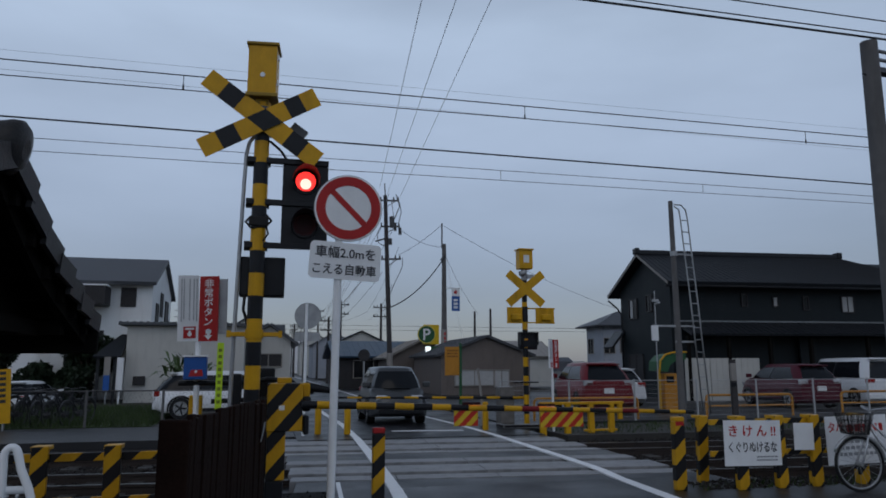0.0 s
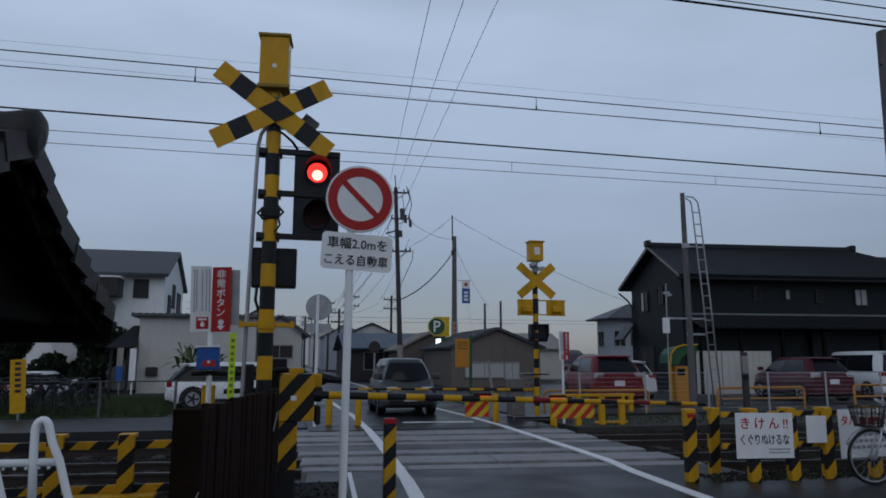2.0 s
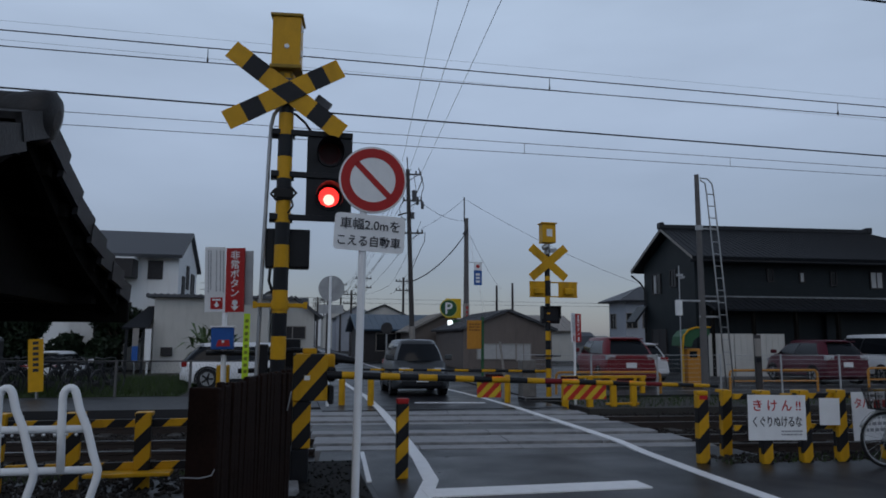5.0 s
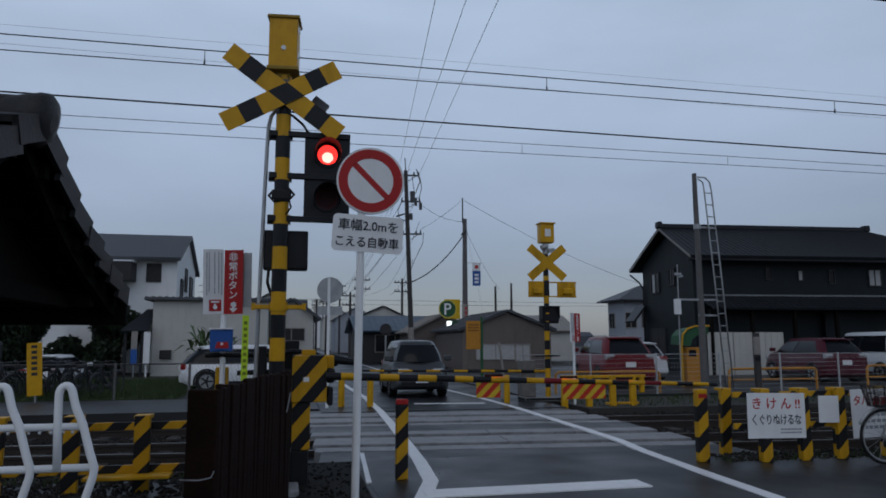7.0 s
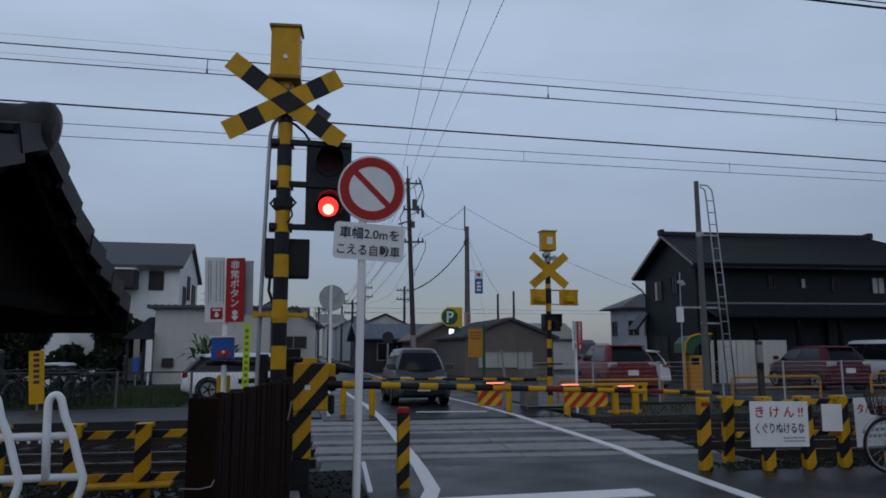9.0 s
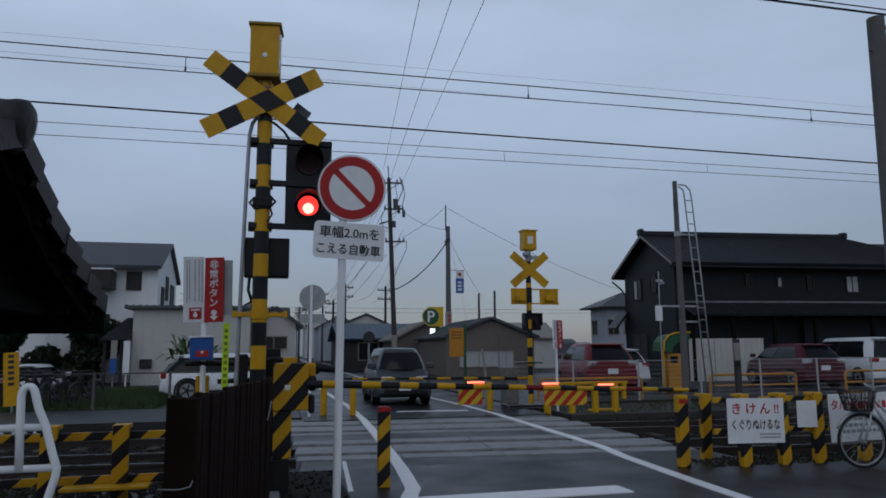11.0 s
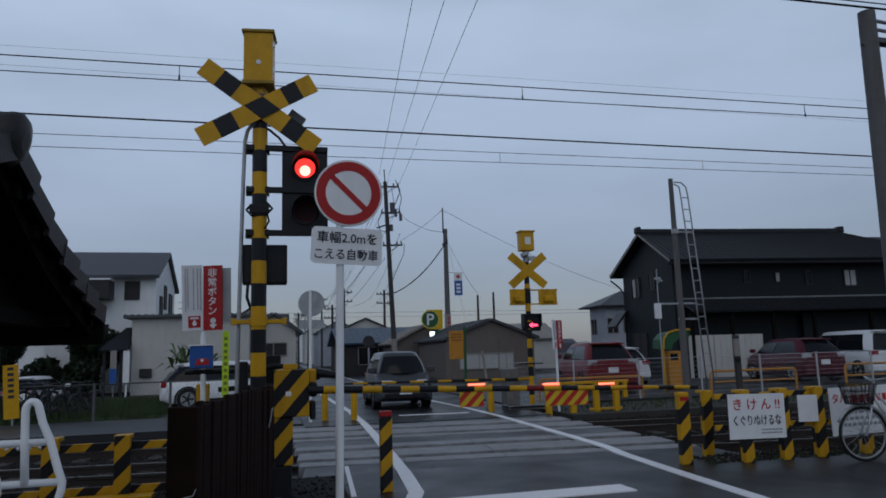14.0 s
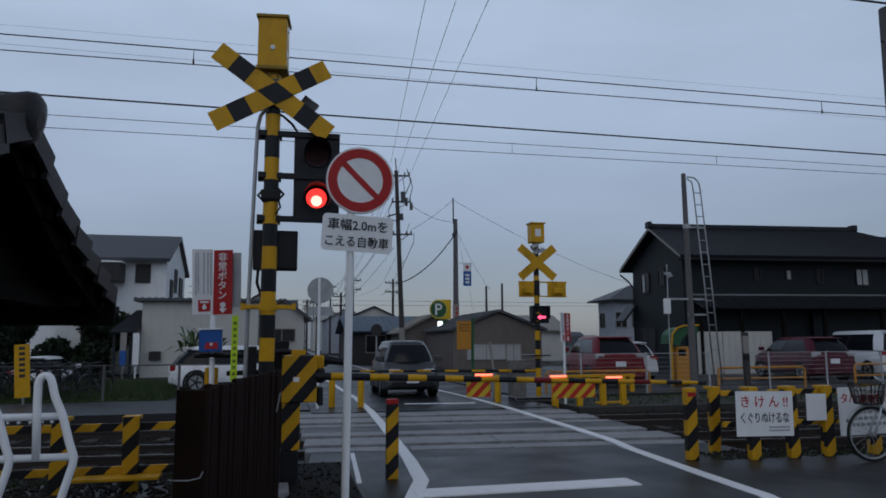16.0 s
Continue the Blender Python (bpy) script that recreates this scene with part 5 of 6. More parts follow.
rod(bm, (0.9, 0, 5.4), (1.3, 0, 3.6), 0.012)
part("banner", bm, [WHITE, BLUE, INK_RED], p2, "blue and white banner")
bm = B()
for k in range(5):
    box(bm, -0.07, 0.07, -0.238, -0.230, 2.5 + 0.3 * k, 2.7 + 0.3 * k)
part("wrap_print", bm, INK_RED, p2, "faded red print")
for x, y, h in ((7.1, 70, 8.0), (6.9, 98, 9.5), (7.1, 128, 10), (5.95, 70, 6.4), (5.7, 150, 10.5), (6.4, 180, 11), (11.1, 70, 7.8), (6.2, 215, 11.5), (5.3, 100, 7.6), (4.6, 118, 8.4), (7.6, 160, 10.5), (4.4, 84, 6.6)):
    utility_pole(x, y, h, 0.14, arms=(0.4, 1.3), span=0.8)
for x, y, h in ((20.8, 70, 7.2), (22.5, 70, 7.5)):
    utility_pole(x, y, h, 0.14, arms=(), span=0.6)
road_wires = ((6.95, 43.4, 12.4), (7.0, 70, 8.4), 0.3), ((6.2, 43.4, 11.0), (5.7, 72, 6.4), 0.3), ((7.6, 43.4, 9.0), (9.9, 71, 7.2), 0.4), \
    ((7.0, 70, 8.4), (6.9, 98, 9.2), 0.4), ((6.9, 98, 9.2), (7.1, 128, 9.8), 0.4), ((5.7, 72, 6.4), (5.7, 150, 10.2), 0.7), \
    ((7.1, 43.4, 5.2), (12.0, 47.8, 9.1), 0.5), ((7.6, 43.4, 8.5), (11.85, 47.8, 11.5), 0.15), ((7.6, 43.4, 10.2), (11.9, 47.8, 9.9), 0.3), ((6.4, 43.4, 8.9), (7.0, 70, 7.6), 0.4), \
    ((6.3, 43.4, 12.1), (5.7, 72, 6.5), 0.2), ((6.6, 43.4, 10.6), (5.7, 72, 5.9), 0.3), ((7.5, 43.4, 10.6), (7.6, 70, 7.9), 0.3), ((6.4, 43.4, 8.4), (5.2, 72, 5.6), 0.4), ((6.6, 43.4, 7.4), (5.7, 72, 5.2), 0.5), ((7.2, 43.4, 6.6), (9.9, 71, 6.2), 0.5), ((6.4, 70, 8.2), (6.4, 98, 8.8), 0.4), ((9.9, 71, 7.1), (9.8, 110, 8.8), 0.5), ((12.0, 47.8, 11.4), (34.0, 60, 6.2), 0.6), ((-20, 60, 5.2), (45, 60, 5.0), 0.1), ((-20, 61, 4.8), (45, 61, 4.9), 0.15), ((12.0, 47.8, 9.5), (20, 66, 6.6), 0.4)
for a, b, d in road_wires:
    a = (a[0] + (0.35 if a[1] == 43.4 else 0.0), a[1], a[2])
    wire(a, b, 0.035 if b == (12.0, 47.8, 9.1) else 0.012, d, "dark service cable between utility poles", WIRE, "service cables")


# ---- buildings ----
def window(parent, m, w, h, glass=GLASS, frame_mat=TRIM, name="window", bars_n=1):
    """A framed window facing -y at m, set into the wall's face."""
    bm = B()
    for x0, x1, z0, z1 in ((-w / 2 - 0.05, -w / 2, -h / 2 - 0.05, h / 2 + 0.05), (w / 2, w / 2 + 0.05, -h / 2 - 0.05, h / 2 + 0.05),
                           (-w / 2, w / 2, h / 2, h / 2 + 0.05), (-w / 2, w / 2, -h / 2 - 0.05, -h / 2)):
        box(bm, x0, x1, -0.07, 0.02, z0, z1)
    for k in range(bars_n):
        x = -w / 2 + w * (k + 1) / (bars_n + 1)
        box(bm, x - 0.025, x + 0.025, -0.05, 0.0, -h / 2, h / 2)
    fr = part(name, bm, frame_mat, parent, "window frame")
    fr.matrix_basis = m
    bm = B()
    box(bm, -w / 2, w / 2, -0.03, 0.01, -h / 2, h / 2)
    part("pane", bm, glass, fr)
    return fr


def gable_body(bm, x0, x1, y0, y1, ze, zr, along="x", ridge=None):
    """Closed walls with gables."""
    if along == "x":
        ym = ridge or (y0 + y1) / 2
        out = [(y0, 0), (y1, 0), (y1, ze), (ym, zr), (y0, ze)]
        a = [bm.verts.new((x0, y, z)) for y, z in out]
        b = [bm.verts.new((x1, y, z)) for y, z in out]
    else:
        xm = (x0 + x1) / 2
        out = [(x0, 0), (x1, 0), (x1, ze), (xm, zr), (x0, ze)]
        a = [bm.verts.new((x, y0, z)) for x, z in out]
        b = [bm.verts.new((x, y1, z)) for x, z in out]
    bm.faces.new(a)
    bm.faces.new(b[::-1])
    for k in range(5):
        bm.faces.new((a[k], b[k], b[(k + 1) % 5], a[(k + 1) % 5]))


def roof_slope(bm, pts, thick=0.14):
    """One slope from its four corners, with thickness and tile ribs running down it."""
    p = [Vector(q) for q in pts]
    nrm = (p[1] - p[0]).cross(p[3] - p[0]).normalized()
    if nrm.z < 0:
        nrm = -nrm
    lo = [bm.verts.new(q) for q in p]
    hi = [bm.verts.new(q + nrm * thick) for q in p]
    bm.faces.new(lo[::-1])
    bm.faces.new(hi)
    for k in range(4):
        bm.faces.new((lo[k], lo[(k + 1) % 4], hi[(k + 1) % 4], hi[k]))
    return nrm


def ribs(bm, pts, thick, pitch, r):
    p = [Vector(q) for q in pts]
    nrm = (p[1] - p[0]).cross(p[3] - p[0]).normalized()
    if nrm.z < 0:
        nrm = -nrm
    n = max(2, int((p[1] - p[0]).length / pitch))
    for k in range(n + 1):
        a, b = p[0].lerp(p[1], k / n), p[3].lerp(p[2], k / n)
        rod(bm, a + nrm * thick, b + nrm * thick, r, seg=6)


# dark green two-storey house
X0, X1, Y0, Y1, ZE, ZR = 19.15, 33.1, 30.45, 36.4, 5.70, 7.20
YM = 33.05
house = thing("house", pose(18.7, 33.4, 0, 0, 0, -5.2) @ pose(-18.7, -33.4, 0), "dark green two-storey house with a dark tiled roof", "house", "houses")
bm = B()
gable_body(bm, X0, X1, Y0, Y1, ZE, ZR - 0.12, ridge=YM)
part("wall", bm, WALL_DARK, house)
bm = B()
for z in [0.6 + 0.3 * k for k in range(16)]:
    box(bm, X0 + 0.02, X1, Y0 - 0.012, Y0, z, z + 0.02)
part("cladding_joint", bm, WALL_DARK, house)
ov = 0.45
fs = [(X0 - ov, Y0 - 0.75, ZE - 0.31), (X1 + 0.8, Y0 - 0.75, ZE - 0.31), (X1 - 2.8, YM, ZR), (X0 - ov, YM, ZR)]
bs = [(X0 - ov, Y1 + 0.75, ZE - 0.31), (X1 + 0.8, Y1 + 0.75, ZE - 0.31), (X1 - 2.8, YM, ZR), (X0 - ov, YM, ZR)]
hs = [(X1 + 0.8, Y0 - 0.75, ZE - 0.31), (X1 + 0.8, Y1 + 0.75, ZE - 0.31), (X1 - 2.8, YM + 0.01, ZR), (X1 - 2.8, YM - 0.01, ZR)]
for q in (fs, bs, hs):
    bm = B()
    roof_slope(bm, q, 0.16)
    part("roof", bm, TILE, house, "dark tiled roof slope")
    if q is not hs:
        bm = B()
        ribs(bm, q, 0.16, 0.3, 0.03)
        tagged(part("tile_rib", bm, TILE, house), kind="stuff")
bm = B()
box(bm, X0 - ov - 0.05, X1 - 2.7, YM - 0.16, YM + 0.16, ZR + 0.1, ZR + 0.36, bevel=0.06)
box(bm, X0 - ov - 0.12, X0 - ov + 0.12, YM - 0.22, YM + 0.22, ZR + 0.12, ZR + 0.46, bevel=0.05)
box(bm, X1 - 2.9, X1 - 2.6, YM - 0.22, YM + 0.22, ZR + 0.12, ZR + 0.46, bevel=0.05)
part("ridge", bm, TILE, house)
bm = B()
for s in (1, -1):
    a = Vector((X0 - ov + 0.02, YM, ZR - 0.02))
    b = Vector((X0 - ov + 0.02, Y0 - 0.75 if s > 0 else Y1 + 0.75, ZE - 0.33))
    vs = [bm.verts.new(p) for p in (a + Vector((0, 0, 0.04)), b + Vector((0, 0, 0.04)), b + Vector((0, 0, 0.17)), a + Vector((0, 0, 0.17)))]
    ws = [bm.verts.new(v.co + Vector((-0.05, 0, 0))) for v in vs]
    bm.faces.new(vs)
    bm.faces.new(ws[::-1])
    for k in range(4):
        bm.faces.new((vs[k], ws[k], ws[(k + 1) % 4], vs[(k + 1) % 4]))
part("bargeboard", bm, TRIM, house, "pale bargeboard")
bm = B()
pent = [(X0 + 0.2, Y0 - 1.5, 2.95), (X1 + 0.6, Y0 - 1.5, 2.95), (X1 + 0.6, Y0 + 0.02, 3.55), (X0 + 0.2, Y0 + 0.02, 3.55)]
roof_slope(bm, pent, 0.1)
part("pent_roof", bm, TILE, house, "dark tiled lean-to roof")
bm = B()
ribs(bm, pent, 0.1, 0.3, 0.03)
tagged(part("tile_rib", bm, TILE, house), kind="stuff")
bm = B()
box(bm, X0 + 0.2, X1 + 0.6, Y0 - 0.03, Y0 + 0.06, 3.66, 3.74)
part("flashing", bm, mat("pale_flashing", (0.16, 0.17, 0.18), 0.4, 0.3), house, "pale metal flashing")
bm = B()
pipe(bm, [(X0 - 0.6, Y0 - 0.8, 5.32), (X1 + 0.8, Y0 - 0.8, 5.30)], 0.06)
pipe(bm, [(X0 - 0.5, Y1 + 0.6, 5.25), (X0 - 0.15, Y1 + 0.2, 4.8), (X0 - 0.08, Y1 - 0.2, 4.4), (X0 - 0.08, Y1 - 0.2, 0.2)], 0.05)
part("gutter", bm, BLACK, house)
for x, w, h, z in ((23.0, 0.24, 0.55, 4.75), (24.65, 0.2, 0.42, 4.68), (26.3, 0.24, 0.6, 4.63), (28.6, 0.62, 0.75, 4.6), (31.2, 0.9, 0.9, 4.6)):
    window(house, pose(x, Y0, z), w, h, CURTAIN if x in (24.65, 28.6) else GLASS, SHUTTER, bars_n=0 if w < 0.5 else 1)
for y, w, h, z in ((34.7, 0.95, 1.0, 4.6), (32.7, 0.6, 0.8, 4.75)):
    window(house, pose(X0, y, z, 0, 0, -90), w, h, GLASS, SHUTTER)
bm = B()
box(bm, X0 - 0.045, X0 - 0.032, 34.72, 35.05, 4.12, 5.08)
part("curtain", bm, CURTAIN, house, "pale drawn curtain")
window(house, pose(X0, 34.6, 1.2, 0, 0, -90), 1.7, 1.9, SHUTTER, SHUTTER)
# small side roof on the gable end
bm = B()
sr_ = [(X0 - 0.7, Y1 - 0.4, 2.55), (X0 - 0.7, Y1 + 0.9, 2.55), (X0 + 0.02, Y1 + 0.9, 3.45), (X0 + 0.02, Y1 - 0.4, 3.45)]
roof_slope(bm, sr_, 0.12)
part("side_roof", bm, TILE, house, "small side roof")
# pale shutters of the ground floor
for x in (19.70, 20.94, 22.18):
    bm = B()
    box(bm, x - 0.6, x + 0.6, Y0 - 1.25, Y0 - 1.18, 0.0, 1.92)
    for k in range(1, 4):
        box(bm, x - 0.6 + 0.3 * k - 0.015, x - 0.6 + 0.3 * k + 0.015, Y0 - 1.27, Y0 - 1.25, 0.0, 1.92)
    part("shutter", bm, WALL_CREAM, house, "pale panelled shutter")
for x in (19.3, 21.3, 23.4, 25.5, 28.5, 31.5, 34.5):
    bm = B()
    box(bm, x - 0.06, x + 0.06, Y0 - 1.35, Y0 - 1.15, 0, 2.95)
    part("porch_post", bm, WOOD_DARK, house)
bm = B()
box(bm, 25.6, 34.4, Y0 - 0.3, Y0 - 0.2, 0, 2.9)
part("porch_back", bm, WALL_DARK, house)


def simple_house(x0, x1, y0, y1, ze, zr, wall, roof, label, along="x", over=0.4, windows=()):
    t = thing("house", pose(0, 0, 0), label, "house", "houses")
    bm = B()
    gable_body(bm, x0, x1, y0, y1, ze, zr - 0.05, along)
    part("wall", bm, wall, t)
    if along == "x":
        ym = (y0 + y1) / 2
        k = (zr - ze) / (ym - y0)
        q = [[(x0 - over, y0 - over, ze - k * over), (x1 + over, y0 - over, ze - k * over), (x1 + over, ym, zr), (x0 - over, ym, zr)],
             [(x0 - over, y1 + over, ze - k * over), (x1 + over, y1 + over, ze - k * over), (x1 + over, ym, zr), (x0 - over, ym, zr)]]
    else:
        xm = (x0 + x1) / 2
        k = (zr - ze) / (xm - x0)
        q = [[(x0 - over, y0 - over, ze - k * over), (x0 - over, y1 + over, ze - k * over), (xm, y1 + over, zr), (xm, y0 - over, zr)],
             [(x1 + over, y0 - over, ze - k * over), (x1 + over, y1 + over, ze - k * over), (xm, y1 + over, zr), (xm, y0 - over, zr)]]
    for c in q:
        bm = B()
        roof_slope(bm, c, 0.12)
        part("roof", bm, roof, t)
        if y0 < 60:
            bm = B()
            ribs(bm, c, 0.12, 0.45, 0.025)
            tagged(part("roof_rib", bm, roof, t), kind="stuff")
    for x, z, w, h, g in windows:
        window(t, pose(x, y0, z), w, h, g)
    return t


# white two-storey house, its gable to the road
wh = thing("house", pose(0, 0, 0), "white two-storey house with a grey roof", "house", "houses")
bm = B()
gable_body(bm, -10.6, -5.6, 38.2, 45.4, 5.75, 7.3)
part("wall", bm, WALL_WHITE, wh)
for q in ([(-11.0, 37.7, 5.6), (-5.4, 37.7, 5.6), (-5.4, 41.8, 7.3), (-11.0, 41.8, 7.3)], [(-11.0, 45.9, 5.5), (-5.4, 45.9, 5.5), (-5.4, 41.8, 7.3), (-11.0, 41.8, 7.3)]):
    bm = B()
    roof_slope(bm, q, 0.18)
    part("roof", bm, ROOF_GREY, wh)
window(wh, pose(-6.72, 38.2, 5.02), 0.62, 0.86, SHUTTER, SHUTTER, bars_n=0)
for y, w, z in ((39.8, 0.7, 4.2), (41.3, 0.7, 4.9), (43.4, 1.1, 4.6)):
    window(wh, pose(-5.6, y, z, 0, 0, 90), w, 1.2, SHUTTER, SHUTTER, bars_n=0)
bm = B()
box(bm, -10.6, -7.55, 36.9, 38.2, 4.55, 5.45, bevel=0.02)
part("balcony", bm, SHUTTER, wh, "dark balcony")
bm = B()
box(bm, -10.6, -7.5, 36.9, 38.3, 5.45, 5.52)
part("balcony_rail", bm, WHITE_PIPE, wh)
window(wh, pose(-8.6, 38.2, 2.5), 1.6, 1.6, SHUTTER, SHUTTER)
bm = B()
roof_slope(bm, [(-8.6, 37.0, 2.1), (-6.6, 37.0, 2.1), (-6.6, 38.2, 2.8), (-8.6, 38.2, 2.8)], 0.1)
part("porch_roof", bm, TILE, wh)
bm = B()
for z in (3.6, 3.9, 4.25, 4.6):
    box(bm, -4.85, -3.9, 41.0, 41.03, z, z + 0.03)
rod(bm, (-4.3, 41.0, 3.4), (-4.3, 41.0, 4.8), 0.03)
rod(bm, (-4.3, 41.0, 3.4), (-5.15, 41.0, 3.4), 0.03)
part("aerial", bm, GALV, wh, "grey aerial")

shed = thing("shed", pose(0, 0, 0), "pale flat-roofed shed behind the minivan", "shed")
bm = B()
box(bm, -6.15, -0.95, 35.2, 41.0, -0.05, 3.45, bevel=0.02)
part("wall", bm, WALL_CREAM, shed)
bm = B()
box(bm, -6.5, -0.8, 34.9, 41.2, 3.45, 3.6, bevel=0.02)
for k in range(20):
    rod(bm, (-6.4 + 0.29 * k, 34.88, 3.55), (-6.4 + 0.29 * k, 34.98, 3.55), 0.09, seg=8)
part("roof", bm, ROOF_GREY, shed, "dark corrugated roof edge")
bm = B()
box(bm, -5.75, -5.25, 35.0, 35.2, 0.75, 1.15, bevel=0.02)
part("meter_box", bm, SHUTTER, shed)
bm = B()
roof_slope(bm, [(-7.35, 34.4, 1.95), (-6.2, 34.4, 1.95), (-6.2, 36.4, 3.0), (-6.6, 36.4, 3.0)], 0.1)
for x in (-7.15, -6.45):
    box(bm, x - 0.06, x + 0.06, 34.5, 34.6, -0.05, 1.95)
part("lean_to", bm, TILE, shed, "grey lean-to roof")
bm = B()
box(bm, -6.32, -6.05, 34.3, 34.36, 0.5, 1.98)
box(bm, -6.22, -6.15, 34.34, 34.4, -0.05, 1.9)
solid("vertical_sign", bm, WHITE, "narrow white upright sign under the lean-to", "sign", "upright signs")
vs2 = thing("vertical_sign", pose(-6.72, 34.3, 0), "blue and white upright sign beside the lean-to", "sign", "upright signs")
bm = B()
box(bm, -0.13, 0.13, 0, 0.05, 0.5, 1.2)
part("lower_board", bm, BLUE, vs2, "faded blue board")
bm = B()
box(bm, -0.13, 0.13, 0, 0.05, 1.2, 2.0)
part("upper_board", bm, TRIM, vs2, "grey board")
bm = B()
rod(bm, (0, 0.08, -0.05), (0, 0.08, 1.95), 0.03)
part("post", bm, GALV, vs2)

simple_house(-0.9, 1.3, 38, 44, 2.9, 3.7, WALL_CREAM, ROOF_GREY, "small pale house with a grey roof behind the shed", "y", 0.35, ((0.2, 1.9, 1.3, 0.6, SHUTTER),))
simple_house(-1.2, 1.0, 52, 58, 3.4, 4.6, WALL_WHITE, TILE, "small white house with a dark roof", "x", 0.4)
simple_house(9.5, 14.7, 38.5, 46, 2.2, 3.2, WALL_BEIGE, ROOF_GREY, "beige low gabled workshop", "y", 0.25, ((11.4, 0.95, 2.2, 0.8, CURTAIN), (13.0, 0.9, 0.8, 0.9, CURTAIN)))
simple_house(5.2, 12.5, 52, 60, 2.35, 3.45, SHUTTER, ROOF_BLUE, "low building with a blue steel roof", "x", 0.5, ((7, 1.4, 1.4, 1.2, GLASS), (9.6, 1.4, 1.6, 1.2, GLASS)))
simple_house(8.0, 12.4, 46.8, 51.5, 2.2, 3.3, WALL_BEIGE, TRIM, "low building with a pale sheet roof", "y", 0.3)
bh = thing("house", pose(0, 0, 0), "pale blue-grey two-storey house with a hipped dark roof", "house", "houses")
bm = B()
box(bm, 26.1, 34.0, 52, 55, 0, 4.75)
part("wall", bm, WALL_BLUE, bh)
for c in ([(25.4, 51.4, 4.7), (34.7, 51.4, 4.7), (32.0, 53.5, 5.95), (28.2, 53.5, 5.95)], [(25.4, 55.6, 4.7), (34.7, 55.6, 4.7), (32.0, 53.5, 5.95), (28.2, 53.5, 5.95)],
          [(25.4, 51.4, 4.7), (25.4, 55.6, 4.7), (28.2, 53.52, 5.95), (28.2, 53.48, 5.95)], [(34.7, 51.4, 4.7), (34.7, 55.6, 4.7), (32.0, 53.52, 5.95), (32.0, 53.48, 5.95)]):
    bm = B()
    roof_slope(bm, c, 0.12)
    part("roof", bm, ROOF_GREY, bh)
for x, y, z, turn, g in ((26.1, 54.2, 3.2, -90, GLASS), (28.0, 52, 3.2, 0, SHUTTER), (26.6, 52, 3.2, 0, GLASS)):
    window(bh, pose(x, y, z, 0, 0, turn), 0.9, 1.15, g)
simple_house(17.5, 22.5, 54, 60, 2.4, 3.6, WALL_CREAM, TRIM, "low pale building with a light roof", "x", 0.3)
simple_house(-17.0, -13.7, 52, 60, 2.0, 3.6, WALL_WHITE, WHITE_PIPE, "low building with a pale roof beyond the yard", "y", 0.15)
for i, (x, y, w, h) in enumerate(((0.5, 76, 5, 6.5), (0.2, 95, 4.5, 7.5), (0.3, 120, 5, 8), (10.5, 80, 6, 5.5), (9.8, 105, 6, 6.5), (0.8, 150, 4.5, 10), (9.6, 140, 6, 8), (1.0, 200, 5, 12), (9.5, 190, 7, 10))):
    simple_house(x - w / 2 if x > 5 else x - w, x + w / 2 if x > 5 else x, y, y + 10, h * 0.75, h, (WALL_CREAM, WALL_BLUE, WALL_WHITE)[i % 3], (ROOF_GREY, TILE)[i % 2],
                 "far house along the road", "y", 0.3, ((x - 1.5 if x < 5 else x, h * 0.5, 1.2, 1.0, GLASS),))
bm = B()
rr = random.Random(4)
for k in range(90):
    x = -260 + k * 7 + rr.uniform(-2, 2)
    w, h, y = rr.uniform(5, 12), rr.uniform(3.5, 8.5), rr.uniform(210, 330)
    if -3 < x * 0.9 < 25 and h > 6:
        h = 5
    gable_body(bm, x, x + w, y, y + 9, h * 0.7, h, rr.choice("xy"))
solid("far_houses", bm, mat("far_roofs", (0.11, 0.12, 0.14), 0.7, vary=0.5, scale=0.08), "row of far grey houses on the horizon", kind="stuff")

# ---- parking sign ----
ps = thing("parking_sign", pose(10.05, 44.1, 0), "yellow parking sign with a green disc and a lit panel", "parking sign")
bm = B()
rod(bm, (0.35, 0.1, 0), (0.35, 0.1, 3.6), 0.06)
part("pole", bm, STEEL, ps)
bm = B()
box(bm, -0.35, 0.68, -0.05, 0.08, 2.95, 4.2, bevel=0.03)
part("board", bm, mat("bright_yellow", (0.62, 0.40, 0.015), 0.4), ps)
bm = B()
disc(bm, (-0.15, -0.10, 3.58), 0.56, 0.05, 36)
pd = part("disc", bm, GREEN, ps, "green disc with yellow rim")
bm = B()
ringplate(bm, (-0.15, -0.105, 3.58), 0.52, 0.58, 0.06, 36)
part("disc_rim", bm, mat("pale_yellow_rim", (0.6, 0.5, 0.1), 0.4), ps)
text("lettering", "P", 0.72, WHITE, pd, pose(-0.13, -0.105, 3.58), "white letter")
bm = B()
box(bm, -0.15, 0.75, -0.04, 0.06, 2.42, 2.82, bevel=0.02)
part("panel", bm, GREEN, ps)
bm = B()
box(bm, -0.2, 0.12, -0.055, -0.04, 2.45, 2.82)
part("lit_panel", bm, SIGN_LIT, ps, "lit white panel")

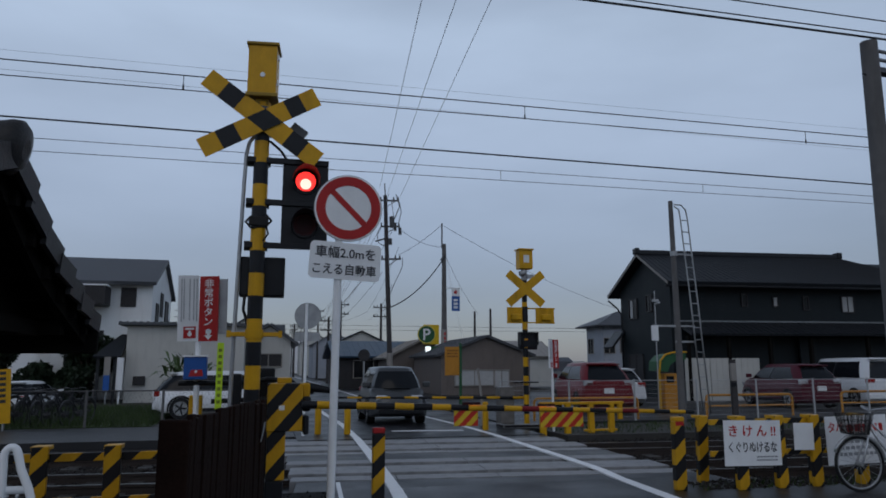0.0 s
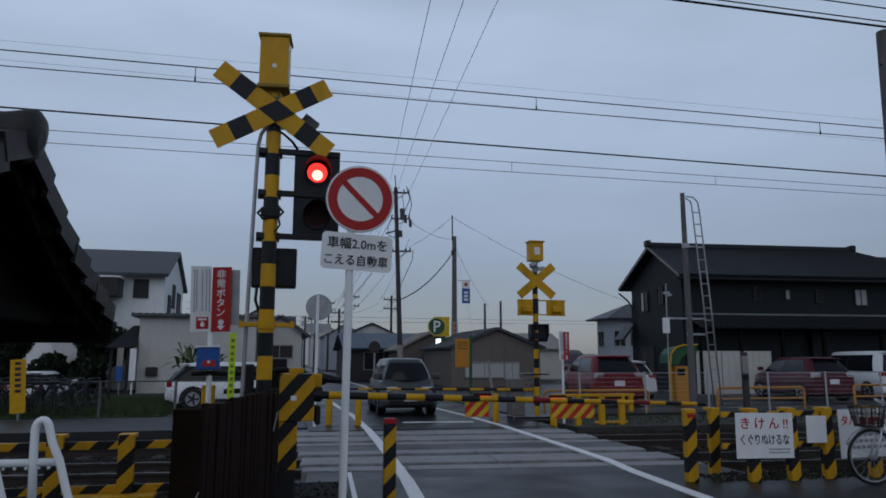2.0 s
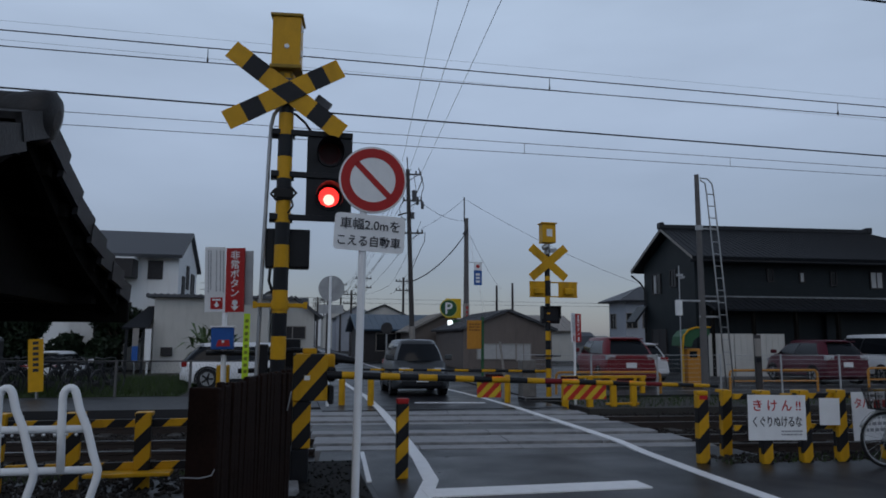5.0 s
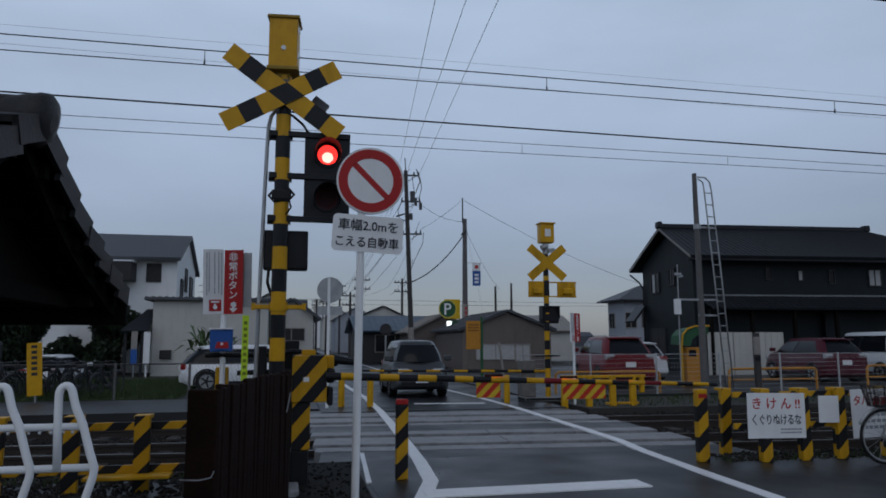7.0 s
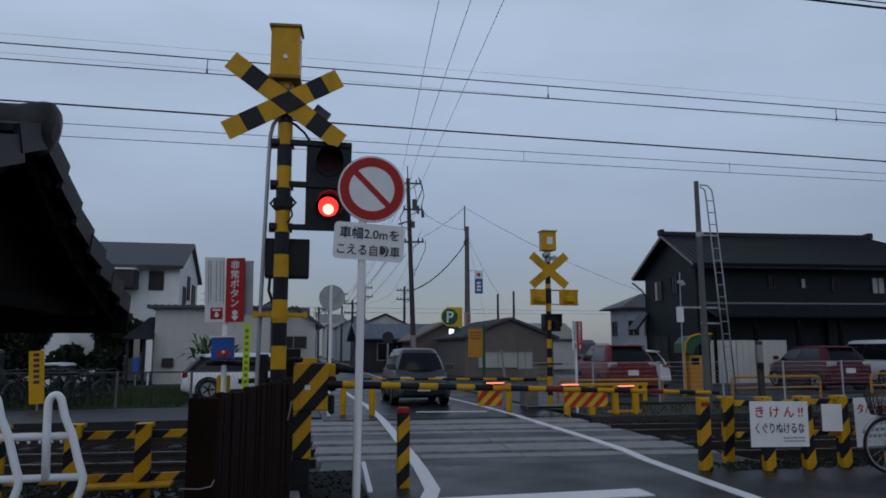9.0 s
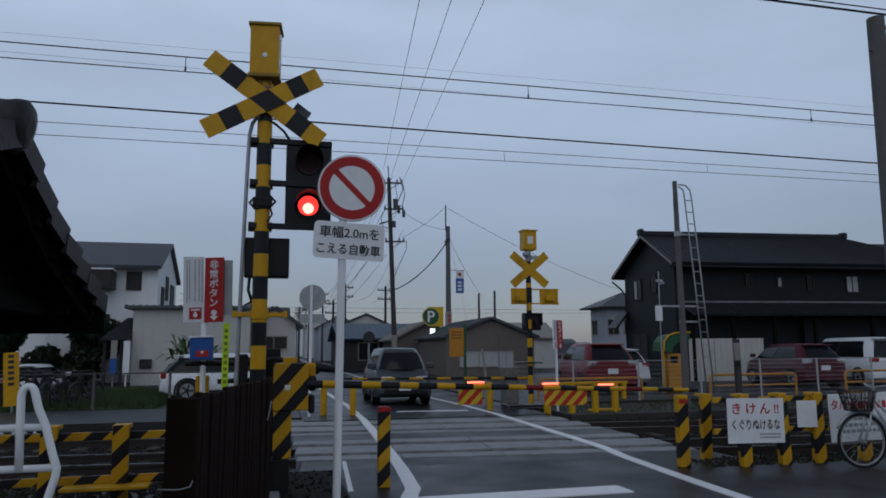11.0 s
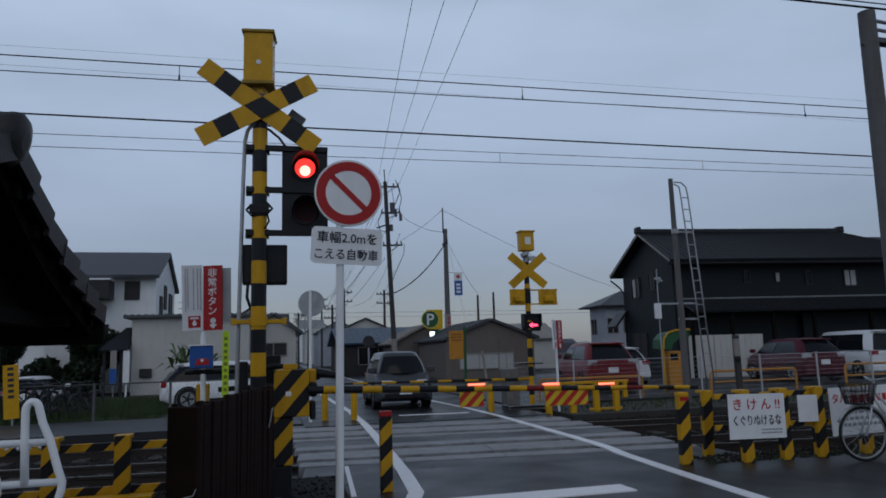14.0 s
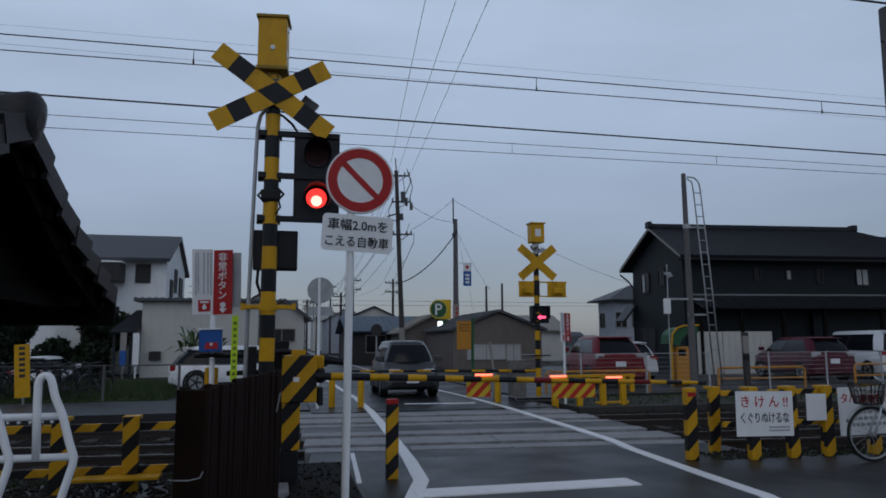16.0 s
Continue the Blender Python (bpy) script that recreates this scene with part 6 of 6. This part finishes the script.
ob_ = thing("advert_board", pose(7.35, 28.0, 0), "orange upright board beside the road", "board")
bm = B()
box(bm, -0.28, 0.32, 0, 0.05, 1.2, 2.35, bevel=0.01)
bo = part("board", bm, ORANGE, ob_)
bm = B()
bars(bm, -0.2, 0.25, 1.9, 2.25, -0.001, 3, 3)
part("small_print", bm, mat("brown_ink", (0.2, 0.08, 0.02), 0.5), bo)
bm = B()
box(bm, 0.32, 0.42, -0.02, 0.08, 0, 2.5)
part("post", bm, GREEN, ob_)
bm = B()
rod(bm, (5.62, 18.3, 0.75), (5.52, 18.3, 1.5), 0.032)
rod(bm, (5.62, 18.3, 0.0), (5.62, 18.3, 0.75), 0.05)
solid("raised_pipe", bm, TRIM, "leaning white pipe on a short post by the gate", "pipe")
mr = thing("traffic_mirror", pose(4.6, 34, 0), "dark round traffic mirror on a pale pole", "traffic mirror")
bm = B()
rod(bm, (0, 0, 0), (0, 0, 2.2), 0.04)
part("pole", bm, GALV, mr)
bm = B()
disc(bm, (0, -0.05, 2.1), 0.28, 0.06, 24)
part("mirror_face", bm, SHUTTER, mr)


# ---- plants ----
def leaves(name, centres, n, size, material, label, parent=None, seed=1, flat=1.0):
    r = np.random.RandomState(seed)
    vs, fs = [], []
    for i in range(n):
        cx, cy, cz, rad = centres[r.randint(len(centres))]
        d = r.normal(size=3)
        d /= np.linalg.norm(d)
        p = np.array((cx, cy, cz)) + d * rad * (0.55 + 0.5 * r.rand()) * (1, 1, flat)
        q = np.array(Euler(r.uniform(0, 6.28, 3)).to_matrix())
        s = size * r.uniform(0.6, 1.4)
        quad = np.array([(-s, -s * .4, 0), (0, -s * .55, 0.1 * s), (s, 0, 0), (0, s * .55, 0.1 * s)]) @ q.T + p
        vs.extend(quad.tolist())
        fs.append((4 * i, 4 * i + 1, 4 * i + 2, 4 * i + 3))
    me = bpy.data.meshes.new(name)
    me.from_pydata(vs, [], fs)
    me.materials.append(material)
    ob = new(name, me)
    if parent:
        ob.parent = parent
    return tagged(ob, label)


def tree(x, y, h, spread, label, seed, n=5200, material=LEAF):
    t = thing("tree", pose(x, y, 0), label, "tree", "trees")
    r = random.Random(seed)
    bm = B()
    rod(bm, (0, 0, -0.1), (0.1, 0, h * 0.55), 0.16, 0.08)
    cs = []
    for k in range(14):
        a, z = r.uniform(0, 6.28), h * r.uniform(0.16, 0.85)
        e = Vector((math.cos(a) * spread * r.uniform(0.2, 0.8), math.sin(a) * spread * r.uniform(0.2, 0.8), z))
        rod(bm, (0.05, 0, h * 0.35), e, 0.06, 0.02, seg=6)
        cs.append((e.x, e.y, e.z, spread * r.uniform(0.3, 0.55)))
    part("trunk", bm, BARK, t)
    leaves("crown", cs, n, 0.11, material, "uneven leafy crown", t, seed)


for i, (x, y, h, s) in enumerate(((-7.9, 36.4, 3.0, 1.2), (-8.9, 36.7, 1.7, 1.0), (-10.2, 36.8, 1.6, 1.0), (-12.3, 36.9, 3.2, 1.3), (-13.0, 36.8, 3.5, 1.5), (-14.6, 36.5, 3.4, 1.5))):
    tree(x, y, h, s, "dark leafy tree behind the bicycle yard", 20 + i)
palm = thing("palm_shrub", pose(-2.95, 29.3, 0), "spiky green shrub before the pale shed", "shrub")
rnd = random.Random(8)
bm = B()
rod(bm, (0, 0, -0.1), (0.05, 0, 1.5), 0.09, 0.07)
part("stem", bm, BARK, palm)
for k in range(90):
    a, el, ln = rnd.uniform(0, 6.28), rnd.uniform(-0.2, 1.2), rnd.uniform(0.6, 1.15)
    base = Vector((rnd.uniform(-0.7, 0.7), rnd.uniform(-0.3, 0.3), rnd.uniform(0.8, 1.75)))
    d = Vector((math.cos(a) * math.cos(el), math.sin(a) * math.cos(el), math.sin(el)))
    side = d.cross(Vector((0, 0, 1))).normalized() * 0.075
    bm = B()
    p = [base, base + d * ln * 0.5 + Vector((0, 0, 0.05)), base + d * ln - Vector((0, 0, 0.25))]
    va = [bm.verts.new(q) for q in (p[0] - side * 0.4, p[0] + side * 0.4, p[1] + side, p[1] - side, p[2])]
    bm.faces.new(va[:4])
    bm.faces.new((va[3], va[2], va[4]))
    part("leaf", bm, LEAF_PALE, palm)


def grass(name, x0, x1, y0, y1, n, h, z, seed, label):
    r = np.random.RandomState(seed)
    vs, fs = [], []
    for i in range(n):
        x, y = r.uniform(x0, x1), r.uniform(y0, y1)
        a, hh = r.uniform(0, 6.28), h * r.uniform(0.4, 1.3)
        dx, dy = 0.012 * math.cos(a), 0.012 * math.sin(a)
        lx, ly = r.normal(0, 0.35 * hh, 2)
        vs += [(x - dx, y - dy, z), (x + dx, y + dy, z), (x + lx, y + ly, z + hh)]
        fs.append((3 * i, 3 * i + 1, 3 * i + 2))
    me = bpy.data.meshes.new(name)
    me.from_pydata(vs, [], fs)
    me.materials.append(GRASS)
    return tagged(new(name, me), label, kind="stuff")


bm = B()
box(bm, -14, -2.9, 21.0, 30.0, -0.2, -0.02)
solid("grass_bank", bm, GRASS, "green grass strip beyond the side lane", kind="structure")
grass("grass", -12, -2.9, 20.9, 30, 20000, 0.22, -0.03, 2, "short wet grass beyond the side lane")
bm = B()
box(bm, 7.0, 40, 15.9, 18.95, -0.3, -0.06)
solid("grass_verge", bm, GROUND, "weedy earth verge along the far track", kind="structure")
grass("grass", 7.2, 26, 16.1, 18.9, 3500, 0.12, -0.07, 3, "sparse weeds along the car park fence")
grass("grass", 5.4, 9.6, 8.05, 8.5, 260, 0.08, -0.01, 5, "weeds at the foot of the barrier")
grass("grass", -5.0, 0.2, 8.3, 8.8, 500, 0.12, -0.05, 6, "weeds at the foot of the barrier")


# ---- bicycles ----
def bicycle(m, frame_mat, label, basket=True):
    t = thing("bicycle", m, label, "bicycle", "bicycles")
    for x in (0.0, 1.08):
        bm = B()
        seg = 32
        pts = [(x + 0.32 * math.cos(a), 0, 0.335 + 0.32 * math.sin(a)) for a in (2 * math.pi * k / seg for k in range(seg + 1))]
        pipe(bm, pts, 0.019, seg=6)
        w = part("wheel", bm, RUBBER, t, "black tyre")
        bm = B()
        pipe(bm, [(x + 0.295 * math.cos(a), 0, 0.335 + 0.295 * math.sin(a)) for a in (2 * math.pi * k / seg for k in range(seg + 1))], 0.011, seg=6)
        rod(bm, (x, -0.05, 0.335), (x, 0.05, 0.335), 0.025)
        part("rim", bm, GALV if basket else STEEL, w, "metal rim")
        bm = B()
        for k in range(18):
            a = 2 * math.pi * k / 18
            rod(bm, (x, 0.02 * (-1) ** k, 0.335), (x + 0.29 * math.cos(a + 0.15), 0, 0.335 + 0.29 * math.sin(a + 0.15)), 0.0022, seg=4)
        part("spokes", bm, GALV if basket else STEEL, w)
        bm = B()
        pipe(bm, [(x + 0.355 * math.cos(a), 0, 0.335 + 0.355 * math.sin(a)) for a in [0.1 + 2.6 * k / 14 for k in range(15)]], 0.02, seg=6)
        part("mudguard", bm, GALV if basket else STEEL, t)
    bm = B()
    pipe(bm, [(0.0, -0.05, 0.335), (0.09, -0.045, 0.55), (0.13, -0.03, 0.68), (0.2, 0, 0.95)], 0.014)
    pipe(bm, [(0.0, 0.05, 0.335), (0.09, 0.045, 0.55), (0.13, 0.03, 0.68), (0.2, 0, 0.95)], 0.014)
    part("fork", bm, frame_mat, t)
    bm = B()
    pipe(bm, [(0.19, 0, 0.8), (0.3, 0, 0.6), (0.45, 0, 0.42), (0.62, 0, 0.30)], 0.02)
    pipe(bm, [(0.18, 0, 0.88), (0.36, 0, 0.68), (0.55, 0, 0.55), (0.66, 0, 0.52)], 0.016)
    pipe(bm, [(0.62, 0, 0.30), (0.68, 0, 0.55), (0.73, 0, 0.8)], 0.018)
    for s in (-0.05, 0.05):
        pipe(bm, [(0.62, s * 0.4, 0.30), (1.08, s, 0.335), (0.69, s * 0.4, 0.66)], 0.011)
    part("frame", bm, frame_mat, t)
    bm = B()
    pipe(bm, [(0.42, -0.28, 0.99), (0.3, -0.26, 1.02), (0.21, -0.1, 1.0), (0.2, 0, 0.98), (0.21, 0.1, 1.0), (0.3, 0.26, 1.02), (0.42, 0.28, 0.99)], 0.012)
    part("handlebar", bm, GALV if basket else STEEL, t)
    bm = B()
    box(bm, 0.62, 0.88, -0.1, 0.1, 0.82, 0.89, bevel=0.03)
    part("saddle", bm, RUBBER, t)
    bm = B()
    rod(bm, (0.62, -0.06, 0.30), (0.62, 0.06, 0.30), 0.09, seg=18)
    rod(bm, (0.62, -0.07, 0.30), (0.72, -0.07, 0.18), 0.012)
    rod(bm, (0.62, 0.07, 0.30), (0.52, 0.07, 0.42), 0.012)
    part("crank", bm, STEEL, t)
    bm = B()
    pipe(bm, [(1.08, 0.06, 0.335), (1.2, 0.1, 0.02)], 0.01)
    box(bm, 0.85, 1.3, -0.06, 0.06, 0.70, 0.72)
    part("rack_stand", bm, GALV if basket else STEEL, t)
    if basket:
        bm = B()
        for z, sx in ((0.70, 0.11), (0.78, 0.125), (0.86, 0.14), (0.95, 0.155)):
            pipe(bm, [(-0.02 - sx, -sx, z), (-0.02 + sx, -sx, z), (-0.02 + sx, sx, z), (-0.02 - sx, sx, z), (-0.02 - sx, -sx, z)], 0.004, seg=5)
        for k in range(19):
            u = -1 + 2 * k / 18
            for a, b in (((u, -1), (u, -1)), ((u, 1), (u, 1)), ((-1, u), (-1, u)), ((1, u), (1, u))):
                rod(bm, (-0.02 + 0.11 * a[0], 0.11 * a[1], 0.70), (-0.02 + 0.155 * b[0], 0.155 * b[1], 0.95), 0.003, seg=4)
            rod(bm, (-0.02 + 0.11 * u, -0.11, 0.70), (-0.02 + 0.11 * u, 0.11, 0.70), 0.003, seg=4)
        part("basket", bm, RUBBER, t, "black wire basket")
    return t


bicycle(pose(7.22, 7.55, 0, 0, 0, -6), LAMP_CLEAR, "silver city bicycle with a black front basket by the barrier")
b0 = bicycle(pose(-9.8, 21.9, -0.02, 0, 0, 68), BLACK, "dark parked bicycle beside the wire fence", False)
for k in range(11):
    copy_thing(b0, pose(-9.3 + 0.42 * k + random.uniform(-0.08, 0.08), 21.5 + random.uniform(-0.15, 0.25), -0.03, 0, random.uniform(-6, 6), 70 + random.uniform(-14, 14)))

# mesh fence of the side lane
mf = thing("mesh_fence", pose(0, 20.7, 0), "low dark mesh fence along the side lane", "fence")
for k in range(8):
    bm = B()
    rod(bm, (-14 + 1.9 * k, 0, -0.03), (-14 + 1.9 * k, 0, 0.95), 0.035)
    part("fence_post", bm, POLE, mf)
for k in range(7):
    bm = B()
    x = -14 + 1.9 * k
    rod(bm, (x, 0, 0.92), (x + 1.9, 0, 0.92), 0.02, seg=6)
    for j in range(20):
        a = 1.9 * j / 20
        rod(bm, (x + a, 0, 0.02), (x + min(1.9, a + 0.45), 0, 0.9), 0.0022, seg=3)
        rod(bm, (x + a, 0, 0.9), (x + min(1.9, a + 0.45), 0, 0.02), 0.0022, seg=3)
    part("mesh_panel", bm, STEEL, mf)
yb = thing("upright_banner", pose(-6.3, 20.3, 0, 0, -4, 0), "yellow upright board with dark print by the fence", "sign")
bm = B()
box(bm, -0.18, 0.18, 0, 0.02, 0.15, 1.5)
ybb = part("board", bm, YELLOW, yb)
bm = B()
for k in range(6):
    box(bm, -0.07, 0.07, -0.003, 0.0, 1.36 - 0.14 * k, 1.44 - 0.14 * k)
part("small_print", bm, INK, ybb)
bm = B()
rod(bm, (0, 0.03, -0.03), (0, 0.03, 1.5), 0.02)
part("post", bm, GALV, yb)
dv = thing("van", pose(-10.0, 24.5, -0.045, 0, 0, 90), "dark van with a pale edge parked beyond the bicycles", "van")
bm = B()
box(bm, -1.8, 1.8, -0.8, 0.8, 0.25, 1.6, bevel=0.12)
part("body", bm, BLACK, dv)
bm = B()
box(bm, -1.82, -1.7, -0.7, 0.7, 1.56, 1.62)
part("edge", bm, WHITE_PIPE, dv)
bm = B()
box(bm, -1.83, -1.79, -0.6, 0.6, 1.05, 1.6, bevel=0.02)
part("rear_window", bm, GLASS, dv)
for x in (-1.2, 1.2):
    bm = B()
    rod(bm, (x, -0.82, 0.3), (x, 0.82, 0.3), 0.3, seg=20)
    part("wheel", bm, RUBBER, dv)

# ---- tiled hut ----
hut = thing("tiled_hut", pose(0, 0, 0), "small open hut with an old dark tiled roof", "hut")
HX, HY, HZ = -1.30, 3.83, 2.60
XL = -4.2


def curve(s, side):
    """A verge point: 0 at the ridge, 1 at the eave; the roof sweeps out towards the eave."""
    ys, zs = (0.0, 0.205, 0.375, 0.75, 1.13, 1.64, 2.02, 2.17), (2.60, 2.49, 2.414, 2.227, 2.096, 1.962, 1.855, 1.815)
    r = max(0.0, s) * 2.13
    return Vector((HX, HY + side * r, float(np.interp(r, ys, zs))))


N = 7


def down_slope(bm, side, section):
    """A board of that x, z section that follows the sweep of the roof."""
    rings = [[bm.verts.new(curve(i / N, side) + Vector((dx, 0, dz))) for dx, dz in section] for i in range(N + 1)]
    for a, b in zip(rings, rings[1:]):
        for k in range(4):
            bm.faces.new((a[k], a[(k + 1) % 4], b[(k + 1) % 4], b[k]))
    bm.faces.new(rings[0][::-1])
    bm.faces.new(rings[-1])


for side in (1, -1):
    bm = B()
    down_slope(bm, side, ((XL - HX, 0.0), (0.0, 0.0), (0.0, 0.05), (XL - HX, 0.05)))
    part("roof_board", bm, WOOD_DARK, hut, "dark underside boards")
    for i in range(N):
        a, b = curve(i / N, side), curve(min(1.03, (i + 1.12) / N), side)
        d = (b - a).normalized()
        nrm = Vector((0, -d.z, d.y)) if side > 0 else Vector((0, d.z, -d.y))
        jit = random.uniform(-0.008, 0.008)
        bm = B()
        # verge tile: a bent slab hanging over the edge
        q = [Vector((HX - 0.22, 0, 0)), Vector((HX + 0.055, 0, 0))]
        for x0, x1, lo, hi in ((HX - 0.25, HX + 0.05, 0.035, 0.065), (HX + 0.025, HX + 0.055, -0.07, 0.065)):
            pts = [a + nrm * (lo + 0.0), b + nrm * (lo + 0.05), b + nrm * (hi + 0.055), a + nrm * (hi + 0.0)]
            v0 = [bm.verts.new((x1 + jit, p.y, p.z)) for p in pts]
            v1 = [bm.verts.new((x0 + jit, p.y, p.z)) for p in pts]
            bm.faces.new(v0)
            bm.faces.new(v1[::-1])
            for k in range(4):
                bm.faces.new((v0[k], v1[k], v1[(k + 1) % 4], v0[(k + 1) % 4]))
        part("verge_tile", bm, TILE_OLD, hut, "grey verge tile")
        for j in range(9):
            x = HX - 0.35 - 0.3 * j
            bm = B()
            rod(bm, Vector((x, a.y, a.z)) + nrm * 0.06, Vector((x, b.y, b.z)) + nrm * 0.08, 0.045, 0.05, seg=8)
            part("roof_tile", bm, TILE_OLD, hut)
bm = B()
rod(bm, (XL, HY, HZ + 0.09), (HX - 0.02, HY, HZ + 0.09), 0.065, seg=20)
part("ridge_roll", bm, TILE_OLD, hut, "round grey ridge tiles")
bm = B()
banded(bm, [((HX - 0.16, HY, HZ + 0.075), 0.07, 0), ((HX - 0.08, HY, HZ + 0.055), 0.105, 0), ((HX + 0.0, HY, HZ + 0.035), 0.14, 0), ((HX + 0.045, HY, HZ + 0.025), 0.145, 0),
            ((HX + 0.075, HY, HZ + 0.02), 0.115, 0), ((HX + 0.09, HY, HZ + 0.018), 0.05, 0)], 24)
part("ridge_end", bm, TILE_OLD, hut, "round ridge-end tile")
bm = B()
box(bm, HX - 0.75, HX - 0.40, HY - 0.06, HY + 0.06, HZ + 0.12, HZ + 0.34, bevel=0.05)
box(bm, HX - 0.42, HX - 0.32, HY - 0.05, HY + 0.05, HZ + 0.13, HZ + 0.22, bevel=0.03)
part("ridge_ornament", bm, TILE_OLD, hut, "raised ridge ornament")
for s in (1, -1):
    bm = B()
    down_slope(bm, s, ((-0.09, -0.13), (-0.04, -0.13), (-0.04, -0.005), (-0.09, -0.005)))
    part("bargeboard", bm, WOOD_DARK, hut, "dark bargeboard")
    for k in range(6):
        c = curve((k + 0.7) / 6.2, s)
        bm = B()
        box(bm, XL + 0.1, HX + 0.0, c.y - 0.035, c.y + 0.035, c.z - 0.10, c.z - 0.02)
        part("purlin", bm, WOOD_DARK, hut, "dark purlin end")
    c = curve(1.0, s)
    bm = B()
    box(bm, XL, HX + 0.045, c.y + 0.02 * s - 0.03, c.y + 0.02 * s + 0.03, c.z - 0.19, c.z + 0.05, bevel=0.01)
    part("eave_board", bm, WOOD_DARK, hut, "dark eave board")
bm = B()
gy0, gy1, gz = HY - 1.7, HY + 1.7, 1.79
va = [bm.verts.new(p) for p in ((HX - 0.3, gy0, gz), (HX - 0.3, gy1, gz), (HX - 0.3, gy1, 1.86), (HX - 0.3, HY + 1.1, 2.06), (HX - 0.3, HY + 0.1, 2.52), (HX - 0.3, HY - 0.1, 2.52), (HX - 0.3, HY - 1.1, 2.06), (HX - 0.3, gy0, 1.86))]
vb = [bm.verts.new(v.co + Vector((-0.05, 0, 0))) for v in va]
bm.faces.new(va)
bm.faces.new(vb[::-1])
for k in range(8):
    bm.faces.new((va[k], vb[k], vb[(k + 1) % 8], va[(k + 1) % 8]))
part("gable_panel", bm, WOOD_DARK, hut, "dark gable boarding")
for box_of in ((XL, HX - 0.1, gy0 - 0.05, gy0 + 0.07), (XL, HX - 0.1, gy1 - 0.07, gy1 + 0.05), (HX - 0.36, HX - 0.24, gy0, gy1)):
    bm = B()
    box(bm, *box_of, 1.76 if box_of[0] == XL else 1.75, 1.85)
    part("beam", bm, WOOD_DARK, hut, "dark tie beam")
for x, y in ((-2.75, gy1), (-2.75, gy0), (XL + 0.2, gy0), (XL + 0.2, gy1)):
    bm = B()
    box(bm, x - 0.06, x + 0.06, y - 0.06, y + 0.06, 0, 1.76)
    part("post", bm, WOOD_DARK, hut, "dark timber post")

# ---- white wire stand close to the camera ----
ws = thing("wire_stand", pose(0, 0.565, 0), "white coated wire stand wet with rain drops", "wire stand")


def loop_leg(x):
    top = [(x + 0.0049 - 0.0049 * math.cos(a), 0, 1.4605 + 0.0075 * math.sin(a)) for a in [math.pi * k / 9 for k in range(9)]]
    return [(x + 0.002, 0, 1.4045), (x + 0.0005, 0, 1.44)] + top + [(x + 0.0125, 0, 1.4516), (x + 0.0185, 0, 1.438), (x + 0.0248, 0, 1.416), (x + 0.0285, 0, 1.4055),
                                                                    (x + 0.0278, 0, 1.399), (x + 0.0225, 0, 1.380), (x + 0.018, 0, 1.36), (x + 0.018, 0, 0)]


for x in (-0.184, -0.2288, -0.2736):
    bm = B()
    pipe(bm, loop_leg(x), 0.0030, seg=10)
    part("upright", bm, WHITE_PIPE, ws, "white bent wire upright")
for z in (1.4365, 1.4055, 1.2, 0.9, 0.6, 0.3):
    bm = B()
    pipe(bm, [(-0.36, 0.002, z), (-0.166 if z == 1.4365 else -0.157, 0.002, z)], 0.0029, seg=10)
    part("cross_wire", bm, WHITE_PIPE, ws, "white cross wire")
bm = B()
for k in range(10):
    x = -0.24 + 0.0075 * k + random.uniform(-0.002, 0.002)
    bmesh.ops.create_icosphere(bm, subdivisions=2, radius=random.uniform(0.001, 0.0017), matrix=Matrix.Translation((x, 0.001, 1.4325)))
part("rain_drops", bm, LAMP_CLEAR, ws, "clear rain drops")


# ---- what moves: flashing lamps turn their lit or dark face forward ----
def flasher(start, period, length, lit_first=False, end=16.0):
    """Times at which a lamp lights and goes out: (time, lit)."""
    out = [(0.0, lit_first)]
    k = 0
    while start + k * period < end:
        a = start + k * period
        out.append((a, True))
        if a + length < end:
            out.append((a + length, False))
        k += 1
    return out


def turning(ob, at, events, axis):
    """Rows for walk(): half a turn, in three short steps, at each change."""
    step = 1 / 30

    def face(a):
        return Matrix.Translation(at) @ (pose(0, 0, 0, 0, 0, a) if axis == "z" else pose(0, 0, 0, a, 0, 0))

    ang = 0 if events[0][1] else 180
    rows = [(0.0, face(ang))]
    for t, lit in events[1:]:
        rows.append((t, face(ang)))
        for k in (1, 2, 3):
            rows.append((t + k * step * 0.999, face(ang + (88, 176, 180)[k - 1])))
        ang += 180
    rows = [r for r in rows if r[0] < 15.95] + [(16.0, face(ang))]
    walk(ob, rows)


def motions():
    upper, lower = LENSES
    low = flasher(0.09, 1.203, 0.6)
    turning(lower[0], lower[1], low, "z")
    turning(upper[0], upper[1], [(t, not lit) for t, lit in low], "z")
    for ob, at in LEDS:
        turning(ob, at, flasher(0.11, 0.983, 0.51), "x")
    turning(ARROW, ARROW_AT, flasher(0.13, 0.505, 0.24), "z")


motions()
